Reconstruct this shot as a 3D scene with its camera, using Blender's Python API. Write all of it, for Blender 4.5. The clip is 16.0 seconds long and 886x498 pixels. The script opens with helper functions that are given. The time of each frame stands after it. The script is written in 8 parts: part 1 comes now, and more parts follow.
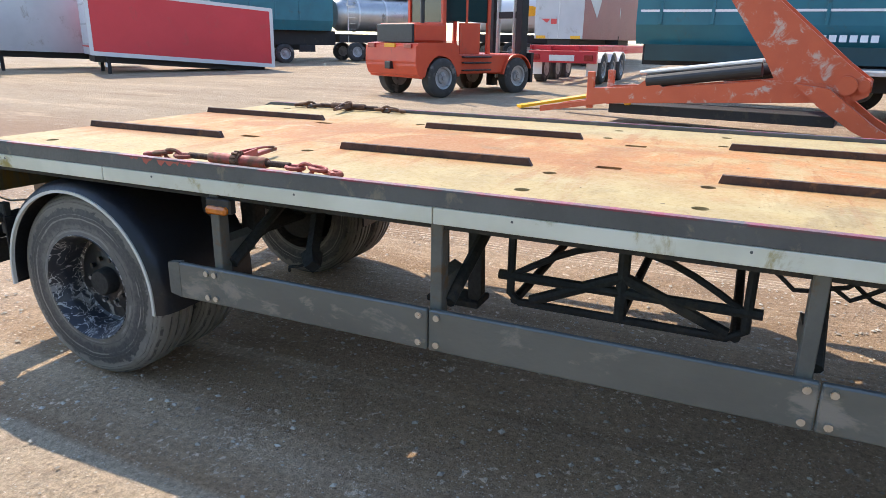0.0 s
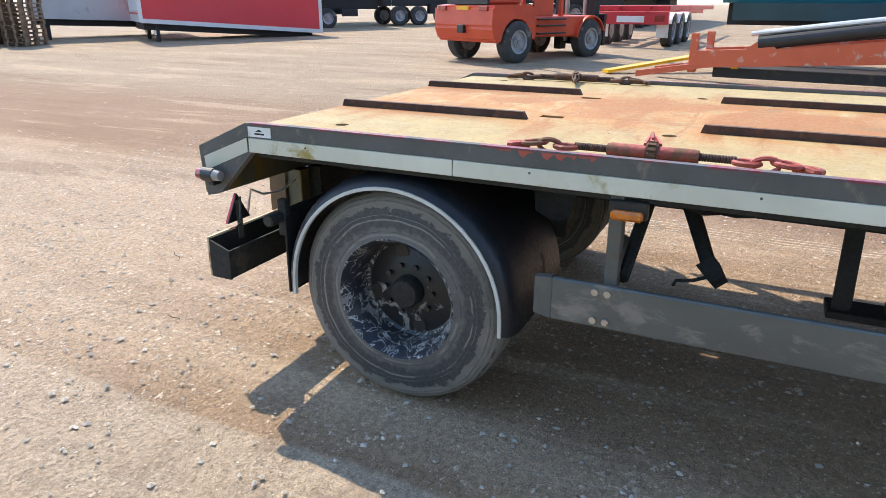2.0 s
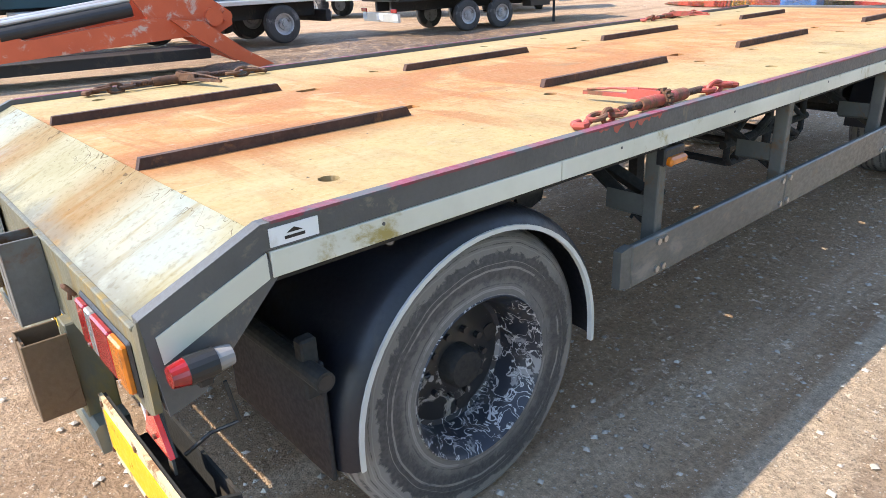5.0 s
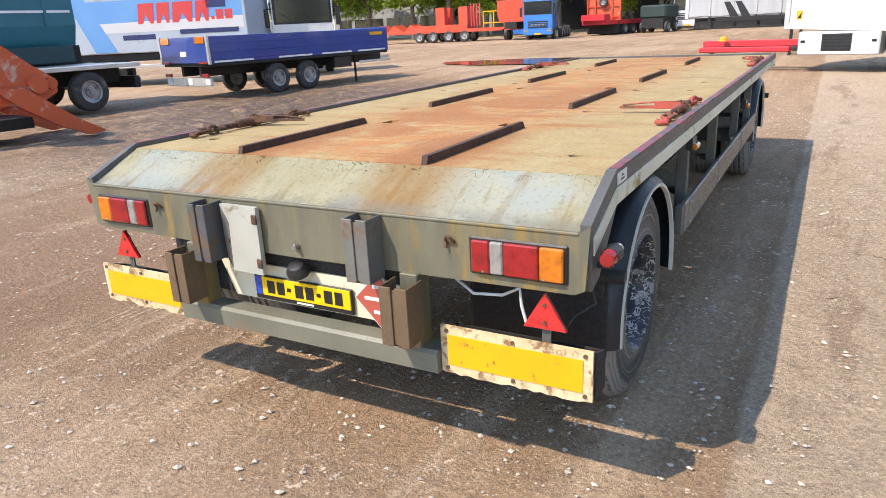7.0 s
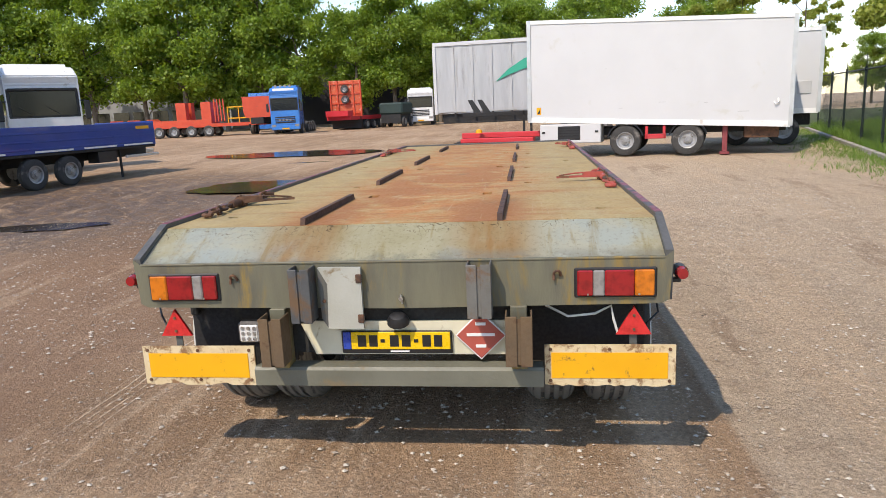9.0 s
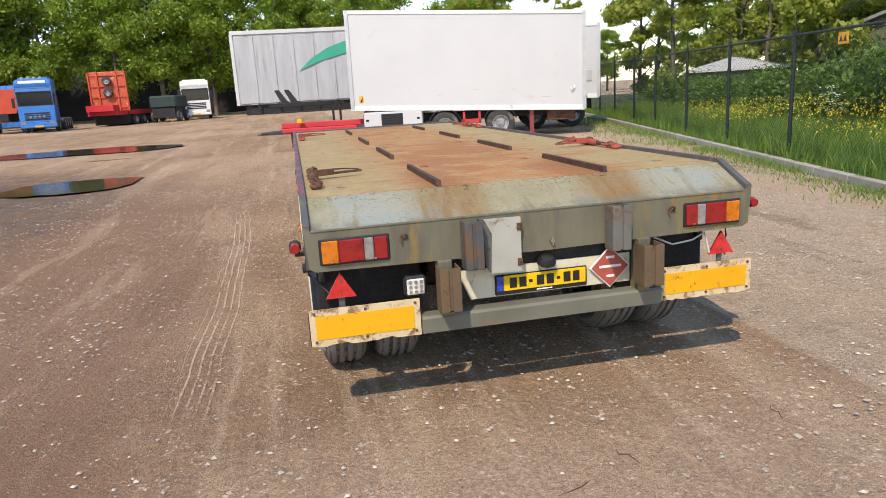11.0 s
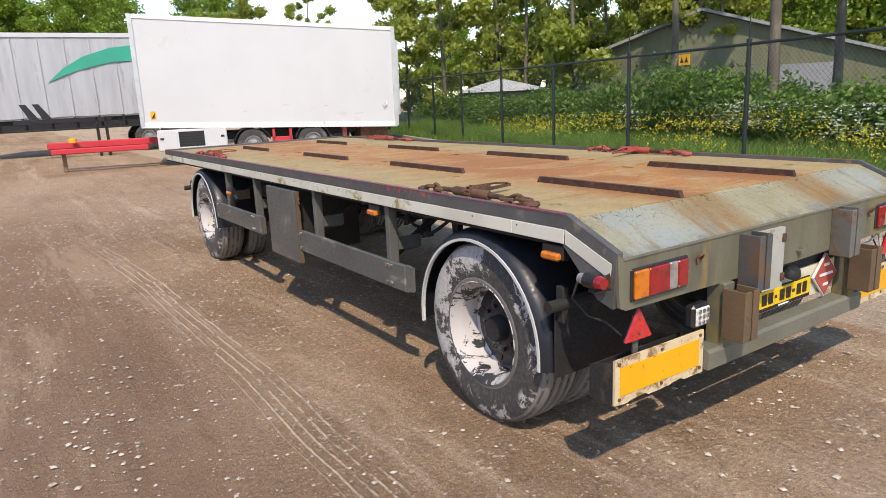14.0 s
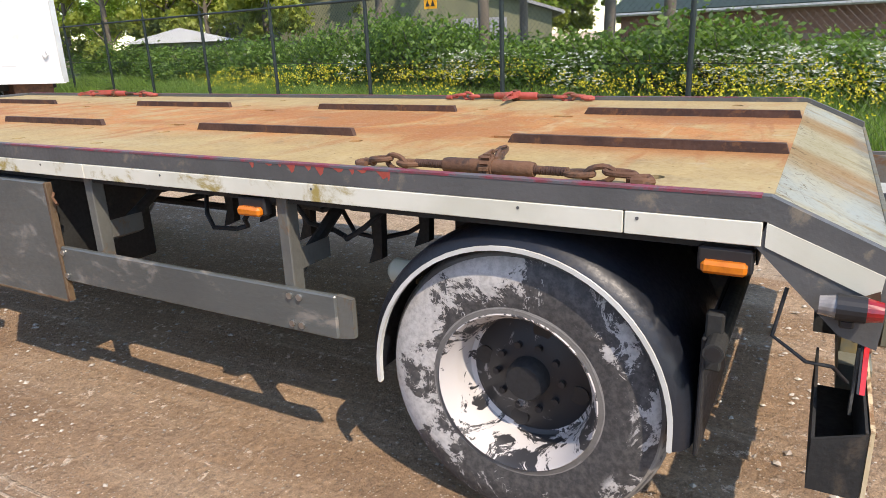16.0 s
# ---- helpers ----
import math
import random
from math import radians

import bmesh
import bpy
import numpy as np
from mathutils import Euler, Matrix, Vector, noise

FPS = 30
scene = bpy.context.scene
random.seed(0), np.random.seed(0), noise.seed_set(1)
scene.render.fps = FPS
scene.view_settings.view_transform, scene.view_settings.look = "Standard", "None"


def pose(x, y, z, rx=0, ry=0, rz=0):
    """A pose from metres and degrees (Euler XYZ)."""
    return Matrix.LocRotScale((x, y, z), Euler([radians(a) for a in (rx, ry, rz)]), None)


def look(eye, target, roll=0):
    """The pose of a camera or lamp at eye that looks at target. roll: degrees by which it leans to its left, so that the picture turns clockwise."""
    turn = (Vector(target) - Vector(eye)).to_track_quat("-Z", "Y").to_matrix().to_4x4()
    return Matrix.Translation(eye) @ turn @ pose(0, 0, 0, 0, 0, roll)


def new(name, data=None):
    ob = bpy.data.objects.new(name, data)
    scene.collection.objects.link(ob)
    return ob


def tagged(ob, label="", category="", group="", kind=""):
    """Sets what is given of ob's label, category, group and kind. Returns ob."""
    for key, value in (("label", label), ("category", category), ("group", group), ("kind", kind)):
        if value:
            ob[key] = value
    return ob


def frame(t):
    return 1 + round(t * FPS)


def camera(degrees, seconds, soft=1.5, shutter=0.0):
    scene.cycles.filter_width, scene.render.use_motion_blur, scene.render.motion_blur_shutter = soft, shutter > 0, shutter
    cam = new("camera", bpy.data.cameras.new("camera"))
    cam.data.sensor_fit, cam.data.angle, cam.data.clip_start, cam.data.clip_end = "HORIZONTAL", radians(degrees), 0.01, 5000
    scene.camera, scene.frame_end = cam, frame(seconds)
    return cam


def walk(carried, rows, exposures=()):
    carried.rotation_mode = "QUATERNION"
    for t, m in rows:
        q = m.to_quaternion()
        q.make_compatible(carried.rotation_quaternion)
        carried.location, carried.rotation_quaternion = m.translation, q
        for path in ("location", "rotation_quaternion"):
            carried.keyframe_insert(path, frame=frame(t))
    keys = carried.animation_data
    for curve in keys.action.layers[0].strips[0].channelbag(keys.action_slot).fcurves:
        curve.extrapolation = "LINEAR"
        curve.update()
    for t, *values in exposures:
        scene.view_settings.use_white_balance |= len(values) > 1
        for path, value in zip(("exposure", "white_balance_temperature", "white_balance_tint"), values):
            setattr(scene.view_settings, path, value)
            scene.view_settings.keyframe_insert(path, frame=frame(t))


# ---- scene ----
cam = camera(66.4, 16.0, soft=0.6)
PATH = [
    (0, (3.389, 3.893, 1.718), (1.642, 3.117, 1.129), 1.0),
    (0.5, (3.507, 3.523, 1.697), (1.786, 2.693, 1.106), 1.0),
    (1, (3.494, 3.047, 1.688), (1.796, 2.188, 1.072), 1.0),
    (1.5, (3.53, 2.662, 1.687), (1.853, 1.794, 1.029), 0.7),
    (2, (3.492, 2.284, 1.694), (1.796, 1.473, 1.01), 0.2),
    (2.5, (3.265, 1.858, 1.68), (1.462, 1.349, 0.981), -0.4),
    (3, (3.173, 1.43, 1.663), (1.321, 1.205, 0.944), -1.0),
    (3.2, (3.134, 1.279, 1.676), (1.275, 1.184, 0.947), -1.5),
    (5.3, (2.433, -0.57, 1.681), (1.109, 0.727, 0.929), -2.7),
    (5.5, (2.404, -0.747, 1.666), (1.116, 0.586, 0.916), -2.9),
    (6, (2.32, -1.181, 1.716), (1.127, 0.245, 0.979), -2.9),
    (6.5, (2.015, -1.565, 1.696), (0.954, -0.004, 1.033), -2.6),
    (7, (1.846, -1.982, 1.7), (0.904, -0.331, 1.078), -2.9),
    (7.5, (1.653, -2.281, 1.724), (0.778, -0.537, 1.286), -2.7),
    (8, (1.305, -2.454, 1.732), (0.661, -0.599, 1.356), -2.9),
    (8.1, (1.243, -2.509, 1.733), (0.668, -0.629, 1.363), -2.5),
    (8.5, (1.002, -2.766, 1.737), (0.65, -0.835, 1.351), -2.8),
    (9, (0.632, -2.955, 1.722), (0.378, -1.012, 1.321), -2.6),
    (9.2, (0.435, -2.996, 1.752), (0.239, -1.047, 1.347), -2.6),
    (11.3, (-1.506, -3.361, 1.688), (-1.039, -1.475, 1.21), -3.2),
    (11.5, (-1.681, -3.315, 1.68), (-1.175, -1.446, 1.18), -3.0),
    (12, (-2.108, -3.146, 1.728), (-1.512, -1.31, 1.205), -3.0),
    (12.5, (-2.495, -2.934, 1.724), (-1.795, -1.133, 1.205), -2.9),
    (13, (-2.763, -2.583, 1.69), (-1.933, -0.832, 1.197), -2.6),
    (13.5, (-3.045, -2.144, 1.702), (-2.125, -0.427, 1.249), -2.6),
    (14, (-3.202, -1.728, 1.711), (-2.119, -0.104, 1.271), -2.7),
    (14.5, (-3.239, -1.196, 1.69), (-2.003, 0.308, 1.232), -2.5),
    (15, (-3.294, -0.704, 1.655), (-1.962, 0.714, 1.189), -2.5),
    (15.5, (-3.209, -0.274, 1.625), (-1.712, 0.951, 1.116), -2.7),
    (16, (-2.985, 0.187, 1.6), (-1.325, 1.129, 1.003), -2.3),
]
# early part of the clip is exposed brighter than the later part
walk(cam, [(t, look(e, g, r)) for t, e, g, r in PATH],
     exposures=[(0.0, 1.66, 7000, 12), (2.0, 1.66, 6950, 11), (3.2, 1.84, 6950, 11), (5.5, 1.9, 7250, 14), (6.0, 1.78, 7350, 14), (6.5, 1.55, 7400, 15), (7.5, 1.34, 7400, 15), (8.2, 1.06, 7450, 15), (9.2, 0.9, 7500, 15), (12.0, 0.9, 7600, 16), (15.3, 1.0, 7400, 16), (16.0, 1.28, 7500, 16)])

# ---- world and sun ----
SUN_FROM = Vector((-0.43, -0.71, 1.0)).normalized()
world = bpy.data.worlds.new("world")
scene.world = world
world.use_nodes = True
wn = world.node_tree
sky = wn.nodes.new("ShaderNodeTexSky")
sky.sky_type = "NISHITA"
sky.sun_disc = False
sky.sun_elevation = math.asin(SUN_FROM.z)
sky.sun_rotation = math.atan2(SUN_FROM.x, SUN_FROM.y)
sky.dust_density = 0.15
sky.ozone_density = 3.0
wn.nodes["Background"].inputs["Strength"].default_value = 0.15
wn.links.new(sky.outputs["Color"], wn.nodes["Background"].inputs["Color"])
sun = new("sun", bpy.data.lights.new("sun", "SUN"))
sun.data.energy, sun.data.angle, sun.data.color = 2.2, radians(0.5), (1.0, 0.95, 0.86)
sun.matrix_world = look(SUN_FROM * 50, (0, 0, 0))


# ---- materials ----
def rgb(*c):
    return (*c, 1.0)


def nodes_of(name):
    m = bpy.data.materials.new(name)
    m.use_nodes = True
    t = m.node_tree
    return m, t, t.nodes["Principled BSDF"]


def tex_noise(t, vec, scale, detail=4.0, rough=0.55, dist=0.0):
    n = t.nodes.new("ShaderNodeTexNoise")
    n.inputs["Scale"].default_value, n.inputs["Detail"].default_value = scale, detail
    n.inputs["Roughness"].default_value, n.inputs["Distortion"].default_value = rough, dist
    t.links.new(vec, n.inputs["Vector"])
    return n.outputs["Fac"]


def ramp(t, fac, lo, hi, a=0.0, b=1.0):
    n = t.nodes.new("ShaderNodeMapRange")
    n.interpolation_type = "SMOOTHSTEP"
    for key, v in (("From Min", lo), ("From Max", hi), ("To Min", a), ("To Max", b)):
        n.inputs[key].default_value = v
    t.links.new(fac, n.inputs["Value"])
    return n.outputs["Result"]


def arith(t, op, a, b):
    n = t.nodes.new("ShaderNodeMath")
    n.operation = op
    for k, v in enumerate((a, b)):
        if isinstance(v, (int, float)):
            n.inputs[k].default_value = v
        else:
            t.links.new(v, n.inputs[k])
    return n.outputs[0]


def mix(t, fac, a, b):
    n = t.nodes.new("ShaderNodeMix")
    n.data_type = "RGBA"
    if isinstance(fac, (int, float)):
        n.inputs["Factor"].default_value = fac
    else:
        t.links.new(fac, n.inputs["Factor"])
    for key, v in (("A", a), ("B", b)):
        sock = [s for s in n.inputs if s.name == key and s.type == "RGBA"][0]
        if isinstance(v, tuple):
            sock.default_value = v
        else:
            t.links.new(v, sock)
    return [s for s in n.outputs if s.type == "RGBA"][0]


def coords(t, kind="Object", scale=None):
    c = t.nodes.new("ShaderNodeTexCoord").outputs[kind]
    if scale:
        m = t.nodes.new("ShaderNodeMapping")
        m.inputs["Scale"].default_value = scale
        t.links.new(c, m.inputs["Vector"])
        c = m.outputs["Vector"]
    return c


def place(t):
    g = t.nodes.new("ShaderNodeNewGeometry")
    s = t.nodes.new("ShaderNodeSeparateXYZ")
    t.links.new(g.outputs["Position"], s.inputs[0])
    return g.outputs["Position"], s.outputs


def bumped(t, bsdf, height, strength, distance):
    b = t.nodes.new("ShaderNodeBump")
    b.inputs["Strength"].default_value, b.inputs["Distance"].default_value = strength, distance
    t.links.new(height, b.inputs["Height"])
    t.links.new(b.outputs["Normal"], bsdf.inputs["Normal"])


def surf(name, c1, c2, rough=0.5, metal=0.0, scale=6.0, stain=None, amount=0.5, stain_scale=2.0, bump=0.15, grain=60.0,
         stretch=None, coat=0.0, vary=0.0):
    """Two-scale variation of one paint, with an optional stain or rust of its own outline."""
    m, t, b = nodes_of(name)
    vec = coords(t, "Object", stretch)
    n1 = tex_noise(t, vec, scale, 5.0)
    col = mix(t, ramp(t, n1, 0.3, 0.7), rgb(*c1), rgb(*c2))
    n2 = tex_noise(t, vec, grain, 3.0)
    rg = ramp(t, n2, 0.25, 0.75, max(0.05, rough - 0.1), min(1.0, rough + 0.12))
    if stain:
        n3 = tex_noise(t, vec, stain_scale, 8.0, 0.68, 0.4)
        edge = 0.5 + 0.22 * (0.5 - amount)
        mask = ramp(t, n3, edge, edge + 0.12)
        col = mix(t, mask, col, rgb(*stain))
        rg = mix(t, mask, rg, rgb(0.85, 0.85, 0.85))
    if vary:
        info = t.nodes.new("ShaderNodeObjectInfo")
        h = t.nodes.new("ShaderNodeHueSaturation")
        t.links.new(ramp(t, info.outputs["Random"], 0, 1, 1 - vary, 1 + vary), h.inputs["Value"])
        t.links.new(col, h.inputs["Color"])
        col = h.outputs["Color"]
    t.links.new(col, b.inputs["Base Color"])
    t.links.new(rg, b.inputs["Roughness"])
    b.inputs["Metallic"].default_value = metal
    b.inputs["Coat Weight"].default_value = coat
    if bump:
        bumped(t, b, n2, bump, 0.01)
    return m


def lens_mat(name, c, emit=0.0):
    m, t, b = nodes_of(name)
    vec = coords(t)
    w = t.nodes.new("ShaderNodeTexWave")
    w.inputs["Scale"].default_value = 40.0
    t.links.new(vec, w.inputs["Vector"])
    n = tex_noise(t, vec, 25.0)
    t.links.new(mix(t, ramp(t, n, 0.4, 0.75), rgb(*c), rgb(*[v * 0.6 for v in c])), b.inputs["Base Color"])
    b.inputs["Roughness"].default_value = 0.2
    b.inputs["Coat Weight"].default_value = 0.5
    bumped(t, b, w.outputs["Fac"], 0.1, 0.002)
    return m


M = {}
M["olive"] = surf("olive_grey_paint", (0.155, 0.148, 0.098), (0.105, 0.10, 0.072), 0.5, 0.0, 3.0, (0.24, 0.165, 0.05), 0.5, 1.5, stretch=(2.6, 1.0, 0.6))
M["bumper"] = surf("bumper_grey_paint", (0.17, 0.17, 0.13), (0.125, 0.125, 0.095), 0.5, 0.0, 3.0, (0.2, 0.15, 0.08), 0.2, 3.0)
M["edge"] = surf("edge_grey_paint", (0.10, 0.10, 0.098), (0.075, 0.076, 0.074), 0.5, 0.0, 4.0, (0.2, 0.17, 0.13), 0.2, 9.0)
M["edge_red"] = surf("worn_red_edge", (0.25, 0.028, 0.055), (0.14, 0.06, 0.065), 0.5, 0.0, 14.0, (0.10, 0.10, 0.11), 0.62, 6.0)
M["strip"] = surf("white_reflective_strip", (0.68, 0.67, 0.57), (0.57, 0.56, 0.46), 0.4, 0.0, 3.0, (0.34, 0.26, 0.08), 0.28, 4.0, bump=0.05)
M["skirt"] = surf("blue_grey_skirt_paint", (0.125, 0.135, 0.128), (0.095, 0.104, 0.10), 0.38, 0.25, 3.0, (0.26, 0.235, 0.20), 0.3, 7.0, stretch=(1, 0.5, 1))
M["frame"] = surf("grimy_chassis_paint", (0.026, 0.026, 0.024), (0.015, 0.015, 0.014), 0.8, 0.0, 5.0, (0.06, 0.047, 0.034), 0.25, 4.0)
M["post"] = surf("grey_post_paint", (0.12, 0.12, 0.105), (0.085, 0.085, 0.078), 0.6, 0.0, 5.0, (0.14, 0.09, 0.05), 0.3, 6.0)
M["pocket"] = surf("rusty_pocket_steel", (0.17, 0.165, 0.15), (0.12, 0.115, 0.10), 0.6, 0.2, 4.0, (0.17, 0.085, 0.035), 0.55, 3.5)
M["pocket_grey"] = surf("grimy_grey_pocket_steel", (0.11, 0.115, 0.115), (0.075, 0.078, 0.08), 0.6, 0.2, 4.0, (0.15, 0.09, 0.05), 0.3, 3.5)
M["pocket_rust"] = surf("brown_rusted_steel", (0.15, 0.095, 0.05), (0.11, 0.075, 0.045), 0.75, 0.1, 5.0, (0.085, 0.04, 0.02), 0.4, 6.0)
M["rust"] = surf("rusted_steel", (0.17, 0.085, 0.045), (0.10, 0.045, 0.025), 0.8, 0.1, 8.0, (0.06, 0.035, 0.025), 0.45, 12.0, bump=0.4)
M["bar"] = surf("dark_rusted_bar", (0.09, 0.045, 0.03), (0.05, 0.026, 0.02), 0.75, 0.1, 8.0, (0.16, 0.075, 0.035), 0.3, 10.0, bump=0.3)
M["red_rust"] = surf("worn_red_binder_paint", (0.42, 0.075, 0.055), (0.30, 0.06, 0.04), 0.6, 0.0, 10.0, (0.16, 0.075, 0.04), 0.5, 9.0, bump=0.3)
M["rubber"] = surf("black_rubber", (0.018, 0.018, 0.019), (0.012, 0.012, 0.013), 0.75, 0.0, 5.0, (0.045, 0.04, 0.034), 0.25, 3.0)
M["guard"] = surf("black_plastic_mudguard", (0.014, 0.017, 0.024), (0.010, 0.012, 0.017), 0.42, 0.0, 3.0, (0.045, 0.042, 0.04), 0.15, 4.0, bump=0.1)
M["white_trim"] = surf("white_rubber_trim", (0.6, 0.6, 0.56), (0.5, 0.5, 0.46), 0.6, 0.0, 6.0, bump=0.0)
M["flap"] = surf("pale_grey_flap_paint", (0.42, 0.42, 0.37), (0.36, 0.36, 0.31), 0.5, 0.0, 4.0, (0.22, 0.17, 0.1), 0.15, 6.0)
M["cream"] = surf("cream_paint", (0.66, 0.62, 0.47), (0.56, 0.52, 0.38), 0.55, 0.0, 4.0, (0.30, 0.22, 0.11), 0.25, 5.0)
M["yellow"] = surf("yellow_reflective_film", (0.80, 0.40, 0.010), (0.76, 0.36, 0.008), 0.4, 0.0, 3.0, (0.12, 0.08, 0.03), 0.12, 16.0, bump=0.05)
M["board"] = surf("peeling_cream_board_edge", (0.66, 0.55, 0.35), (0.58, 0.44, 0.25), 0.6, 0.0, 8.0, (0.24, 0.13, 0.06), 0.55, 13.0, bump=0.3)
M["plate"] = surf("yellow_plate", (0.80, 0.50, 0.01), (0.78, 0.48, 0.01), 0.3, 0.0, 3.0, bump=0.0)
M["blue_band"] = surf("blue_plate_band", (0.02, 0.06, 0.40), (0.02, 0.06, 0.36), 0.3, 0.0, 3.0, bump=0.0)
M["ink"] = surf("black_ink", (0.015, 0.015, 0.015), (0.012, 0.012, 0.012), 0.4, 0.0, 3.0, bump=0.0)
M["sign_red"] = surf("brick_red_sign", (0.42, 0.085, 0.06), (0.36, 0.07, 0.05), 0.45, 0.0, 5.0, bump=0.05)
M["white_paint"] = surf("white_paint", (0.78, 0.78, 0.77), (0.72, 0.72, 0.70), 0.4, 0.0, 2.0, (0.55, 0.52, 0.46), 0.1, 3.0, bump=0.03)
M["chrome"] = surf("worn_steel_bolt", (0.5, 0.5, 0.48), (0.38, 0.37, 0.35), 0.35, 0.9, 20.0)
M["lens_red"] = lens_mat("red_lens", (0.30, 0.012, 0.014))
M["lens_amber"] = lens_mat("amber_lens", (0.62, 0.17, 0.012))
M["lens_clear"] = lens_mat("clear_lens", (0.27, 0.255, 0.24))
M["lens_white"] = lens_mat("white_led_lens", (0.68, 0.67, 0.64))
M["reflex"] = lens_mat("red_reflector", (0.62, 0.03, 0.03))
M["black"] = surf("black_plastic", (0.02, 0.02, 0.021), (0.015, 0.015, 0.016), 0.45, 0.0, 6.0, bump=0.05)
M["glass"] = surf("dark_windscreen_glass", (0.012, 0.014, 0.015), (0.01, 0.012, 0.013), 0.1, 0.0, 1.0, bump=0.0)


def ring_noise(t, vec, scale):
    """Noise that runs round the wheel's axle in narrow, wavering rings."""
    flat = t.nodes.new("ShaderNodeMapping")
    flat.inputs["Scale"].default_value = (0.0, 1.0, 1.0)
    t.links.new(vec, flat.inputs["Vector"])
    ln = t.nodes.new("ShaderNodeVectorMath")
    ln.operation = "LENGTH"
    t.links.new(flat.outputs["Vector"], ln.inputs[0])
    rad = arith(t, "ADD", ln.outputs["Value"], arith(t, "MULTIPLY", tex_noise(t, vec, 5.0, 4.0), 0.03))
    c = t.nodes.new("ShaderNodeCombineXYZ")
    t.links.new(rad, c.inputs[0])
    return tex_noise(t, c.outputs[0], scale, 3.0, 0.6)


def radius_of(t, vec):
    """Distance from the wheel's axle."""
    flat = t.nodes.new("ShaderNodeMapping")
    flat.inputs["Scale"].default_value = (0.0, 1.0, 1.0)
    t.links.new(vec, flat.inputs["Vector"])
    ln = t.nodes.new("ShaderNodeVectorMath")
    ln.operation = "LENGTH"
    t.links.new(flat.outputs["Vector"], ln.inputs[0])
    return ln.outputs["Value"]


def tyre_mat():
    m, t, b = nodes_of("dusty_tyre_rubber")
    vec = coords(t)
    a = tex_noise(t, vec, 4.0, 9.0, 0.72, 0.5)
    flake = tex_noise(t, vec, 13.0, 8.0, 0.7, 0.8)
    g = tex_noise(t, vec, 70.0, 3.0)
    rad = radius_of(t, vec)
    col = mix(t, ramp(t, g, 0.3, 0.7), rgb(0.045, 0.045, 0.047), rgb(0.075, 0.074, 0.073))
    # dust caked on the shoulder and by the bead, torn along the bare dark ring between; skylight on the shoulder is
    # painted in with it
    edge = arith(t, "ADD", rad, arith(t, "MULTIPLY", arith(t, "SUBTRACT", flake, 0.5), 0.11))
    dust_skylight = arith(t, "MAXIMUM", ramp(t, edge, 0.405, 0.415), ramp(t, arith(t, "ADD", edge, arith(t, "MULTIPLY", a, 0.05)), 0.335, 0.36, 0.55, 0.0))
    dust_skylight = arith(t, "MULTIPLY", dust_skylight, ramp(t, a, 0.30, 0.48, 0.45, 0.95))
    col = mix(t, dust_skylight, col, rgb(0.215, 0.20, 0.18))
    rings = ring_noise(t, vec, 60.0)
    col = mix(t, arith(t, "MULTIPLY", ramp(t, rings, 0.56, 0.6), ramp(t, a, 0.42, 0.52, 0.0, 0.7)), col, rgb(0.27, 0.255, 0.235))
    # dark rings: shade round the sidewall put into the colour
    col = mix(t, arith(t, "MULTIPLY", ramp(t, rings, 0.40, 0.44, 0.7, 0.0), ramp(t, flake, 0.4, 0.55)), col, rgb(0.03, 0.03, 0.032))
    t.links.new(col, b.inputs["Base Color"])
    t.links.new(ramp(t, dust_skylight, 0, 1, 0.6, 0.92), b.inputs["Roughness"])
    bumped(t, b, arith(t, "ADD", arith(t, "ADD", g, rings), dust_skylight), 0.4, 0.006)
    return m


def washed_side_mat():
    """Black sidewall with whitewash that has flaked off, most of it left high and to the front."""
    m, t, b = nodes_of("whitewashed_sidewall")
    vec = coords(t)
    sep = t.nodes.new("ShaderNodeSeparateXYZ")
    t.links.new(vec, sep.inputs[0])
    rad = radius_of(t, vec)
    a = tex_noise(t, vec, 5.5, 10.0, 0.74, 0.5)
    bias = arith(t, "ADD", arith(t, "MULTIPLY", sep.outputs["Y"], 0.22), arith(t, "MULTIPLY", sep.outputs["Z"], 0.10))
    f = arith(t, "ADD", a, arith(t, "SUBTRACT", bias, ramp(t, rad, 0.30, 0.37, 0.06, 0.0)))
    mask = ramp(t, f, 0.515, 0.535)
    veins = tex_noise(t, vec, 9.0, 2.0, 0.5, 2.2)
    line = ramp(t, arith(t, "ABSOLUTE", arith(t, "SUBTRACT", veins, 0.5), 0.0), 0.006, 0.016, 1.0, 0.0)
    mask = arith(t, "MAXIMUM", mask, arith(t, "MULTIPLY", line, ramp(t, f, 0.47, 0.50)))
    low = arith(t, "MULTIPLY", ramp(t, arith(t, "ADD", arith(t, "MULTIPLY", arith(t, "ADD", sep.outputs["Y"], sep.outputs["Z"]), -0.25), a), 0.63, 0.65), ramp(t, rad, 0.37, 0.40))
    mask = arith(t, "MAXIMUM", mask, low)
    fine = tex_noise(t, vec, 45.0, 5.0, 0.7)
    rub = mix(t, ramp(t, fine, 0.35, 0.7), rgb(0.04, 0.04, 0.042), rgb(0.10, 0.097, 0.092))
    wash = mix(t, ramp(t, fine, 0.3, 0.65), rgb(0.36, 0.345, 0.325), rgb(0.52, 0.50, 0.475))
    t.links.new(mix(t, mask, rub, wash), b.inputs["Base Color"])
    t.links.new(ramp(t, mask, 0, 1, 0.55, 0.85), b.inputs["Roughness"])
    bumped(t, b, arith(t, "ADD", mask, arith(t, "MULTIPLY", fine, 0.4)), 0.4, 0.004)
    return m


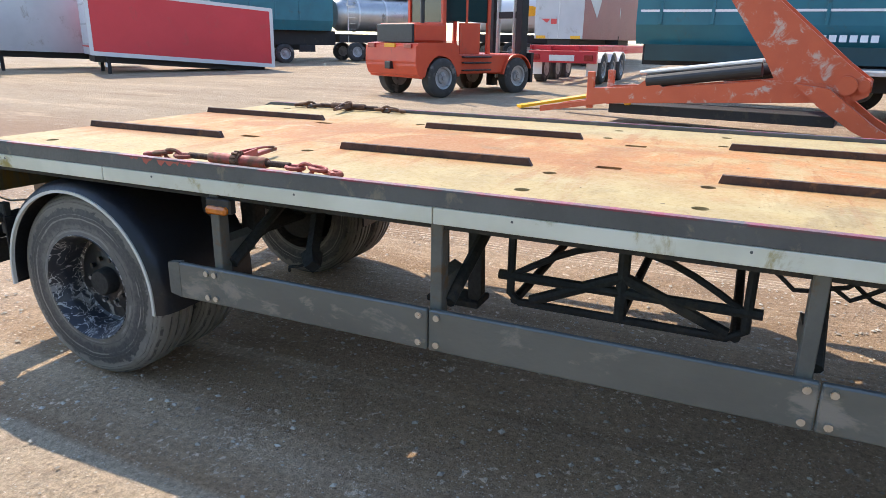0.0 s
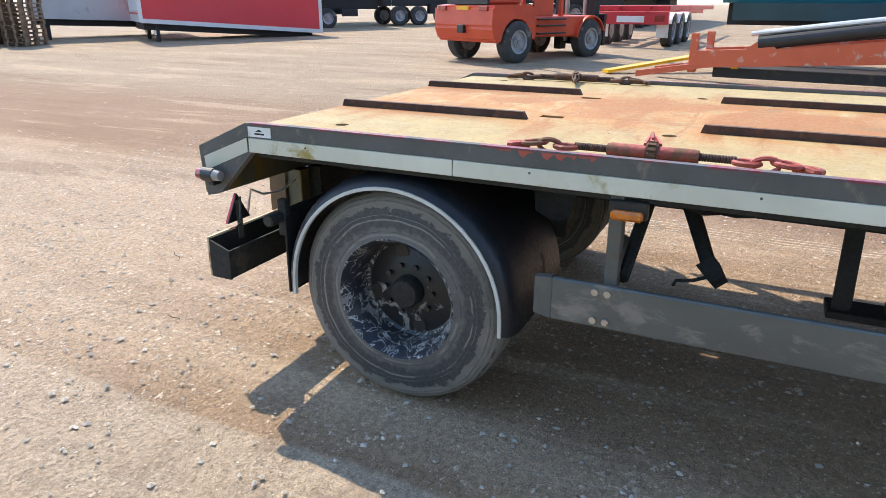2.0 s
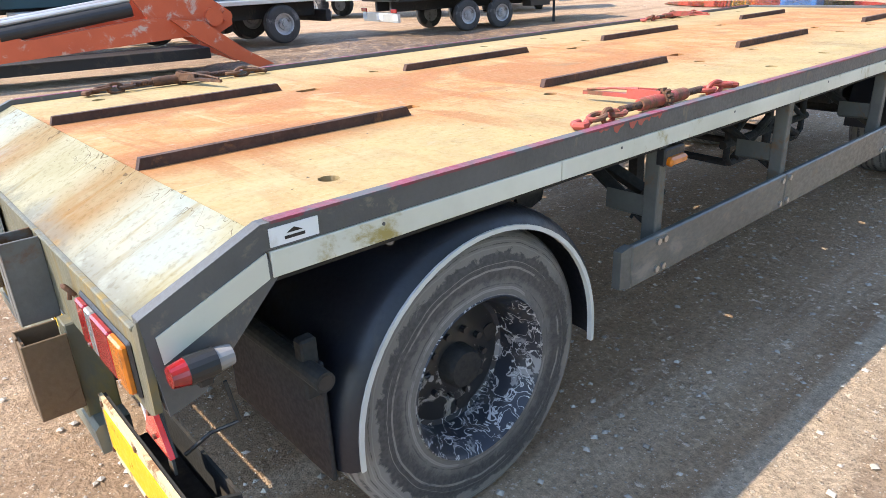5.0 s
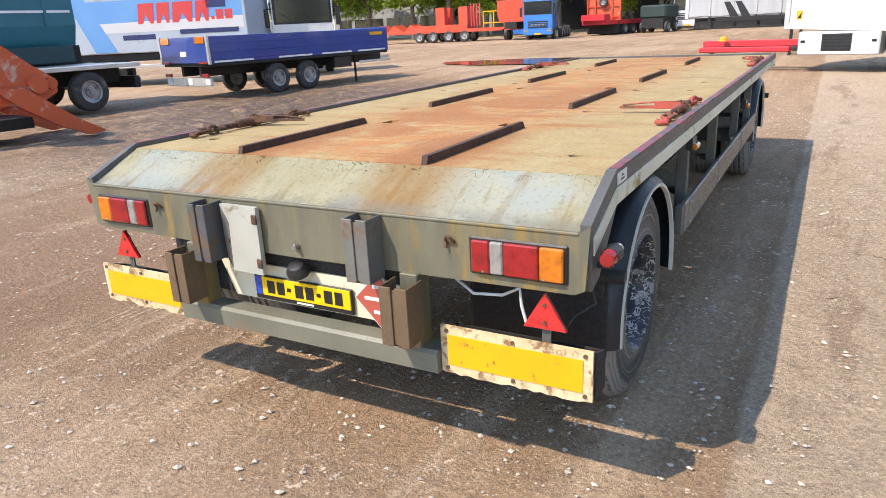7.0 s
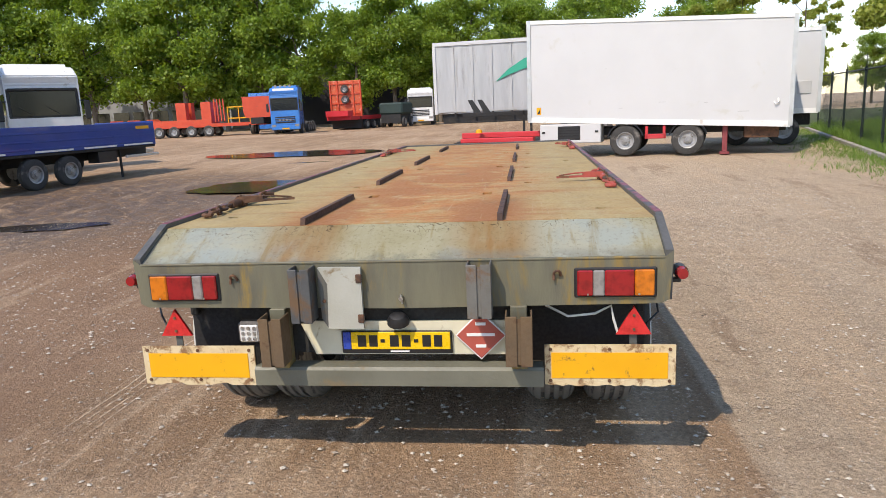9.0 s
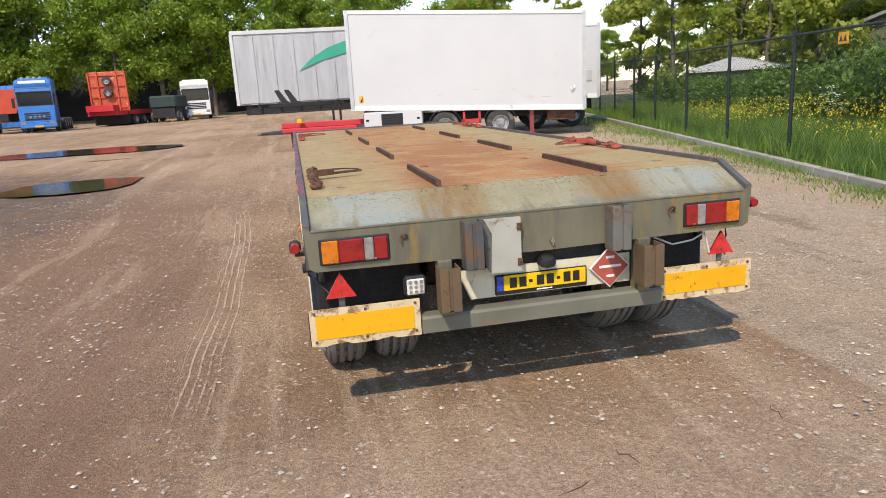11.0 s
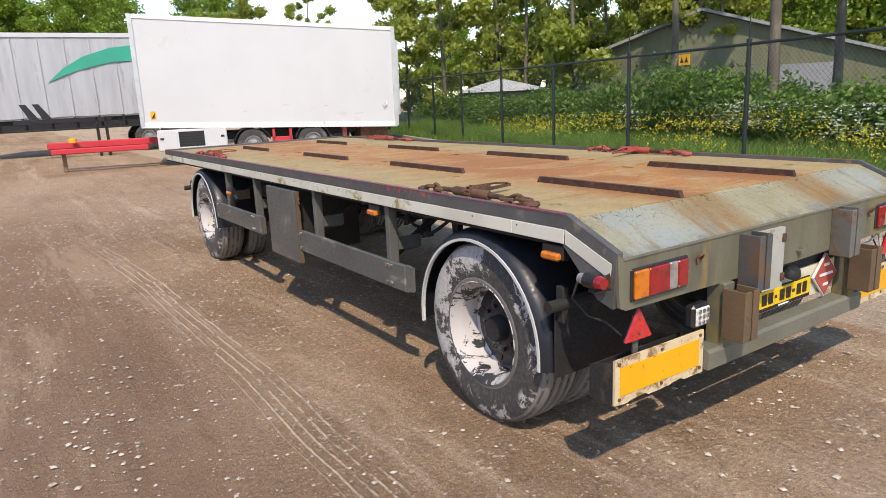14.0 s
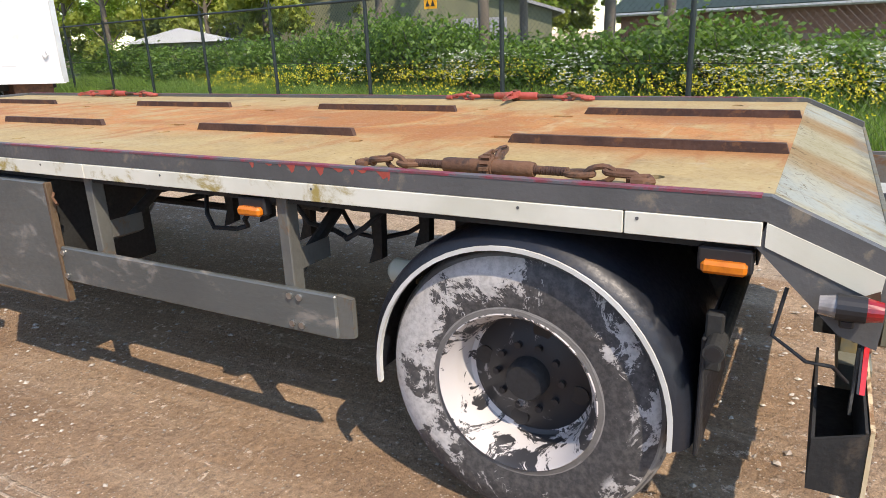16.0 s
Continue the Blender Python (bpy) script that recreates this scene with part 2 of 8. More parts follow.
def splashed_mat(name, light, dark, lo, hi, scale=6.0, warp=1.4):
    """Sealant sprayed over rim or sidewall, broken off in flakes and runs."""
    m, t, b = nodes_of(name)
    vec = coords(t)
    a = tex_noise(t, vec, scale, 9.0, 0.72, warp)
    mask = ramp(t, a, lo, hi)
    t.links.new(mix(t, mask, rgb(*dark), rgb(*light)), b.inputs["Base Color"])
    t.links.new(ramp(t, mask, 0, 1, 0.42, 0.7), b.inputs["Roughness"])
    bumped(t, b, mask, 0.3, 0.004)
    return m


M["tyre"] = tyre_mat()
def veined_mat(name, light, dark, scale):
    """Dark paint with thin branching runs of pale sealant."""
    m, t, b = nodes_of(name)
    vec = coords(t)
    a = tex_noise(t, vec, scale, 3.0, 0.5, 1.2)
    line = ramp(t, arith(t, "ABSOLUTE", arith(t, "SUBTRACT", a, 0.5), 0.0), 0.008, 0.02, 1.0, 0.0)
    where = tex_noise(t, vec, 5.0, 5.0, 0.6, 0.4)
    mask = arith(t, "MULTIPLY", line, ramp(t, where, 0.40, 0.46))
    torn = tex_noise(t, vec, 12.0, 7.0, 0.65, 1.0)
    mask = arith(t, "MAXIMUM", mask, arith(t, "MULTIPLY", ramp(t, torn, 0.56, 0.58), ramp(t, where, 0.46, 0.52, 0.0, 0.5)))
    col = mix(t, ramp(t, tex_noise(t, vec, 14.0, 6.0), 0.5, 0.7, 0.0, 0.6), rgb(*dark), rgb(0.075, 0.062, 0.052))
    t.links.new(mix(t, mask, col, rgb(*light)), b.inputs["Base Color"])
    t.links.new(ramp(t, mask, 0, 1, 0.4, 0.7), b.inputs["Roughness"])
    bumped(t, b, mask, 0.3, 0.003)
    return m


M["rim_dark"] = veined_mat("dark_rim_with_white_runs", (0.46, 0.45, 0.44), (0.02, 0.023, 0.032), 14.0)
M["rim_white"] = splashed_mat("whitewashed_rim", (0.52, 0.49, 0.47), (0.03, 0.03, 0.032), 0.475, 0.49)
M["side_white"] = washed_side_mat()
M["disc"] = splashed_mat("grimy_wheel_disc", (0.30, 0.29, 0.28), (0.022, 0.022, 0.024), 0.58, 0.64)


def deck_mat(slope=False):
    m, t, b = nodes_of("worn_tail_slope_paint" if slope else "worn_dirty_deck_paint")
    pos, xyz = place(t)
    big = tex_noise(t, pos, 1.3, 6.0, 0.6, 0.5)
    mid = tex_noise(t, pos, 5.0, 7.0, 0.65)
    fine = tex_noise(t, pos, 60.0, 4.0, 0.6)
    streak = t.nodes.new("ShaderNodeMapping")
    streak.inputs["Scale"].default_value = (3.2, 0.7, 1.0)
    t.links.new(pos, streak.inputs["Vector"])
    run = tex_noise(t, streak.outputs["Vector"], 1.6, 5.0, 0.6)
    if slope:
        col = mix(t, ramp(t, mid, 0.35, 0.65), rgb(0.58, 0.55, 0.39), rgb(0.50, 0.46, 0.29))
        col = mix(t, ramp(t, big, 0.52, 0.64, 0.0, 0.7), col, rgb(0.47, 0.55, 0.54))
        outer = arith(t, "ADD", arith(t, "ABSOLUTE", xyz["X"], 0.0), arith(t, "MULTIPLY", arith(t, "SUBTRACT", mid, 0.5), 0.55))
        blue = arith(t, "MULTIPLY", ramp(t, outer, 0.50, 0.85, 0.0, 0.7), ramp(t, outer, 1.02, 1.2, 1.0, 0.0))
        col = mix(t, blue, col, mix(t, ramp(t, mid, 0.42, 0.6), rgb(0.50, 0.57, 0.55), rgb(0.61, 0.62, 0.52)))
        slick = t.nodes.new("ShaderNodeMapping")
        slick.inputs["Scale"].default_value = (9.0, 1.2, 1.2)
        slick.inputs["Rotation"].default_value = (0, 0, radians(14))
        t.links.new(pos, slick.inputs["Vector"])
        dribble = tex_noise(t, slick.outputs["Vector"], 1.3, 6.0, 0.6, 0.3)
        col = mix(t, ramp(t, dribble, 0.54, 0.68, 0.0, 0.75), col, rgb(0.40, 0.31, 0.14))
        col = mix(t, ramp(t, dribble, 0.36, 0.30, 0.0, 0.5), col, rgb(0.60, 0.60, 0.48))
        ax = arith(t, "ABSOLUTE", arith(t, "SUBTRACT", arith(t, "ABSOLUTE", xyz["X"], 0.0), 0.46), 0.0)
        near = arith(t, "MULTIPLY", ramp(t, ax, 0.02, 0.28, 0.95, 0.0), ramp(t, run, 0.28, 0.56, 0.3, 1.0))
        col = mix(t, near, col, rgb(0.42, 0.215, 0.065))
        # grey scuffs above the lip, pocks, and hairline cracks along the bend
        scuff = arith(t, "MULTIPLY", ramp(t, xyz["Y"], 0.02, 0.09, 1.0, 0.0), ramp(t, mid, 0.46, 0.56))
        col = mix(t, arith(t, "MULTIPLY", scuff, 0.6), col, rgb(0.30, 0.30, 0.26))
        crack = tex_noise(t, pos, 7.0, 2.0, 0.5, 1.6)
        hair = arith(t, "MULTIPLY", ramp(t, arith(t, "ABSOLUTE", arith(t, "SUBTRACT", crack, 0.5), 0.0), 0.002, 0.009, 1.0, 0.0), ramp(t, arith(t, "ADD", xyz["Y"], arith(t, "MULTIPLY", big, 0.3)), 0.30, 0.38))
        col = mix(t, arith(t, "MULTIPLY", hair, 0.8), col, rgb(0.13, 0.09, 0.05))
        chip = tex_noise(t, pos, 38.0, 2.0)
        col = mix(t, ramp(t, chip, 0.755, 0.77), col, rgb(0.09, 0.08, 0.07))
    else:
        col = mix(t, ramp(t, mid, 0.3, 0.7), rgb(0.40, 0.295, 0.135), rgb(0.33, 0.24, 0.115))
        col = mix(t, ramp(t, run, 0.48, 0.72, 0.0, 0.7), col, rgb(0.40, 0.33, 0.18))
        ax = arith(t, "ABSOLUTE", xyz["X"], 0.0)
        wander = arith(t, "ADD", ax, arith(t, "MULTIPLY", arith(t, "SUBTRACT", big, 0.5), 1.2))
        mid_band = arith(t, "MULTIPLY", ramp(t, wander, 0.35, 0.85, 1.0, 0.0), ramp(t, mid, 0.34, 0.62, 0.15, 0.95))
        col = mix(t, mid_band, col, rgb(0.43, 0.185, 0.062))
        # bands scraped across the deck, some pale and some deep rust
        wipe = t.nodes.new("ShaderNodeMapping")
        wipe.inputs["Scale"].default_value = (0.5, 3.4, 1.0)
        wipe.inputs["Rotation"].default_value = (0, 0, radians(7))
        t.links.new(pos, wipe.inputs["Vector"])
        band = tex_noise(t, wipe.outputs["Vector"], 1.5, 7.0, 0.68, 0.6)
        col = mix(t, arith(t, "MULTIPLY", ramp(t, band, 0.54, 0.62, 0.0, 0.65), ramp(t, wander, 0.5, 1.0, 1.0, 0.35)), col, rgb(0.31, 0.125, 0.045))
        col = mix(t, ramp(t, band, 0.42, 0.34, 0.0, 0.55), col, rgb(0.47, 0.36, 0.19))
        deep = arith(t, "MULTIPLY", ramp(t, big, 0.49, 0.60), ramp(t, ax, 0.3, 0.75, 0.8, 0.0))
        col = mix(t, deep, col, rgb(0.33, 0.135, 0.05))
        # rust bleeding from the ends of the load strips above the tail
        off = arith(t, "ABSOLUTE", arith(t, "SUBTRACT", arith(t, "ADD", ax, arith(t, "MULTIPLY", arith(t, "SUBTRACT", mid, 0.5), 0.5)), 0.44), 0.0)
        bleed = arith(t, "MULTIPLY", ramp(t, off, 0.05, 0.26, 0.85, 0.0), ramp(t, xyz["Y"], 0.7, 1.5, 1.0, 0.0))
        col = mix(t, bleed, col, rgb(0.30, 0.125, 0.048))
        soot = tex_noise(t, pos, 2.4, 8.0, 0.72, 0.8)
        col = mix(t, ramp(t, soot, 0.55, 0.68, 0.0, 0.5), col, rgb(0.20, 0.145, 0.08))
        bare = tex_noise(t, pos, 3.1, 6.0, 0.6, 1.0)
        col = mix(t, ramp(t, bare, 0.64, 0.72, 0.0, 0.5), col, rgb(0.38, 0.35, 0.26))
        chip = tex_noise(t, pos, 30.0, 2.0)
        col = mix(t, ramp(t, chip, 0.74, 0.76), col, rgb(0.09, 0.07, 0.05))
    col = mix(t, ramp(t, fine, 0.52, 0.70, 0.0, 0.3), col, rgb(0.19, 0.135, 0.075))
    fleck = tex_noise(t, pos, 140.0, 2.0)
    col = mix(t, ramp(t, fleck, 0.64, 0.70, 0.0, 0.22), col, rgb(0.52, 0.44, 0.30))
    scr = t.nodes.new("ShaderNodeMapping")
    scr.inputs["Scale"].default_value = (60.0, 2.0, 1.0)
    t.links.new(pos, scr.inputs["Vector"])
    scratch = tex_noise(t, scr.outputs["Vector"], 1.0, 3.0)
    col = mix(t, ramp(t, scratch, 0.64, 0.70, 0.0, 0.25), col, rgb(0.46, 0.40, 0.27))
    t.links.new(col, b.inputs["Base Color"])
    t.links.new(ramp(t, fine, 0.3, 0.7, 0.6, 0.85), b.inputs["Roughness"])
    b.inputs["Specular IOR Level"].default_value = 0.2
    bumped(t, b, mid, 0.25, 0.010)
    return m


M["deck"] = deck_mat()
M["slope"] = deck_mat(True)


def ground_mat():
    m, t, b = nodes_of("trodden_dirt_yard")
    pos, xyz = place(t)
    huge = tex_noise(t, pos, 0.12, 5.0, 0.6, 0.6)
    big = tex_noise(t, pos, 0.7, 6.0, 0.62, 0.4)
    mid = tex_noise(t, pos, 5.0, 6.0, 0.65)
    fine = tex_noise(t, pos, 38.0, 6.0, 0.75)
    grit = tex_noise(t, pos, 160.0, 3.0, 0.7)

    def stretched(turn, sx, sy, scale):
        lane = t.nodes.new("ShaderNodeMapping")
        lane.inputs["Scale"].default_value = (sx, sy, 1.0)
        lane.inputs["Rotation"].default_value = (0, 0, radians(turn))
        t.links.new(pos, lane.inputs["Vector"])
        return tex_noise(t, lane.outputs["Vector"], scale, 7.0, 0.72, 0.3)

    tracks, cross = stretched(-9, 2.4, 0.12, 1.0), stretched(35, 3.2, 0.2, 1.0)
    col = mix(t, ramp(t, big, 0.35, 0.65), rgb(0.35, 0.243, 0.163), rgb(0.262, 0.178, 0.118))
    col = mix(t, ramp(t, huge, 0.42, 0.62), col, rgb(0.40, 0.29, 0.205))
    col = mix(t, ramp(t, tracks, 0.52, 0.68, 0.0, 0.75), col, rgb(0.50, 0.385, 0.285))
    col = mix(t, ramp(t, cross, 0.56, 0.72, 0.0, 0.5), col, rgb(0.22, 0.15, 0.108))
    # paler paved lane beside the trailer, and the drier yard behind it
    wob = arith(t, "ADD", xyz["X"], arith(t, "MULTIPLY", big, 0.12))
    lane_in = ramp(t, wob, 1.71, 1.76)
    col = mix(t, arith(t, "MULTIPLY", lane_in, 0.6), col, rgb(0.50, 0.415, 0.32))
    dry = arith(t, "MULTIPLY", ramp(t, xyz["X"], -2.0, -6.5), ramp(t, xyz["Y"], 9.0, -2.0))
    col = mix(t, arith(t, "MULTIPLY", dry, 0.75), col, rgb(0.29, 0.232, 0.168))
    col = mix(t, ramp(t, mid, 0.48, 0.75, 0.0, 0.5), col, rgb(0.22, 0.155, 0.112))
    # smooth brown lane where lorries turn, and the stony apron behind the trailer
    turn = arith(t, "ADD", xyz["X"], arith(t, "MULTIPLY", big, 1.6))
    smooth_in = arith(t, "MULTIPLY", ramp(t, turn, -1.9, -1.0, 1.0, 0.0), arith(t, "MULTIPLY", ramp(t, xyz["X"], -8.0, -5.0), ramp(t, xyz["Y"], 8.0, 13.0, 1.0, 0.0)))
    col = mix(t, arith(t, "MULTIPLY", smooth_in, 0.7), col, rgb(0.225, 0.142, 0.096))
    apron = arith(t, "MULTIPLY", ramp(t, arith(t, "ADD", xyz["X"], big), -1.9, -0.6), ramp(t, xyz["Y"], 0.2, -0.8))
    col = mix(t, arith(t, "MULTIPLY", apron, 0.55), col, rgb(0.46, 0.35, 0.26))
    # churned wet mud beside the parked trailers
    mx = arith(t, "POWER", arith(t, "MULTIPLY", arith(t, "ADD", xyz["X"], 9.5), 0.17), 2.0)
    my = arith(t, "POWER", arith(t, "MULTIPLY", arith(t, "SUBTRACT", xyz["Y"], 10.5), 0.13), 2.0)
    mud = arith(t, "MULTIPLY", ramp(t, arith(t, "ADD", arith(t, "ADD", mx, my), arith(t, "MULTIPLY", big, 1.2)), 0.7, 1.8, 1.0, 0.0), ramp(t, mid, 0.36, 0.56, 0.25, 0.95))
    col = mix(t, mud, col, rgb(0.13, 0.09, 0.065))
    # long pale wear and dark damp drags in the way of travel
    drag = stretched(-14, 1.1, 0.16, 1.0)
    col = mix(t, ramp(t, drag, 0.53, 0.60, 0.0, 0.45), col, rgb(0.46, 0.345, 0.245))
    col = mix(t, ramp(t, drag, 0.45, 0.38, 0.0, 0.45), col, rgb(0.19, 0.125, 0.085))
    # tread marks pressed in pale dust, bending away up the yard
    bend = arith(t, "POWER", arith(t, "MAXIMUM", arith(t, "SUBTRACT", xyz["Y"], 3.5), 0.0), 2.0)
    u = arith(t, "ADD", xyz["X"], arith(t, "MULTIPLY", bend, 0.012))
    u = arith(t, "ADD", u, arith(t, "MULTIPLY", arith(t, "SUBTRACT", tex_noise(t, pos, 0.6, 2.0), 0.5), 0.12))
    u = arith(t, "ADD", u, arith(t, "MULTIPLY", arith(t, "SUBTRACT", tex_noise(t, pos, 14.0, 3.0), 0.5), 0.014))
    band = arith(t, "MULTIPLY", ramp(t, u, TREAD_X - 0.15, TREAD_X - 0.13), ramp(t, u, TREAD_X + 0.13, TREAD_X + 0.15, 1.0, 0.0))
    ridge = ramp(t, arith(t, "SINE", arith(t, "MULTIPLY", u, 100.0), 0.0), 0.62, 0.85)
    broken = arith(t, "MULTIPLY", ramp(t, stretched(0, 1.0, 1.0, 4.0), 0.40, 0.50), arith(t, "MULTIPLY", ramp(t, xyz["Y"], 0.2, 0.7), ramp(t, xyz["Y"], 5.5, 8.5, 1.0, 0.0)))
    marks = arith(t, "MULTIPLY", arith(t, "MULTIPLY", band, ridge), broken)
    col = mix(t, arith(t, "MULTIPLY", marks, 0.9), col, rgb(0.62, 0.50, 0.38))
    # dried crust broken into crisp flakes that lie in clusters
    crust = tex_noise(t, pos, 19.0, 7.0, 0.66, 0.4)
    where = tex_noise(t, pos, 2.3, 4.0, 0.6, 0.3)
    crust_in = arith(t, "MULTIPLY", ramp(t, crust, 0.585, 0.605), ramp(t, arith(t, "ADD", arith(t, "SUBTRACT", where, arith(t, "MULTIPLY", smooth_in, 0.08)), arith(t, "MULTIPLY", apron, 0.05)), 0.52, 0.57))
    col = mix(t, arith(t, "MULTIPLY", crust_in, 0.85), col, rgb(0.64, 0.53, 0.42))
    # loose pebbles, each its own tone, at two sizes

    def pebbles(scale, size, share):
        v = t.nodes.new("ShaderNodeTexVoronoi")
        v.inputs["Scale"].default_value = scale
        t.links.new(pos, v.inputs["Vector"])
        sep = t.nodes.new("ShaderNodeSeparateColor")
        t.links.new(v.outputs["Color"], sep.inputs[0])
        on = arith(t, "MULTIPLY", ramp(t, v.outputs["Distance"], size, size + 0.07, 1.0, 0.0), ramp(t, sep.outputs[0], share, share + 0.03))
        return on, sep.outputs[1]

    stones = None
    for scale, size, share in ((34.0, 0.22, 0.80), (85.0, 0.28, 0.66)):
        on, tone = pebbles(scale, size, share)
        on = arith(t, "MULTIPLY", on, ramp(t, smooth_in, 0.0, 1.0, 1.0, 0.35))
        col = mix(t, arith(t, "MULTIPLY", on, 0.85), col, mix(t, ramp(t, tone, 0.25, 0.8), rgb(0.26, 0.20, 0.15), rgb(0.62, 0.54, 0.44)))
        stones = on if stones is None else arith(t, "MAXIMUM", stones, on)
    clod = tex_noise(t, pos, 13.0, 9.0, 0.75)
    col = mix(t, ramp(t, clod, 0.62, 0.68, 0.0, 0.35), col, rgb(0.17, 0.112, 0.08))
    col = mix(t, arith(t, "MULTIPLY", mud, 0.65), col, rgb(0.115, 0.08, 0.057))
    h = t.nodes.new("ShaderNodeHueSaturation")
    h.inputs["Saturation"].default_value = 1.16
    speckle = ramp(t, arith(t, "ADD", arith(t, "MULTIPLY", fine, 0.6), arith(t, "MULTIPLY", grit, 0.4)), 0.32, 0.68, -0.46, 0.46)
    t.links.new(arith(t, "ADD", arith(t, "MULTIPLY", speckle, ramp(t, smooth_in, 0.0, 1.0, 1.0, 0.4)), 1.16), h.inputs["Value"])
    t.links.new(col, h.inputs["Color"])
    t.links.new(h.outputs["Color"], b.inputs["Base Color"])
    t.links.new(ramp(t, mud, 0.0, 1.0, 0.92, 0.5), b.inputs["Roughness"])
    b.inputs["Specular IOR Level"].default_value = 0.3
    hh = arith(t, "ADD", arith(t, "MULTIPLY", fine, 0.6), arith(t, "ADD", mid, arith(t, "MULTIPLY", arith(t, "ADD", arith(t, "ADD", marks, crust_in), stones), 0.3)))
    bumped(t, b, hh, 1.0, 0.05)
    return m


TREAD_X = -1.975
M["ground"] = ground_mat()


# ---- building kit ----
def thing(name, m=None, label="", category="", group="", kind=""):
    ob = new(name)
    ob.empty_display_size = 0.1
    if m is not None:
        ob.matrix_world = m
    return tagged(ob, label, category, group, kind)


def part(name, bm, material, parent=None, label="", smooth=False):
    """Links a bmesh (or a ready mesh) as ONE mesh object, in the parent's own space."""
    if isinstance(bm, bmesh.types.BMesh):
        bmesh.ops.recalc_face_normals(bm, faces=bm.faces)
        me = bpy.data.meshes.new(name)
        bm.to_mesh(me)
        bm.free()
    else:
        me = bm
    if material is not None and not me.materials:
        me.materials.append(M[material] if isinstance(material, str) else material)
    if smooth:
        me.polygons.foreach_set("use_smooth", [True] * len(me.polygons))
        me.set_sharp_from_angle(angle=radians(38))
    ob = new(name, me)
    if parent is not None:
        ob.parent = parent
    if label:
        ob["label"] = label
    return ob


def BM():
    return bmesh.new()


def box(bm, x0, x1, y0, y1, z0, z1, bev=0.0, m=None):
    ret = bmesh.ops.create_cube(bm, size=1.0)
    vs = ret["verts"]
    mat = Matrix.Translation(((x0 + x1) / 2, (y0 + y1) / 2, (z0 + z1) / 2)) @ Matrix.Diagonal((abs(x1 - x0), abs(y1 - y0), abs(z1 - z0), 1))
    bmesh.ops.transform(bm, matrix=(m @ mat) if m is not None else mat, verts=vs)
    if bev:
        es = list({e for v in vs for e in v.link_edges})
        bmesh.ops.bevel(bm, geom=es, offset=bev, segments=1, affect="EDGES", clamp_overlap=True)
    return bm


def rod(bm, a, b, r, seg=10, r2=None):
    a, b = Vector(a), Vector(b)
    d = b - a
    m = Matrix.Translation((a + b) / 2) @ d.to_track_quat("Z", "Y").to_matrix().to_4x4()
    bmesh.ops.create_cone(bm, cap_ends=True, segments=seg, radius1=r, radius2=r if r2 is None else r2, depth=d.length, matrix=m)
    return bm


def tube(bm, pts, r, seg=8, closed=False):
    """A round bar along points."""
    pts = [Vector(p) for p in pts]
    n = len(pts)
    rings, prev = [], None
    for i, p in enumerate(pts):
        d = (pts[(i + 1) % n] - pts[i - 1]) if closed else (pts[min(i + 1, n - 1)] - pts[max(i - 1, 0)])
        d.normalize()
        up = prev if prev is not None else (Vector((0, 0, 1)) if abs(d.z) < 0.9 else Vector((1, 0, 0)))
        s = d.cross(up).normalized()
        u = s.cross(d).normalized()
        prev = u
        rings.append([bm.verts.new(p + r * (math.cos(a) * s + math.sin(a) * u)) for a in (2 * math.pi * k / seg for k in range(seg))])
    for i in range(n if closed else n - 1):
        a, b = rings[i], rings[(i + 1) % n]
        for k in range(seg):
            bm.faces.new((a[k], a[(k + 1) % seg], b[(k + 1) % seg], b[k]))
    if not closed:
        bm.faces.new(rings[0])
        bm.faces.new(rings[-1])
    return bm


def prism(bm, poly, axis, a, b):
    """Extrudes an outline: axis x takes (y, z) pairs, y takes (x, z), z takes (x, y)."""
    def at(p, v):
        return {"x": (v, p[0], p[1]), "y": (p[0], v, p[1]), "z": (p[0], p[1], v)}[axis]
    lo, hi = [bm.verts.new(at(p, a)) for p in poly], [bm.verts.new(at(p, b)) for p in poly]
    n = len(poly)
    bm.faces.new(lo)
    bm.faces.new(hi[::-1])
    for i in range(n):
        bm.faces.new((lo[i], lo[(i + 1) % n], hi[(i + 1) % n], hi[i]))
    return bm


def lathe(bm, prof, axis="x", seg=40, centre=(0, 0, 0), closed=True):
    """Turns (along, radius) pairs about an axis."""
    c = Vector(centre)
    rings = []
    for k in range(seg):
        a = 2 * math.pi * k / seg
        ring = []
        for u, r in prof:
            p = {"x": (u, r * math.cos(a), r * math.sin(a)), "y": (r * math.cos(a), u, r * math.sin(a)), "z": (r * math.cos(a), r * math.sin(a), u)}[axis]
            ring.append(bm.verts.new(c + Vector(p)))
        rings.append(ring)
    n = len(prof)
    for k in range(seg):
        a, b = rings[k], rings[(k + 1) % seg]
        for i in range(n if closed else n - 1):
            j = (i + 1) % n
            bm.faces.new((a[i], a[j], b[j], b[i]))
    if not closed:
        for i in (0, n - 1):
            if prof[i][1] > 1e-4:
                bm.faces.new([r[i] for r in rings])
    bmesh.ops.remove_doubles(bm, verts=bm.verts, dist=1e-5)
    return bm


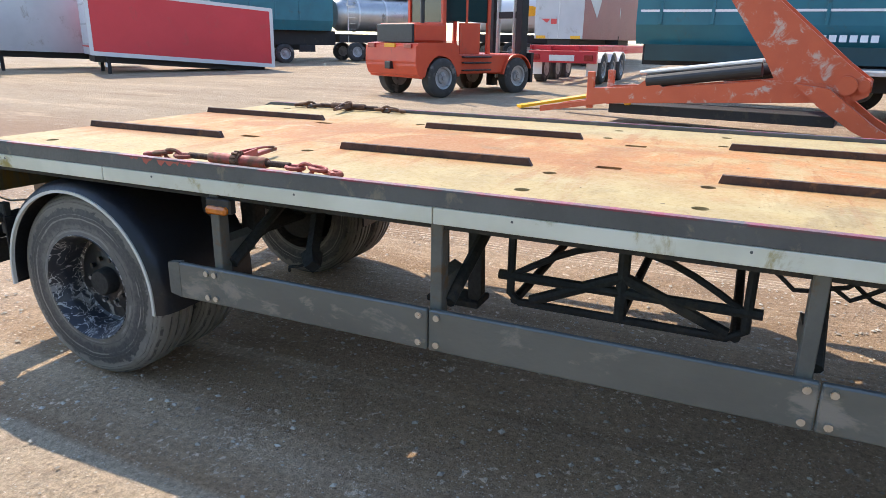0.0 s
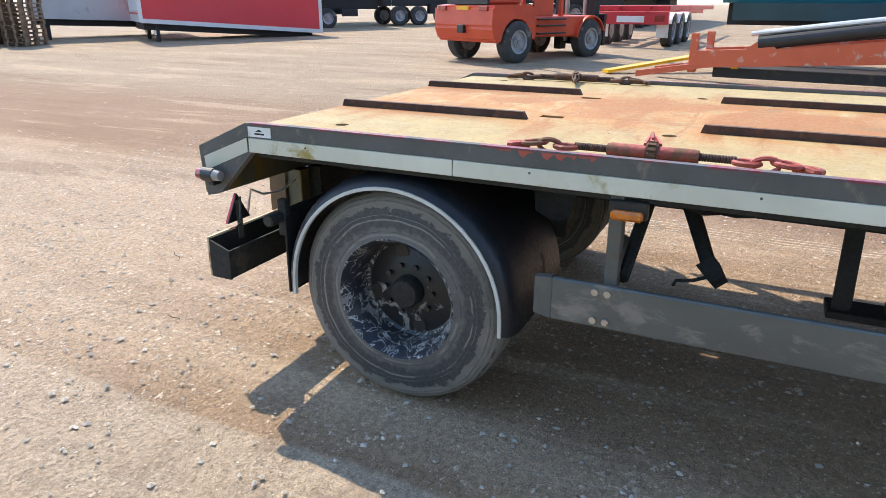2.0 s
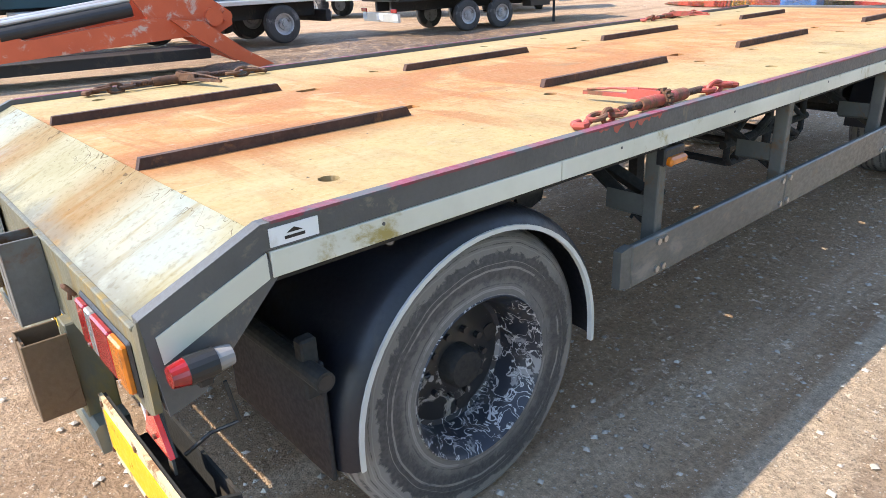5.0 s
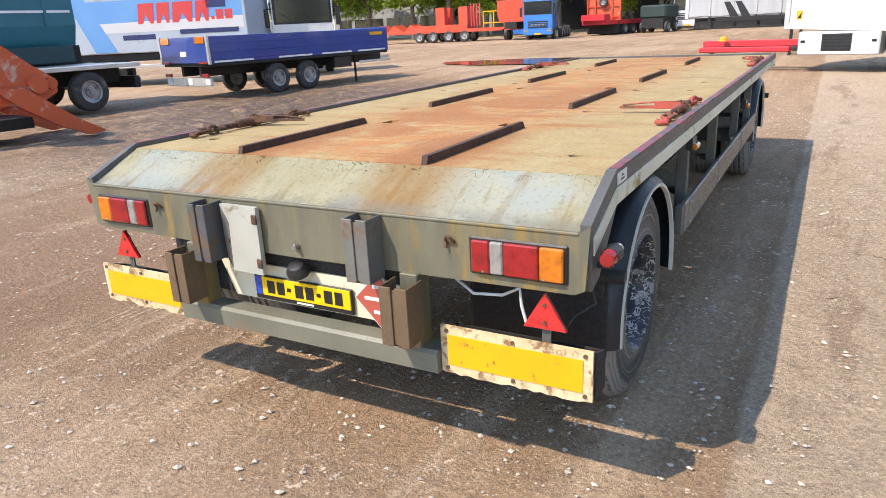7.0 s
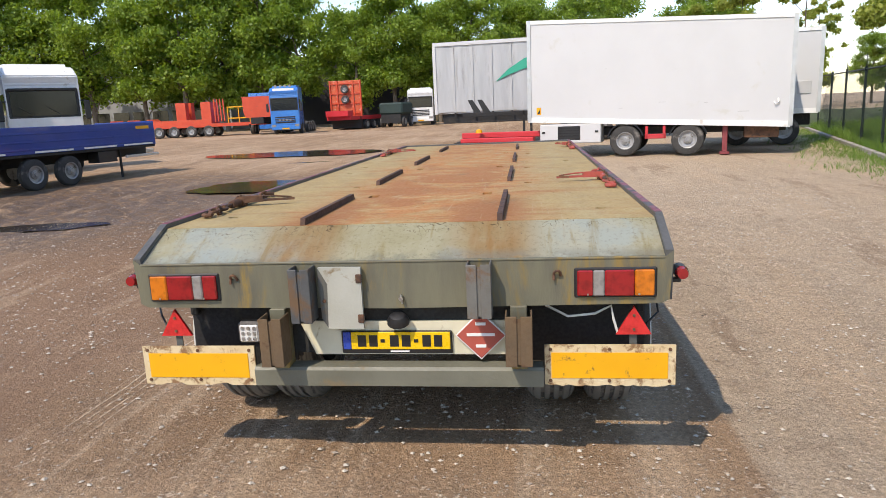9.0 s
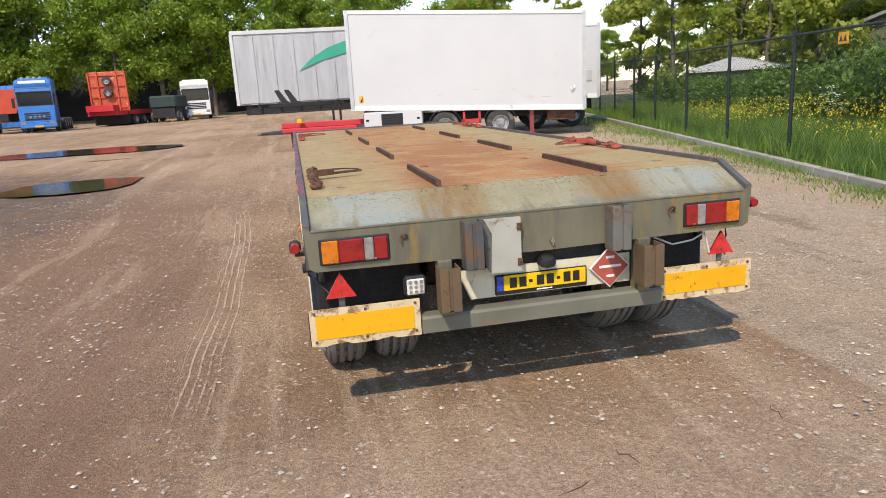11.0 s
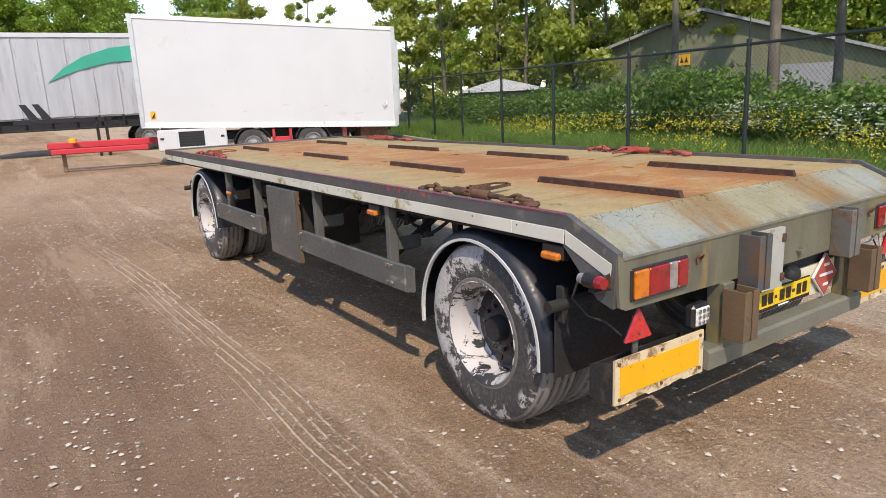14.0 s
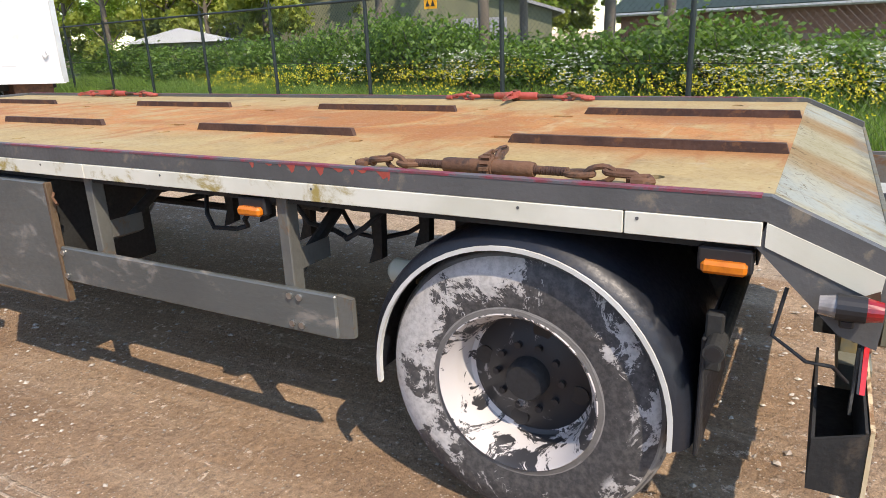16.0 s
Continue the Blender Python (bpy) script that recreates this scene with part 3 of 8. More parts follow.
def shell_arc(bm, yc, zc, r, thick, a0, a1, x0, x1, seg=20, drop0=0.0, drop1=0.0):
    """A mudguard: an arc of sheet about an x axis, from angle a0 to a1, with straight ends."""
    pts = []
    if drop0:
        pts.append((yc + r * math.cos(a0) , zc + r * math.sin(a0) - drop0, math.cos(a0), 0.0))
    for k in range(seg + 1):
        a = a0 + (a1 - a0) * k / seg
        pts.append((yc + r * math.cos(a), zc + r * math.sin(a), math.cos(a), math.sin(a)))
    if drop1:
        pts.append((yc + r * math.cos(a1), zc + r * math.sin(a1) - drop1, math.cos(a1), 0.0))
    out, inn = [], []
    for y, z, cy, cz in pts:
        out.append((y + thick * cy, z + thick * cz))
        inn.append((y, z))
    prism(bm, out + inn[::-1], "x", x0, x1)
    return bm


def gz(x, y):
    """Height of the yard: level under the trailer, rising a little far off."""
    return 0.014 + 0.02 * max(0.0, -x - 5.0) * min(1.0, max(0.0, (12.0 - y) / 14.0)) + 0.006 * max(0.0, y - 5.0)


# ---- the yard ----
PUDDLES = [(-9.5, 26.5, 4.4, 2.0, -0.1), (-6.3, 13.6, 1.45, 1.5, 0.3), (-7.9, 7.8, 1.1, 0.45, 0.2), (-3.6, 27.5, 1.0, 0.3, 0.0), (-7.2, 21.0, 0.9, 0.22, 0.1)]


def in_puddle(x, y, grow=1.0):
    best = 9.0
    for px, py, a, b, r in PUDDLES:
        dx, dy = x - px, y - py
        u, v = dx * math.cos(r) + dy * math.sin(r), -dx * math.sin(r) + dy * math.cos(r)
        best = min(best, math.hypot(u / a, v / b))
    return best


def spaced(lo, hi, step, far_lo, far_hi, grow=1.22):
    mids = list(np.arange(lo, hi + step / 2, step))
    right, s = [], step
    v = mids[-1]
    while v < far_hi:
        s *= grow
        v += s
        right.append(v)
    left, s, v = [], step, lo
    while v > far_lo:
        s *= grow
        v -= s
        left.append(v)
    return left[::-1] + mids + right


def yard():
    xs, ys = spaced(-14.0, 8.0, 0.14, -900, 900), spaced(-5.0, 22.0, 0.14, -900, 1200)
    verts = []
    for y in ys:
        for x in xs:
            z = gz(max(x, -60), min(y, 90))
            q = in_puddle(x, y)
            soft = min(1.0, max(0.0, (q - 0.85) / 0.6))
            nz = noise.noise((x * 0.9, y * 0.9, 0.0)) * 0.012 + noise.noise((x * 3.3, y * 3.3, 4.0)) * 0.008
            muddy = math.exp(-((x + 9.5) / 3.5) ** 2 - ((y - 11.0) / 5.0) ** 2)
            rut = (0.12 * noise.noise((x * 2.2 + 0.6 * y, y * 0.5, 9.0)) + 0.10 * noise.noise((x * 5, y * 4, 2.0))) * muddy
            flat = 1.0 - 0.8 * math.exp(-((x * x) / 3.2 + ((y - 3.5) / 4.0) ** 4))
            z += (nz * flat + rut) * soft - 0.06 * (1 - soft)
            verts.append((x, y, z - 0.006))
    nx = len(xs)
    faces = [(j * nx + i, j * nx + i + 1, (j + 1) * nx + i + 1, (j + 1) * nx + i) for j in range(len(ys) - 1) for i in range(nx - 1)]
    me = bpy.data.meshes.new("ground")
    me.from_pydata(verts, [], faces)
    me.polygons.foreach_set("use_smooth", [True] * len(faces))
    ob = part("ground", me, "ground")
    tagged(ob, "brown trodden dirt yard with pale chips and tyre tracks", "ground", kind="structure")


yard()


# ---- flatbed trailer ----
DECK, LEN, BEND = 1.19, 7.45, 0.275
AXLES = (0.96, 6.03)
trailer = thing("flatbed_trailer", None, "worn grey steel flatbed drawbar trailer with a rust-stained deck", "trailer")


def deck_plate():
    bm = box(BM(), -1.214, 1.214, BEND, LEN, DECK - 0.03, DECK)
    me = bpy.data.meshes.new("deck")
    bm.to_mesh(me)
    bm.free()
    ob = new("deck_raw", me)
    cut = BM()
    for x, y in [(sx * ax, y) for sx in (-1, 1) for ax, y in ((1.0, 0.6), (0.63, 1.93), (1.0, 3.15), (0.62, 3.15), (1.0, 3.78), (0.61, 3.78), (0.63, 5.0), (1.0, 5.6), (0.62, 5.6), (1.0, 6.8))]:
        rod(cut, (x, y, DECK - 0.1), (x, y, DECK + 0.1), 0.03, 14)
    for sx in (-1, 1):
        for y in (1.36, 3.35, 5.25):
            box(cut, sx * 0.37 - 0.03, sx * 0.37 + 0.03, y - 0.055, y + 0.055, DECK - 0.1, DECK + 0.1)
    cme = bpy.data.meshes.new("cut")
    cut.to_mesh(cme)
    cut.free()
    cob = new("cut", cme)
    mod = ob.modifiers.new("holes", "BOOLEAN")
    mod.object, mod.operation, mod.solver = cob, "DIFFERENCE", "EXACT"
    done = bpy.data.meshes.new_from_object(ob.evaluated_get(bpy.context.evaluated_depsgraph_get()))
    done.name = "deck"
    bpy.data.objects.remove(ob)
    bpy.data.objects.remove(cob)
    done.materials.clear()
    part("deck", done, "deck", trailer, "ochre-stained deck plate with lashing holes")


deck_plate()
# sloped tail plate, a little buckled
bm = BM()
rows = []
for k in range(9):
    f = k / 8
    rows.append([bm.verts.new((x, BEND * (1 - f) + 0.004, DECK + (1.062 - DECK) * f + 0.006 * noise.noise((x * 3, f * 2, 1)) * math.sin(math.pi * f)))
                 for x in np.linspace(-1.214, 1.214, 41)])
for a, b in zip(rows, rows[1:]):
    for i in range(40):
        bm.faces.new((a[i], a[i + 1], b[i + 1], b[i]))
bmesh.ops.solidify(bm, geom=bm.faces[:], thickness=0.012)
part("tail_slope", bm, "slope", trailer, "pale blue-grey sloping tail plate with rust runs", smooth=True)

for s in (-1, 1):
    x0, x1 = s * 1.215, s * 1.25
    bm = prism(BM(), [(BEND, 1.149), (BEND, 1.211), (LEN, 1.211), (LEN, 1.149)], "x", x0, x1)
    part("edge_rail", bm, "edge", trailer)
    part("edge_wear", box(BM(), x0 + s * 0.004, x1 + s * 0.0015, BEND + 0.02, LEN - 0.02, 1.2065, 1.2135), "edge_red", trailer, "worn red paint along the rail's top edge")
    bm = prism(BM(), [(0.0, 1.09), (0.02, 0.862), (0.10, 0.885), (0.30, 1.086), (BEND, 1.149), (BEND, 1.211)], "x", x0, x1)
    part("tail_rail", bm, "edge", trailer)
    # reflective strip in lengths
    ys = [0.285, 1.25 if s > 0 else 0.62, 2.9, 4.4, 5.9, LEN]
    for a, b in zip(ys, ys[1:]):
        part("reflective_strip", box(BM(), s * 1.22, s * 1.2535, a + 0.002, b - 0.002, 1.086, 1.147, 0.002), "strip", trailer)
        for y in np.arange(a + 0.3, b, 0.75):
            part("rivet", rod(BM(), (s * 1.253, y, 1.13), (s * 1.255, y, 1.13), 0.005, 6), "edge", trailer)
    part("tail_strip", prism(BM(), [(0.278, 1.147), (0.278, 1.087), (0.03, 0.982), (0.025, 1.045)], "x", s * 1.22, s * 1.2535), "strip", trailer)
    part("lower_web", box(BM(), s * 1.16, s * 1.215, 0.30, LEN, 1.06, 1.155), "frame", trailer)

for s, y0, y1 in ((1, 1.42, 1.76), (-1, 1.30, 1.92)):
    rnd = random.Random(3 + s)
    for k in range(12):
        y = y0 + (y1 - y0) * (k + rnd.random()) / 12
        h, w = 0.008 + 0.024 * rnd.random() ** 1.5, 0.015 + 0.045 * rnd.random()
        bm = prism(BM(), [(y, 1.207), (y + w, 1.207), (y + w * 0.7, 1.207 - h * 0.5), (y + w * 0.45, 1.207 - h), (y + w * 0.15, 1.207 - h * 0.7)], "x", s * 1.2485, s * (1.2506 + 0.0001 * (k % 3)))
        part("paint_scuff", bm, "sign_red", trailer, "bright red paint scraped along the edge")
part("headboard_edge", box(BM(), -1.25, 1.25, LEN, LEN + 0.04, 1.06, 1.211, 0.004), "edge", trailer)
for s in (-1, 1):
    for y0, y1 in ((0.274, 1.28), (2.035, 3.035), (3.81, 4.79), (5.82, 6.68)):
        bm = BM()
        prism(bm, [(y0, DECK), (y0 + 0.012, DECK + 0.034), (y1 - 0.02, DECK + 0.034), (y1, DECK)], "x", s * 0.492 - 0.013, s * 0.492 + 0.013)
        part("guide_bar", bm, "bar", trailer, "dark rusted steel guide bar")

part("tail_underside", prism(BM(), [(BEND + 0.02, DECK - 0.034), (0.014, 1.043), (0.014, 1.033), (BEND + 0.02, DECK - 0.046)], "x", -1.212, 1.212), "frame", trailer)
# rear face
bm = prism(BM(), [(-1.25, 1.088), (-1.235, 0.87), (-1.2, 0.852), (-0.6, 0.845), (0, 0.838), (0.6, 0.845), (1.2, 0.852), (1.235, 0.87), (1.25, 1.088), (1.215, 1.062), (-1.215, 1.062)], "y", -0.004, 0.012)
part("rear_panel", bm, "olive", trailer, "olive-grey rear panel with rust streaks")
part("rear_lip", box(BM(), -1.213, 1.213, -0.008, 0.008, 1.054, 1.0655, 0.003), "olive", trailer)


def tail_light(s):
    cx = s * 1.002
    bez = BM()
    box(bez, cx - 0.178, cx + 0.178, -0.012, 0.0, 0.882, 1.018, 0.012)
    light = part("tail_light", bez, "black", trailer, "rectangular tail light with red, clear and amber lenses")
    cuts = ((0.0, 0.21, "lens_red"), (0.21, 0.36, "lens_clear"), (0.36, 0.745, "lens_red"), (0.745, 1.0, "lens_amber"))
    for a, b, mt in cuts:
        xa, xb = cx + s * (-0.166 + 0.332 * a), cx + s * (-0.166 + 0.332 * b)
        part("lens", box(BM(), min(xa, xb) + 0.001, max(xa, xb) - 0.001, -0.026, -0.008, 0.892, 1.008, 0.005), mt, light)
    for u in (-0.12, 0.1):
        part("screw", rod(BM(), (cx + u, -0.029, 0.90), (cx + u, -0.024, 0.90), 0.005, 6), "chrome", light)
    return light


for s in (-1, 1):
    tail_light(s)
    pts = [(s * 0.75 + 0.015 * math.cos(a), -0.012 - 0.03 * math.sin(a) * 0.5, 0.99 + 0.02 * math.sin(a)) for a in np.linspace(-0.3, math.pi, 9)]
    part("rope_hook", tube(BM(), [(s * 0.75 - 0.015, -0.018, 0.965)][::-1] + pts[::-1], 0.006), "rust", trailer)


def pocket(cx, w, z0, z1, y0, y1, mt):
    """An open-topped folded stake pocket with a slot down its face."""
    bm = BM()
    t = 0.007
    x0, x1 = cx - w / 2, cx + w / 2
    box(bm, x0, x0 + t, y0 + 0.002, y1, z0, z1, 0.002)
    box(bm, x1 - t, x1, y0 + 0.002, y1, z0, z1, 0.002)
    box(bm, x0, cx - 0.008, y0, y0 + t, z0, z1, 0.002)
    box(bm, cx + 0.008, x1, y0, y0 + t, z0, z1, 0.002)
    box(bm, x0 + t, x1 - t, y0 + t, y0 + t * 2, z0, z1 - 0.012)
    box(bm, x0 + t, x1 - t, y0 + t, y1, z0, z0 + t)
    part("stake_pocket", bm, mt, trailer, "open rusty stake pocket")


pocket(-0.404, 0.098, 0.797, 1.05, -0.105, -0.004, "pocket_grey")
pocket(0.408, 0.108, 0.815, 1.06, -0.105, -0.004, "pocket")
pocket(-0.546, 0.108, 0.60, 0.83, -0.14, -0.03, "pocket_rust")
pocket(0.578, 0.118, 0.605, 0.835, -0.14, -0.03, "pocket_rust")
part("pocket_bracket", box(BM(), -0.585, -0.51, -0.03, 0.06, 0.55, 0.846, 0.004), "olive", trailer)
part("pocket_bracket", box(BM(), 0.54, 0.615, -0.03, 0.06, 0.55, 0.85, 0.004), "olive", trailer)
flap = part("hatch", prism(BM(), [(-0.302, 0.752), (-0.134, 0.748), (-0.134, 1.04), (-0.334, 1.042), (-0.292, 0.965)], "y", -0.036, -0.014), "flap", trailer, "pale grey hatch plate standing open")
# turned-away side drawn flat; the darker grey paints in its shade
part("hatch_side", prism(BM(), [(-0.336, 1.038), (-0.330, 0.80), (-0.302, 0.752), (-0.298, 0.752), (-0.288, 0.965)], "y", -0.033, -0.004), "post", flap)
for z in (0.80, 0.99):
    part("hinge", box(BM(), -0.157, -0.129, -0.044, -0.034, z - 0.02, z + 0.02, 0.003), "rust", flap)
part("hatch_screw", rod(BM(), (-0.312, -0.038, 0.885), (-0.312, -0.03, 0.885), 0.009, 8), "rust", flap)
part("latch", rod(BM(), (0.045, -0.03, 0.89), (0.045, -0.004, 0.89), 0.011, 8), "chrome", trailer)
part("latch_pin", rod(BM(), (0.05, -0.02, 0.865), (0.045, -0.02, 0.91), 0.006, 6), "chrome", trailer)

# number plate panel, bumper and signs
part("plate_panel", prism(BM(), [(-0.47, 0.76), (-0.40, 0.595), (0.53, 0.595), (0.53, 0.76)], "y", 0.05, 0.062), "cream", trailer, "cream plate panel with grime")
part("plate_beam", box(BM(), -0.55, 0.55, 0.064, 0.14, 0.60, 0.86), "frame", trailer)
plate = part("number_plate", box(BM(), -0.265, 0.265, 0.034, 0.046, 0.604, 0.716, 0.004), "ink", trailer, "yellow number plate with dark bars in a black holder")
part("plate_face", box(BM(), -0.218, 0.256, 0.029, 0.036, 0.626, 0.711, 0.002), "plate", plate)
part("plate_band", box(BM(), -0.257, -0.220, 0.029, 0.036, 0.626, 0.711, 0.002), "blue_band", plate)
for xa, xb in ((-0.185, -0.145), (-0.13, -0.09), (-0.075, -0.055), (-0.03, 0.012), (0.027, 0.068), (0.085, 0.105), (0.125, 0.165), (0.18, 0.218)):
    h = 0.008 if xb - xa < 0.025 else 0.028
    part("plate_bar", box(BM(), xa, xb, 0.0265, 0.03, 0.669 - h, 0.669 + h), "ink", plate)
part("plate_bar", box(BM(), -0.03, 0.06, 0.031, 0.035, 0.612, 0.619), "white_paint", plate)
cxd, czd, rd = 0.40, 0.695, 0.118
sign = part("diamond_sign", prism(BM(), [(cxd, czd - rd), (cxd + rd, czd), (cxd, czd + rd), (cxd - rd, czd)], "y", 0.028, 0.04), "white_paint", trailer, "brick-red diamond sign with a white border and bars")
rr = rd - 0.008
part("sign_face", prism(BM(), [(cxd, czd - rr), (cxd + rr, czd), (cxd, czd + rr), (cxd - rr, czd)], "y", 0.0245, 0.03), "sign_red", sign)
for z, w in ((0.752, 0.024), (0.70, 0.065), (0.645, 0.024)):
    part("sign_bar", box(BM(), cxd - w, cxd + w, 0.0215, 0.026, z - 0.007, z + 0.007), "white_paint", sign)
bm = lathe(BM(), [(0.0, 0.0), (0.0, 0.048), (0.02, 0.046), (0.045, 0.032), (0.055, 0.0)], "z", 20, (0, 0, 0), False)
bmesh.ops.transform(bm, matrix=pose(0.02, 0.01, 0.765, 25, 0, 0) @ Matrix.Diagonal((1.1, 0.95, 0.95, 1)), verts=bm.verts)
part("plate_lamp", bm, "black", trailer, "round black plate lamp", smooth=True)
part("bumper", prism(BM(), [(-0.03, 0.466), (-0.035, 0.545), (-0.022, 0.558), (0.06, 0.558), (0.06, 0.466)], "x", -0.685, 0.685), "bumper", trailer, "grey-green steel underrun bumper")


def ragged_board(x0, x1, z0, z1, seed):
    """A marker board whose bottom edge has rotted away in places."""
    rnd = random.Random(seed)
    pts = [(x0, z1), (x1, z1)]
    n = 22
    for k in range(n + 1):
        x = x1 + (x0 - x1) * k / n
        pts.append((x, z0 + (rnd.random() ** 3) * 0.016 - 0.006))
    return prism(BM(), pts, "y", -0.006, 0.004)


for s, x0, x1, z0, z1 in ((-1, -1.262, -0.69, 0.462, 0.655), (1, 0.69, 1.268, 0.468, 0.66)):
    board = part("marker_board", ragged_board(x0, x1, z0, z1, 5 + s), "board", trailer, "yellow marker board with a peeling cream border")
    part("board_face", box(BM(), x0 + 0.03, x1 - 0.034, -0.009, -0.004, z0 + 0.034, z1 - 0.036), "yellow", board)
    for u in (0.02, 0.5, 0.98):
        for z in (z0 + 0.022, z1 - 0.02):
            xx = x0 + 0.015 + (x1 - x0 - 0.03) * u
            part("rivet", rod(BM(), (xx, -0.011, z), (xx, -0.004, z), 0.008, 8), "rust", board)
    ch, lip, back = BM(), BM(), BM()
    box(ch, x0, x1, 0.006, 0.014, z0 + 0.005, z1 - 0.005)
    box(lip, x0, x1, 0.014, 0.125, z0 + 0.005, z0 + 0.013)
    box(back, x0, x1, 0.118, 0.126, z0 + 0.013, z1 - 0.05)
    xe = x1 if s > 0 else x0
    end = prism(BM(), [(0.012, z0), (0.125, z0), (0.125, z1 - 0.05), (0.012, z1 - 0.01)], "x", xe - 0.005, xe + 0.005)
    chan = part("board_channel", ch, "frame", trailer)
    for nm, piece in (("channel_lip", lip), ("channel_back", back), ("channel_end", end)):
        part(nm, piece, "frame", chan)
    tx, tz = s * 1.088, 0.70
    tri = part("triangle_reflector", prism(BM(), [(tx - 0.078, tz), (tx + 0.078, tz), (tx, tz + 0.132)], "y", 0.02, 0.032), "reflex", trailer, "red triangular reflector on a bracket")
    part("reflector_back", prism(BM(), [(tx - 0.0775, tz + 0.0005), (tx + 0.0775, tz + 0.0005), (tx, tz + 0.1315)], "y", 0.033, 0.038), "black", tri)
    part("reflector_bracket", box(BM(), tx - 0.016, tx + 0.016, 0.038, 0.045, z1 - 0.05, tz + 0.10), "post", trailer)
    for z in (tz + 0.025, tz + 0.09):
        part("bolt", rod(BM(), (tx, 0.014, z), (tx, 0.022, z), 0.007, 8), "rust", tri)
    # round outline lamp on a rubber arm
    lamp = part("outline_lamp", rod(BM(), (s * 1.295, 0.055, 0.975), (s * 1.295, 0.115, 0.975), 0.031, 18), "black", trailer, "round outline lamp, red to the rear and clear to the front")
    part("lamp_lens", rod(BM(), (s * 1.295, 0.022, 0.975), (s * 1.295, 0.055, 0.975), 0.023, 18, 0.029), "lens_red", lamp)
    part("lamp_lens", rod(BM(), (s * 1.295, 0.115, 0.975), (s * 1.295, 0.15, 0.975), 0.027, 18, 0.022), "lens_clear", lamp)
    part("lamp_arm", box(BM(), min(s * 1.16, s * 1.30), max(s * 1.16, s * 1.30), 0.075, 0.105, 0.925, 0.945, 0.004), "black", lamp)

lamp = part("work_lamp", box(BM(), -0.765, -0.645, -0.005, 0.05, 0.665, 0.775, 0.015), "black", trailer, "square LED work lamp")
part("work_lamp_lens", box(BM(), -0.752, -0.658, -0.012, 0.0, 0.678, 0.762, 0.008), "lens_white", lamp)
for i in range(3):
    for j in range(3):
        part("led", rod(BM(), (-0.733 + 0.028 * i, -0.016, 0.695 + 0.026 * j), (-0.733 + 0.028 * i, -0.011, 0.695 + 0.026 * j), 0.009, 10), "chrome", lamp)
part("cable", tube(BM(), [(0.70, 0.09, 0.82), (0.80, 0.06, 0.775), (0.92, 0.05, 0.79), (0.99, 0.04, 0.83), (1.0, 0.03, 0.77), (1.02, 0.03, 0.70)], 0.006), "white_trim", trailer, "thin white cable")
part("cable", tube(BM(), [(1.20, 0.16, 0.86), (1.22, 0.17, 0.76), (1.16, 0.12, 0.72), (1.14, 0.06, 0.68)], 0.005), "black", trailer)
part("cable", tube(BM(), [(-1.22, 0.22, 0.98), (-1.25, 0.24, 0.86), (-1.24, 0.16, 0.80), (-1.2, 0.10, 0.78), (-1.15, 0.06, 0.72)], 0.005), "black", trailer)
# maker's plate
part("rust_patch", prism(BM(), [(0.02, 0.95), (0.06, 0.94), (0.075, 0.985), (0.03, 1.01)], "x", -1.2555, -1.252), "pocket_rust", trailer, "ochre rust patch on the corner")
mp = part("maker_plate", box(BM(), 1.2495, 1.2525, 0.29, 0.41, 1.155, 1.197), "white_paint", trailer, "small white maker's plate with dark bars")
part("plate_bar", box(BM(), 1.2515, 1.2535, 0.325, 0.375, 1.165, 1.172), "ink", mp)
part("plate_bar", prism(BM(), [(0.33, 1.178), (0.35, 1.188), (0.37, 1.178)], "x", 1.2515, 1.2535), "ink", mp)


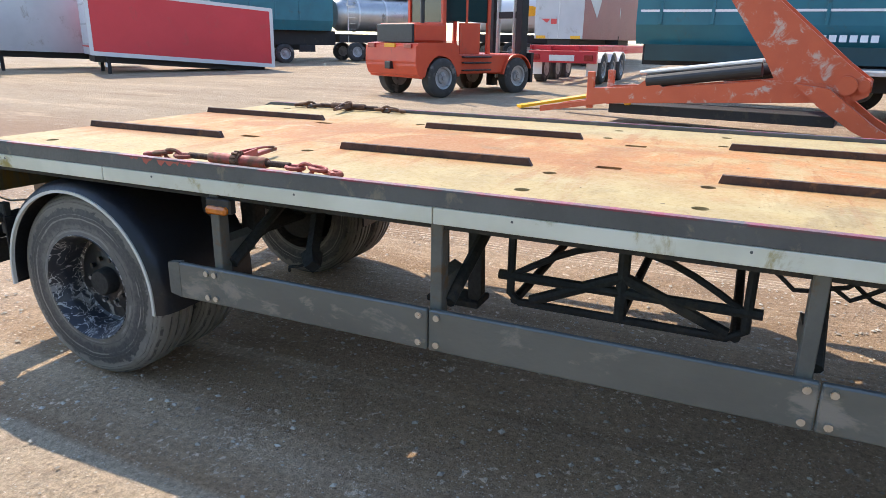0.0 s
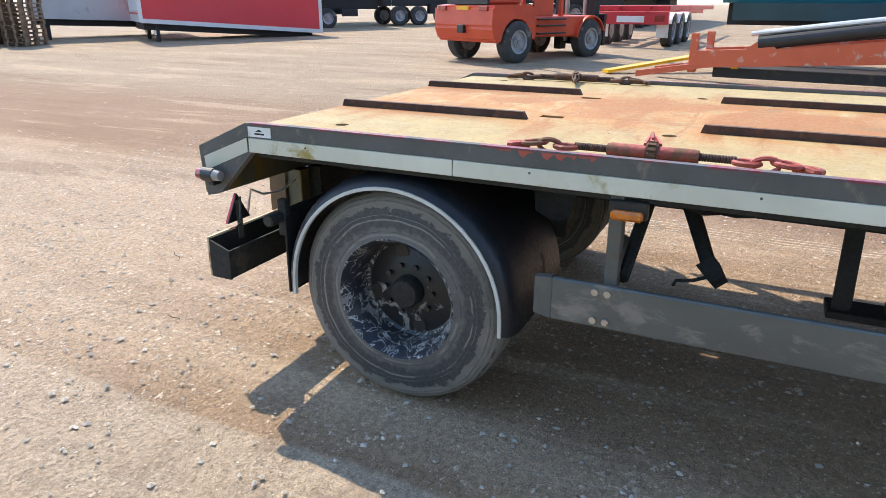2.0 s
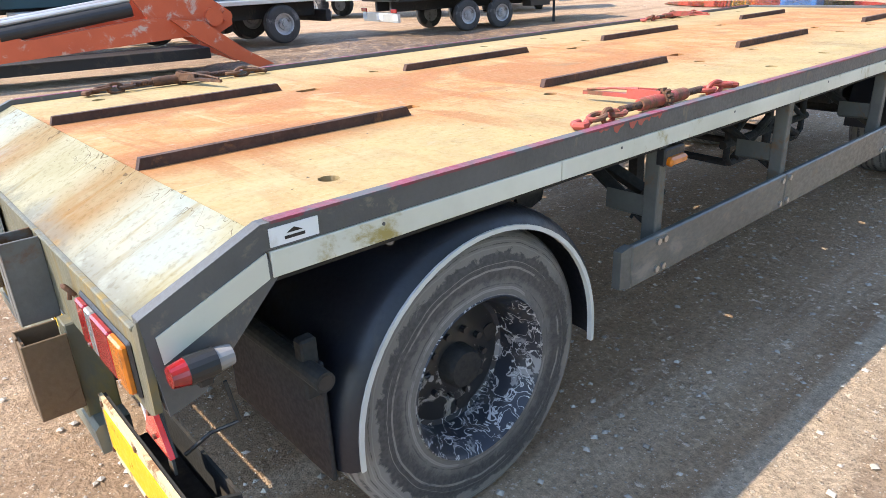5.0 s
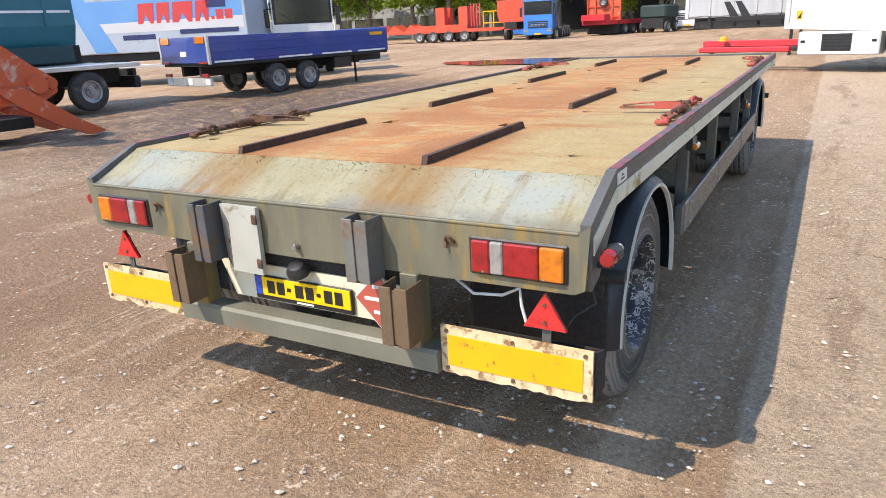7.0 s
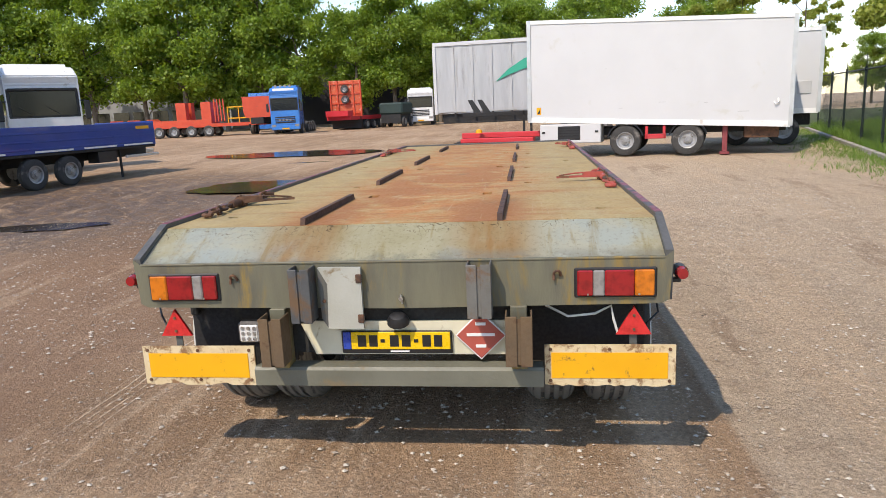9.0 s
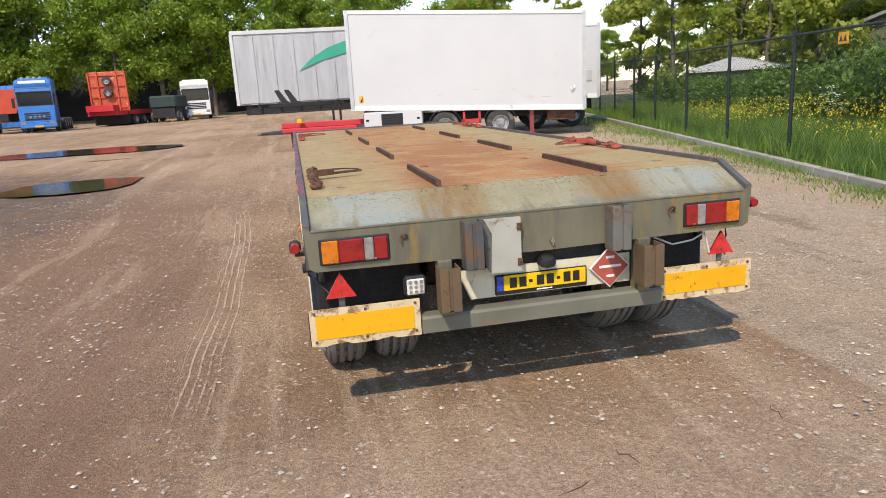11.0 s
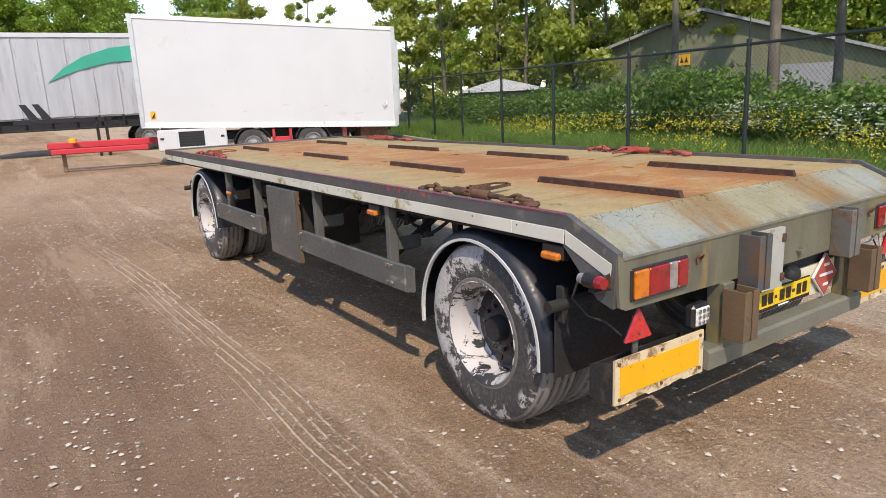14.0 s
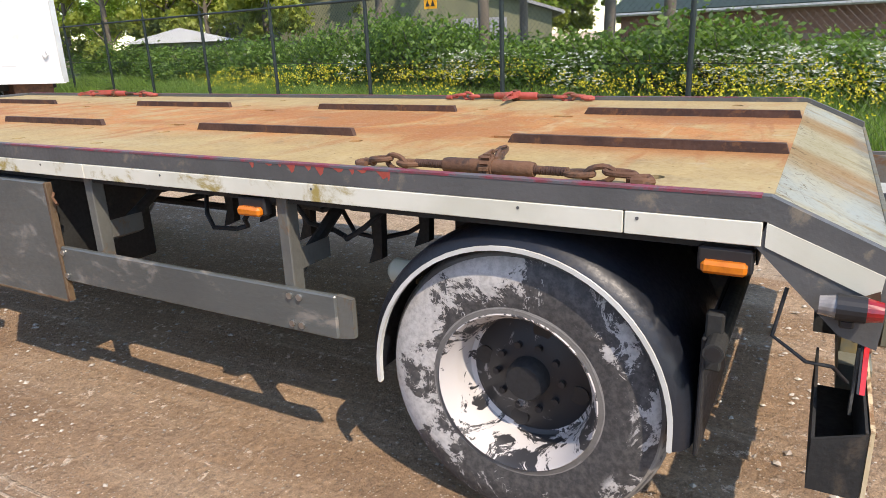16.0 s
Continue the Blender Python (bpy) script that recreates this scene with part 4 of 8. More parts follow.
# wheels
def wheel(name_parent, cy, s, rim_m, side_m, inner=False):
    """One tyre on a dished rim; s is the side it faces. The tread has grooves."""
    R = 0.487
    x_out = 1.2 if not inner else 0.875
    prof = [(0.0, 0.276), (-0.008, 0.315), (0.0, 0.38), (-0.002, 0.386), (-0.006, 0.43), (-0.022, 0.462), (-0.05, 0.482)]
    for g in (-0.085, -0.135, -0.185):
        prof += [(g + 0.012, R), (g + 0.009, R - 0.012), (g - 0.009, R - 0.012), (g - 0.012, R)]
    prof += [(-0.225, 0.482), (-0.25, 0.462), (-0.27, 0.43), (-0.275, 0.38), (-0.265, 0.315), (-0.27, 0.276)]
    e = thing_part("wheel", name_parent)
    tyre_prof = [(s * (x_out + u), r) for u, r in prof]
    bm = lathe(BM(), tyre_prof, "x", 64, (0, 0, 0), True)
    e.location = (0, cy, 0.497)
    t_ob = part("tyre", bm, "tyre", e, "", smooth=True)
    if inner:
        return e
    # raised lettering ring and painted sidewall band
    if side_m:
        band = lathe(BM(), [(s * (x_out - 0.004), 0.296), (s * (x_out + 0.0025), 0.345), (s * (x_out + 0.0035), 0.38), (s * (x_out - 0.0012), 0.424), (s * (x_out - 0.017), 0.459)], "x", 64, (0, 0, 0), False)
        for f in [f for f in band.faces if len(f.verts) > 4]:
            band.faces.remove(f)
        part("sidewall", band, side_m, e, "sidewall splashed with white", smooth=True)
    rim = [(s * (x_out - 0.004), 0.279), (s * (x_out + 0.004), 0.273), (s * (x_out - 0.008), 0.262), (s * (x_out - 0.028), 0.257), (s * (x_out - 0.045), 0.244), (s * (x_out - 0.07), 0.235),
           (s * (x_out - 0.15), 0.228), (s * (x_out - 0.165), 0.20), (s * (x_out - 0.175), 0.20), (s * (x_out - 0.16), 0.24), (s * (x_out - 0.02), 0.276)]
    part("rim", lathe(BM(), rim, "x", 56), rim_m, e, "dished steel rim with flaking white splashes", smooth=True)
    dx = s * (x_out - 0.165)
    disc = lathe(BM(), [(dx, 0.23), (dx + s * 0.012, 0.20), (dx + s * 0.015, 0.16), (dx + s * 0.028, 0.14), (dx + s * 0.03, 0.0), (dx - s * 0.02, 0.0), (dx - s * 0.02, 0.23)], "x", 48, (0, 0, 0), False)
    part("wheel_disc", disc, "disc", e, "", smooth=True)
    for k in range(8):
        a = 2 * math.pi * (k + 0.3) / 8
        yy, zz = 0.175 * math.cos(a), 0.175 * math.sin(a)
        if k % 2 == 0:
            part("hand_hole", rod(BM(), (dx + s * 0.002, yy, zz), (dx + s * 0.019, yy, zz), 0.033, 18), "black", e)
    for k in range(10):
        a = 2 * math.pi * k / 10
        yy, zz = 0.118 * math.cos(a), 0.118 * math.sin(a)
        part("wheel_nut", rod(BM(), (dx + s * 0.028, yy, zz), (dx + s * 0.048, yy, zz), 0.0125, 6), "disc", e)
    hub = lathe(BM(), [(dx, 0.075), (dx + s * 0.075, 0.070), (dx + s * 0.088, 0.06), (dx + s * 0.09, 0.0), (dx, 0.0)], "x", 24, (0, 0, 0), False)
    part("hub_cap", hub, "rubber", e, "", smooth=True)
    return e


def thing_part(name, parent):
    ob = new(name)
    ob.empty_display_size = 0.1
    ob.parent = parent
    return ob


def guard_sheet(prof, s, cy):
    """Sweeps an (x, radius) outline round the wheel, with straight drops at both ends."""
    bm = BM()
    rings = []
    a0, a1 = radians(-1), radians(181)
    steps = [(a0, 0.045)] + [(a0 + (a1 - a0) * k / 30, 0.0) for k in range(31)] + [(a1, 0.045)]
    for a, drop in steps:
        rings.append([bm.verts.new((s * x, cy + r * math.cos(a), 0.505 + r * math.sin(a) - drop)) for x, r in prof])
    n = len(prof)
    for p, q in zip(rings, rings[1:]):
        for i in range(n):
            bm.faces.new((p[i], p[(i + 1) % n], q[(i + 1) % n], q[i]))
    bm.faces.new(rings[0])
    bm.faces.new(rings[-1])
    return bm


for cy in AXLES:
    for s in (-1, 1):
        wheel(trailer, cy, s, "rim_white" if s < 0 else "rim_dark", "side_white" if s < 0 else None)
        wheel(trailer, cy, s, None, None, inner=True)
    part("axle", rod(BM(), (-0.95, cy, 0.497), (0.95, cy, 0.497), 0.06, 16), "frame", trailer)
    for s in (-1, 1):
        part("brake_drum", rod(BM(), (s * 0.60, cy, 0.497), (s * 0.78, cy, 0.497), 0.2, 24), "frame", trailer)
        spring = BM()
        for k in range(5):
            half = 0.52 - 0.07 * k
            pts = [(cy + half * u, 0.62 - 0.022 * k + 0.10 * u * u * (half / 0.52) ** 2) for u in np.linspace(-1, 1, 11)]
            prism(spring, pts + [(y, z - 0.018) for y, z in pts[::-1]], "x", s * 0.5 - 0.04, s * 0.5 + 0.04)
        part("leaf_spring", spring, "frame", trailer)
        for u in (-0.5, 0.5):
            part("spring_hanger", box(BM(), s * 0.5 - 0.05, s * 0.5 + 0.05, cy + u - 0.05, cy + u + 0.05, 0.66, 0.9, 0.01), "frame", trailer)
        # mudguard: rolled outer edge, with white trim under it
        g_ob = part("mudguard", guard_sheet([(0.60, 0.548), (1.14, 0.548), (1.19, 0.541), (1.222, 0.524), (1.238, 0.498), (1.234, 0.492), (1.215, 0.515), (1.185, 0.532), (1.13, 0.539), (0.60, 0.539)], s, cy), "guard", trailer, "black plastic mudguard with a white rubber trim", smooth=True)
        part("guard_trim", guard_sheet([(1.226, 0.500), (1.2445, 0.500), (1.2445, 0.486), (1.226, 0.486)], s, cy), "white_trim", g_ob, "white rubber trim")
        for u in ((-0.59,) if cy < 2 else (0.6,)):
            part("guard_stay", rod(BM(), (s * 0.55, cy + u, 0.79), (s * 1.27, cy + u, 0.79), 0.027, 14), "frame", trailer)
            part("stay_bore", rod(BM(), (s * 1.2695, cy + u, 0.79), (s * 1.2715, cy + u, 0.79), 0.020, 12), "black", trailer)
            part("stay_clamp", box(BM(), s * 1.17 - 0.02, s * 1.17 + 0.02, cy + u - 0.012, cy + u + 0.035, 0.70, 0.87, 0.006), "frame", trailer)
part("mud_flap", box(BM(), -1.2, -0.62, 0.397, 0.41, 0.43, 0.80, 0.004), "rubber", trailer)
part("mud_flap", box(BM(), 0.62, 1.2, 0.397, 0.41, 0.43, 0.80, 0.004), "rubber", trailer)

# chassis
for s in (-1, 1):
    ib = BM()
    box(ib, s * 0.43 - 0.075, s * 0.43 + 0.075, 0.25, LEN - 0.05, 0.855, 0.872)
    box(ib, s * 0.43 - 0.075, s * 0.43 + 0.075, 0.25, LEN - 0.05, 1.135, 1.155)
    box(ib, s * 0.43 - 0.006, s * 0.43 + 0.006, 0.25, LEN - 0.05, 0.872, 1.135)
    part("chassis_beam", ib, "frame", trailer)
for y in np.arange(0.5, LEN, 0.62):
    part("cross_member", box(BM(), -1.15, 1.15, y - 0.03, y + 0.03, 1.05, 1.158), "frame", trailer)
part("turntable", lathe(BM(), [(0.74, 0.50), (0.86, 0.50), (0.86, 0.36), (0.74, 0.36)], "z", 36, (0, AXLES[1], 0)), "frame", trailer)
part("bogie_frame", box(BM(), -0.55, 0.55, AXLES[1] - 0.75, AXLES[1] + 0.9, 0.64, 0.74, 0.01), "frame", trailer)
part("air_tank", lathe(BM(), [(-0.42, 0.0), (-0.42, 0.08), (-0.38, 0.13), (0.38, 0.13), (0.42, 0.08), (0.42, 0.0)], "y", 24, (-0.7, 5.0, 0.86), False), "frame", trailer, smooth=True)
for s, ys in ((1, (1.86, 2.905, 4.15, 5.1)), (-1, (1.84, 2.935, 4.24, 5.08))):
    for y in ys:
        part("skirt_post", box(BM(), s * 1.195 - 0.03, s * 1.195 + 0.03, y - 0.024, y + 0.024, 0.60, 1.09, 0.004), "post", trailer)
        part("post_brace", prism(BM(), [(y - 0.02, 0.80), (y + 0.02, 0.78), (y + 0.02, 0.86), (y - 0.02, 0.88)], "x", s * 1.0, s * 1.18), "post", trailer)
        br = BM()
        rod(br, (s * 1.17, y + 0.03, 0.76), (s * 0.62, y + 0.06, 1.08), 0.026, 8)
        part("post_brace", br, "frame", trailer)


def skirt(s, y0, y1, cap_rear=False, cap_front=False):
    x0, x1 = sorted((s * 1.228, s * 1.256))
    ob = part("side_skirt", box(BM(), x0, x1, y0, y1, 0.586, 0.752, 0.006), "skirt", trailer, "blue-grey side guard panel with scuffs")
    for yy, flag in ((y0, cap_rear), (y1, cap_front)):
        if flag:
            part("end_cap", prism(BM(), [(yy - 0.065 if yy == y0 else yy + 0.065, 0.60), (yy - 0.065 if yy == y0 else yy + 0.065, 0.745), (yy, 0.752), (yy, 0.586)], "x", x0 + s * -0.01, x1 + s * -0.004), "post", ob)
        inset = 0.035 if yy == y0 else -0.035
        for z in (0.615, 0.725):
            for k in ((0,) if yy != y0 or not flag else (0, 1)):
                yb = yy + inset * (1 + (3.6 if (yy == y0 and cap_rear) else 0)) + 0.045 * k
                part("bolt", rod(BM(), (s * 1.256, yb, z), (s * 1.264, yb, z), 0.013, 10), "chrome", ob)
    return ob


skirt(1, 1.655, 2.884, True)
skirt(1, 2.889, 4.195)
skirt(1, 4.20, 5.42, False, True)
skirt(-1, 1.61, 3.20, True)
skirt(-1, 4.09, 5.40, True, True)
tool = part("side_panel", box(BM(), -1.262, -1.236, 3.19, 3.83, 0.485, 1.05, 0.006), "skirt", trailer, "grey side locker door with rusted edges")
part("panel_edge", box(BM(), -1.264, -1.234, 3.178, 3.20, 0.485, 1.05, 0.003), "pocket_rust", tool)
part("panel_edge", box(BM(), -1.264, -1.234, 3.2, 3.83, 0.478, 0.492, 0.003), "pocket_rust", tool)
part("locker", box(BM(), -1.23, -0.7, 3.25, 3.80, 0.55, 1.05, 0.01), "frame", trailer)
part("panel_catch", tube(BM(), [(-1.24, 3.17, 1.0), (-1.26, 3.15, 0.985), (-1.255, 3.14, 0.96), (-1.24, 3.16, 0.95)], 0.006), "rust", tool)

for s, y, z in ((1, 1.90, 1.022), (1, 4.52, 0.93), (-1, 1.965, 1.03), (-1, 0.365, 1.025), (-1, 4.93, 0.885)):
    base = part("side_lamp", box(BM(), s * 1.225 - 0.02, s * 1.225 + 0.02, y - 0.066, y + 0.066, z - 0.02, z + 0.045, 0.006), "black", trailer, "amber side marker lamp")
    part("lamp_lens", box(BM(), min(s * 1.236, s * 1.268), max(s * 1.236, s * 1.268), y - 0.055, y + 0.055, z - 0.02, z + 0.014, 0.009), "lens_amber", base)

def limb_bar(a, b, w0, w1):
    """A square bar that tapers from a to b."""
    return rod(BM(), a, b, w0, 4, w1)


# spare wheel carrier slung under the deck
rack = part("spare_wheel_carrier", tube(BM(), [(0.86, 3.03, 0.795), (0.86, 4.03, 0.795)], 0.022), "frame", trailer, "dark bent-tube spare wheel carrier")
part("hoop", tube(BM(), [(0.86, 3.08, 1.0), (0.86, 3.08, 0.72), (0.86, 3.12, 0.685), (0.86, 3.92, 0.685), (0.86, 3.98, 0.72), (0.86, 3.98, 0.98)], 0.018), "frame", rack)
part("arch", tube(BM(), [(0.86, 3.09 + 0.87 * k / 10, 0.80 + 0.175 * math.sin(math.pi * k / 10)) for k in range(11)], 0.014), "frame", rack)
part("upright", rod(BM(), (0.86, 3.53, 1.05), (0.86, 3.53, 0.685), 0.024, 8), "frame", rack)
for y in (3.17, 3.92):
    part("brace", rod(BM(), (0.86, 3.53, 0.86), (0.86, y, 0.70), 0.024, 8), "frame", rack)
for y in (3.1, 3.53, 3.95):
    part("cross_tube", rod(BM(), (0.86, y, 0.69), (-0.3, y, 0.72), 0.02, 8), "frame", rack)
part("rear_tube", tube(BM(), [(-0.3, 3.03, 0.72), (-0.3, 4.03, 0.72)], 0.022), "frame", rack)
for y, zb in ((2.64, 0.54), (2.82, 0.55)):
    part("hanging_strut", prism(BM(), [(y - 0.03, 1.08), (y + 0.03, 1.08), (y + 0.045, zb + 0.04), (y + 0.02, zb), (y - 0.02, zb + 0.02)], "x", 0.58, 0.63), "frame", trailer)
leg = part("prop_leg", limb_bar((0.55, 1.97, 1.06), (0.97, 2.17, 0.775), 0.038, 0.03), "frame", trailer, "grimy swinging prop leg with a foot")
part("leg_foot", limb_bar((0.955, 2.16, 0.785), (1.02, 2.21, 0.745), 0.05, 0.036), "frame", leg)
part("leg_hook", tube(BM(), [(0.99, 2.17, 0.75), (1.0, 2.12, 0.73), (0.99, 2.06, 0.715), (0.98, 2.05, 0.69)], 0.007, 6), "frame", leg)
part("rubber_flap", prism(BM(), [(1.44, 1.07), (1.66, 1.07), (1.60, 0.86), (1.54, 0.84), (1.46, 0.88)], "x", 0.86, 0.875), "rubber", trailer)
for k, (x, y0, y1, dip) in enumerate(((-0.95, 1.55, 2.05, 0.2), (-0.8, 1.7, 2.5, 0.15), (-0.9, 2.2, 2.7, 0.25), (-0.6, 1.4, 2.3, 0.3), (0.9, 1.95, 2.4, 0.1), (-0.75, 2.5, 3.1, 0.12))):
    pts = [(x + 0.05 * math.sin(j * 1.7 + k), y0 + (y1 - y0) * j / 8, 1.06 - dip * math.sin(math.pi * j / 8)) for j in range(9)]
    part("brake_hose", tube(BM(), pts, 0.011, 7), "rubber", trailer)
for y, zb in ((1.52, 0.80), (1.75, 0.70), (2.12, 0.76), (2.35, 0.82), (2.58, 0.78)):
    part("hanging_bracket", prism(BM(), [(y - 0.035, 1.07), (y + 0.035, 1.07), (y + 0.02, zb + 0.08), (y + 0.05, zb), (y - 0.02, zb + 0.03)], "x", -0.78, -0.74), "frame", trailer)
part("valve", lathe(BM(), [(-0.06, 0.0), (-0.06, 0.04), (0.05, 0.05), (0.07, 0.03), (0.07, 0.0)], "y", 14, (-0.95, 1.5, 0.76), False), "cream", trailer, smooth=True)
part("tie_rod", tube(BM(), [(-0.5, 3.0, 0.9), (-0.75, 2.6, 0.95), (-0.8, 2.0, 0.93)], 0.02), "frame", trailer)
part("strut_tray", box(BM(), 0.5, 0.66, 2.60, 2.86, 0.53, 0.56, 0.004), "frame", trailer)
rnd = random.Random(4)
for k in range(7):
    y0 = 4.0 + 0.12 * k
    pts = [(1.0 - 0.04 * k, y0 + 0.05 * j, 1.03 - 0.09 * math.sin(math.pi * j / 6) * rnd.uniform(0.7, 1.5)) for j in range(7)]
    part("air_hose", tube(BM(), pts, 0.008, 6), "rubber", trailer)
# drawbar
for s in (-1, 1):
    part("drawbar_leg", rod(BM(), (s * 0.5, AXLES[1] + 0.8, 0.69), (s * 0.06, AXLES[1] + 2.6, 0.62), 0.05, 8), "frame", trailer)
part("towing_eye", lathe(BM(), [(-0.02, 0.055), (0.02, 0.055), (0.02, 0.095), (-0.02, 0.095)], "z", 20, (0, AXLES[1] + 2.72, 0.62)), "frame", trailer)


# ---- load binders lying on the deck ----
def link_ring(bm, c, d, half_len, half_w, r, flat):
    """One oval chain link round c along d; flat: lying or standing."""
    c, d = Vector(c), Vector(d).normalized()
    side = d.cross(Vector((0, 0, 1))).normalized() if flat else Vector((0, 0, 1))
    pts = []
    for k in range(14):
        a = 2 * math.pi * k / 14
        pts.append(c + d * (half_len * math.cos(a)) + side * (half_w * math.sin(a)))
    tube(bm, pts, r, 7, True)


def binder(x, y0, y1, body, lever, label, bend=0.0):
    """A ratchet binder: barrel with two threaded eye bolts, a lever, chain links and grab hooks, lying flat."""
    e = thing("load_binder", pose(x, (y0 + y1) / 2, DECK), label, "load binder", "binders on the deck")
    L = (y1 - y0) / 2
    z = 0.03
    worn = body if body == "red_rust" else "rust"

    def p(name, bm, mt, lab=""):
        part(name, bm, mt, e, lab, smooth=True)
    p("barrel", lathe(BM(), [(-0.15, 0.014), (-0.15, 0.021), (-0.135, 0.024), (0.135, 0.024), (0.15, 0.021), (0.15, 0.014)], "y", 18, (0, 0, z)), body, "barrel of a ratchet binder")
    for q in (-1, 1):
        y_in, y_out = q * 0.145, q * L * 0.52
        bolt = [(y_in, 0.0), (y_in, 0.0135)]
        n = 14
        for k in range(n):
            u = y_in + (y_out - y_in) * (k + 0.5) / n
            bolt += [(u - q * 0.0015, 0.0135), (u, 0.0108), (u + q * 0.0015, 0.0135)]
        bolt += [(y_out, 0.0135), (y_out, 0.0)]
        p("eye_bolt", lathe(BM(), bolt, "y", 12, (0, 0, z), False), "bar")
        ring = BM()
        link_ring(ring, (0.006, y_out + q * 0.03, z - 0.004), (0.1, q, 0.0), 0.04, 0.027, 0.0095, True)
        p("bolt_eye", ring, worn)
        for i in range(2):
            ring = BM()
            link_ring(ring, (0.012 + bend * (i + 1) * 0.5, y_out + q * (0.085 + 0.06 * i), z + (0.003 if i else -0.006)), (0.2 + bend * 4, q, 0.12 - 0.2 * i), 0.042, 0.024, 0.009, i == 1)
            p("chain_link", ring, worn)
        y = y_out + q * 0.165
        end = q * L
        hook = BM()
        tube(hook, [(bend, y, z - 0.008), (bend + 0.012, y + q * 0.035, z - 0.008), (bend + 0.03, (y + end) / 2 + q * 0.02, z - 0.010), (bend + 0.028, end - q * 0.012, z - 0.012), (bend + 0.002, end, z - 0.013), (bend - 0.02, end - q * 0.02, z - 0.013), (bend - 0.022, end - q * 0.05, z - 0.012)], 0.0125, 8)
        p("hook", hook, worn)
    for k in range(12):
        a = 2 * math.pi * k / 12
        p("ratchet_tooth", box(BM(), -0.005, 0.005, -0.014, 0.014, 0.028, 0.040, 0, Matrix.Translation((0, 0.0, z)) @ Matrix.Rotation(a, 4, "Y")), "rust")
    p("ratchet", lathe(BM(), [(-0.02, 0.022), (-0.02, 0.031), (0.02, 0.031), (0.02, 0.022)], "y", 18, (0, 0, z)), "rust")
    # lever: two cheeks round the ratchet that run into one tapering bar
    sx, dirn = lever
    tip = Vector((sx * 0.32, dirn * 0.26, 0.0))
    side = Vector((-tip.y, tip.x, 0)).normalized()
    for q in (-1, 1):
        a, b = side * (q * 0.026), tip * 0.42 + side * (q * 0.012)
        bm = prism(BM(), [(a + side * 0.004)[:2], (a - side * 0.004)[:2], (b - side * 0.004)[:2], (b + side * 0.004)[:2]], "z", z - 0.006, z + 0.032)
        p("lever_cheek", bm, worn)
    a, b = tip * 0.38, tip
    p("lever", prism(BM(), [(a + side * 0.016)[:2], (a - side * 0.016)[:2], (b - side * 0.007)[:2], (b + side * 0.007)[:2]], "z", z - 0.004, z + 0.010), worn)
    p("lever_rib", tube(BM(), [tip * 0.3 + Vector((0, 0, z + 0.03)), tip * 0.62 + Vector((0, 0, z + 0.026)), tip * 0.95 + Vector((0, 0, z + 0.014))], 0.0055, 6), worn)
    return e


binder(1.15, 1.435, 2.455, "red_rust", (-1, -0.2), "red ratchet load binder with rusty chain hooks on the deck edge")
binder(-1.15, 0.575, 1.545, "rust", (1, 0.3), "rust-brown ratchet load binder with chain links on the deck edge")
binder(1.16, 5.42, 6.5, "red_rust", (-0.5, 1.2), "faded red ratchet load binder near the deck's front")
binder(-1.15, 5.3, 6.3, "red_rust", (1, 0.4), "faded red ratchet load binder near the deck's front")


# ---- materials of the surroundings ----
def leaf_mat(name, a, b, through_c, rough=0.55):
    m, t, bs = nodes_of(name)
    g = t.nodes.new("ShaderNodeNewGeometry")
    pos = coords(t, "Object")
    n = tex_noise(t, pos, 0.5, 3.0)
    f = arith(t, "ADD", arith(t, "MULTIPLY", g.outputs["Random Per Island"], 0.6), arith(t, "MULTIPLY", n, 0.5))
    t.links.new(mix(t, ramp(t, f, 0.2, 0.85), rgb(*a), rgb(*b)), bs.inputs["Base Color"])
    bs.inputs["Roughness"].default_value = rough
    tr = t.nodes.new("ShaderNodeBsdfTranslucent")
    tr.inputs["Color"].default_value = rgb(*through_c)
    ms = t.nodes.new("ShaderNodeMixShader")
    ms.inputs[0].default_value = 0.35
    out = [n for n in t.nodes if n.type == "OUTPUT_MATERIAL"][0]
    t.links.new(bs.outputs[0], ms.inputs[1])
    t.links.new(tr.outputs[0], ms.inputs[2])
    t.links.new(ms.outputs[0], out.inputs["Surface"])
    return m


M["leaf"] = leaf_mat("oak_leaves", (0.04, 0.09, 0.012), (0.25, 0.35, 0.045), (0.38, 0.55, 0.04))
M["leaf_young"] = leaf_mat("young_yellow_green_leaves", (0.16, 0.21, 0.03), (0.33, 0.36, 0.07), (0.45, 0.52, 0.06))
M["leaf_hedge"] = leaf_mat("hedge_leaves", (0.022, 0.055, 0.010), (0.15, 0.255, 0.042), (0.20, 0.36, 0.03))
M["grass"] = leaf_mat("tall_grass", (0.08, 0.17, 0.024), (0.20, 0.30, 0.055), (0.24, 0.40, 0.045))
M["petal_y"] = leaf_mat("yellow_rapeseed_petals", (0.70, 0.60, 0.02), (0.80, 0.74, 0.06), (0.6, 0.5, 0.02))
M["petal_w"] = leaf_mat("white_umbel_petals", (0.62, 0.66, 0.52), (0.75, 0.77, 0.68), (0.5, 0.55, 0.4))
M["bark"] = surf("grey_brown_bark", (0.16, 0.13, 0.10), (0.10, 0.08, 0.06), 0.9, 0.0, 4.0, (0.20, 0.19, 0.15), 0.3, 3.0, bump=0.8, grain=22.0, stretch=(1, 1, 0.25))
M["orange"] = surf("orange_machine_paint", (0.56, 0.10, 0.035), (0.50, 0.085, 0.03), 0.45, 0.0, 2.0, (0.52, 0.36, 0.28), 0.3, 3.2)
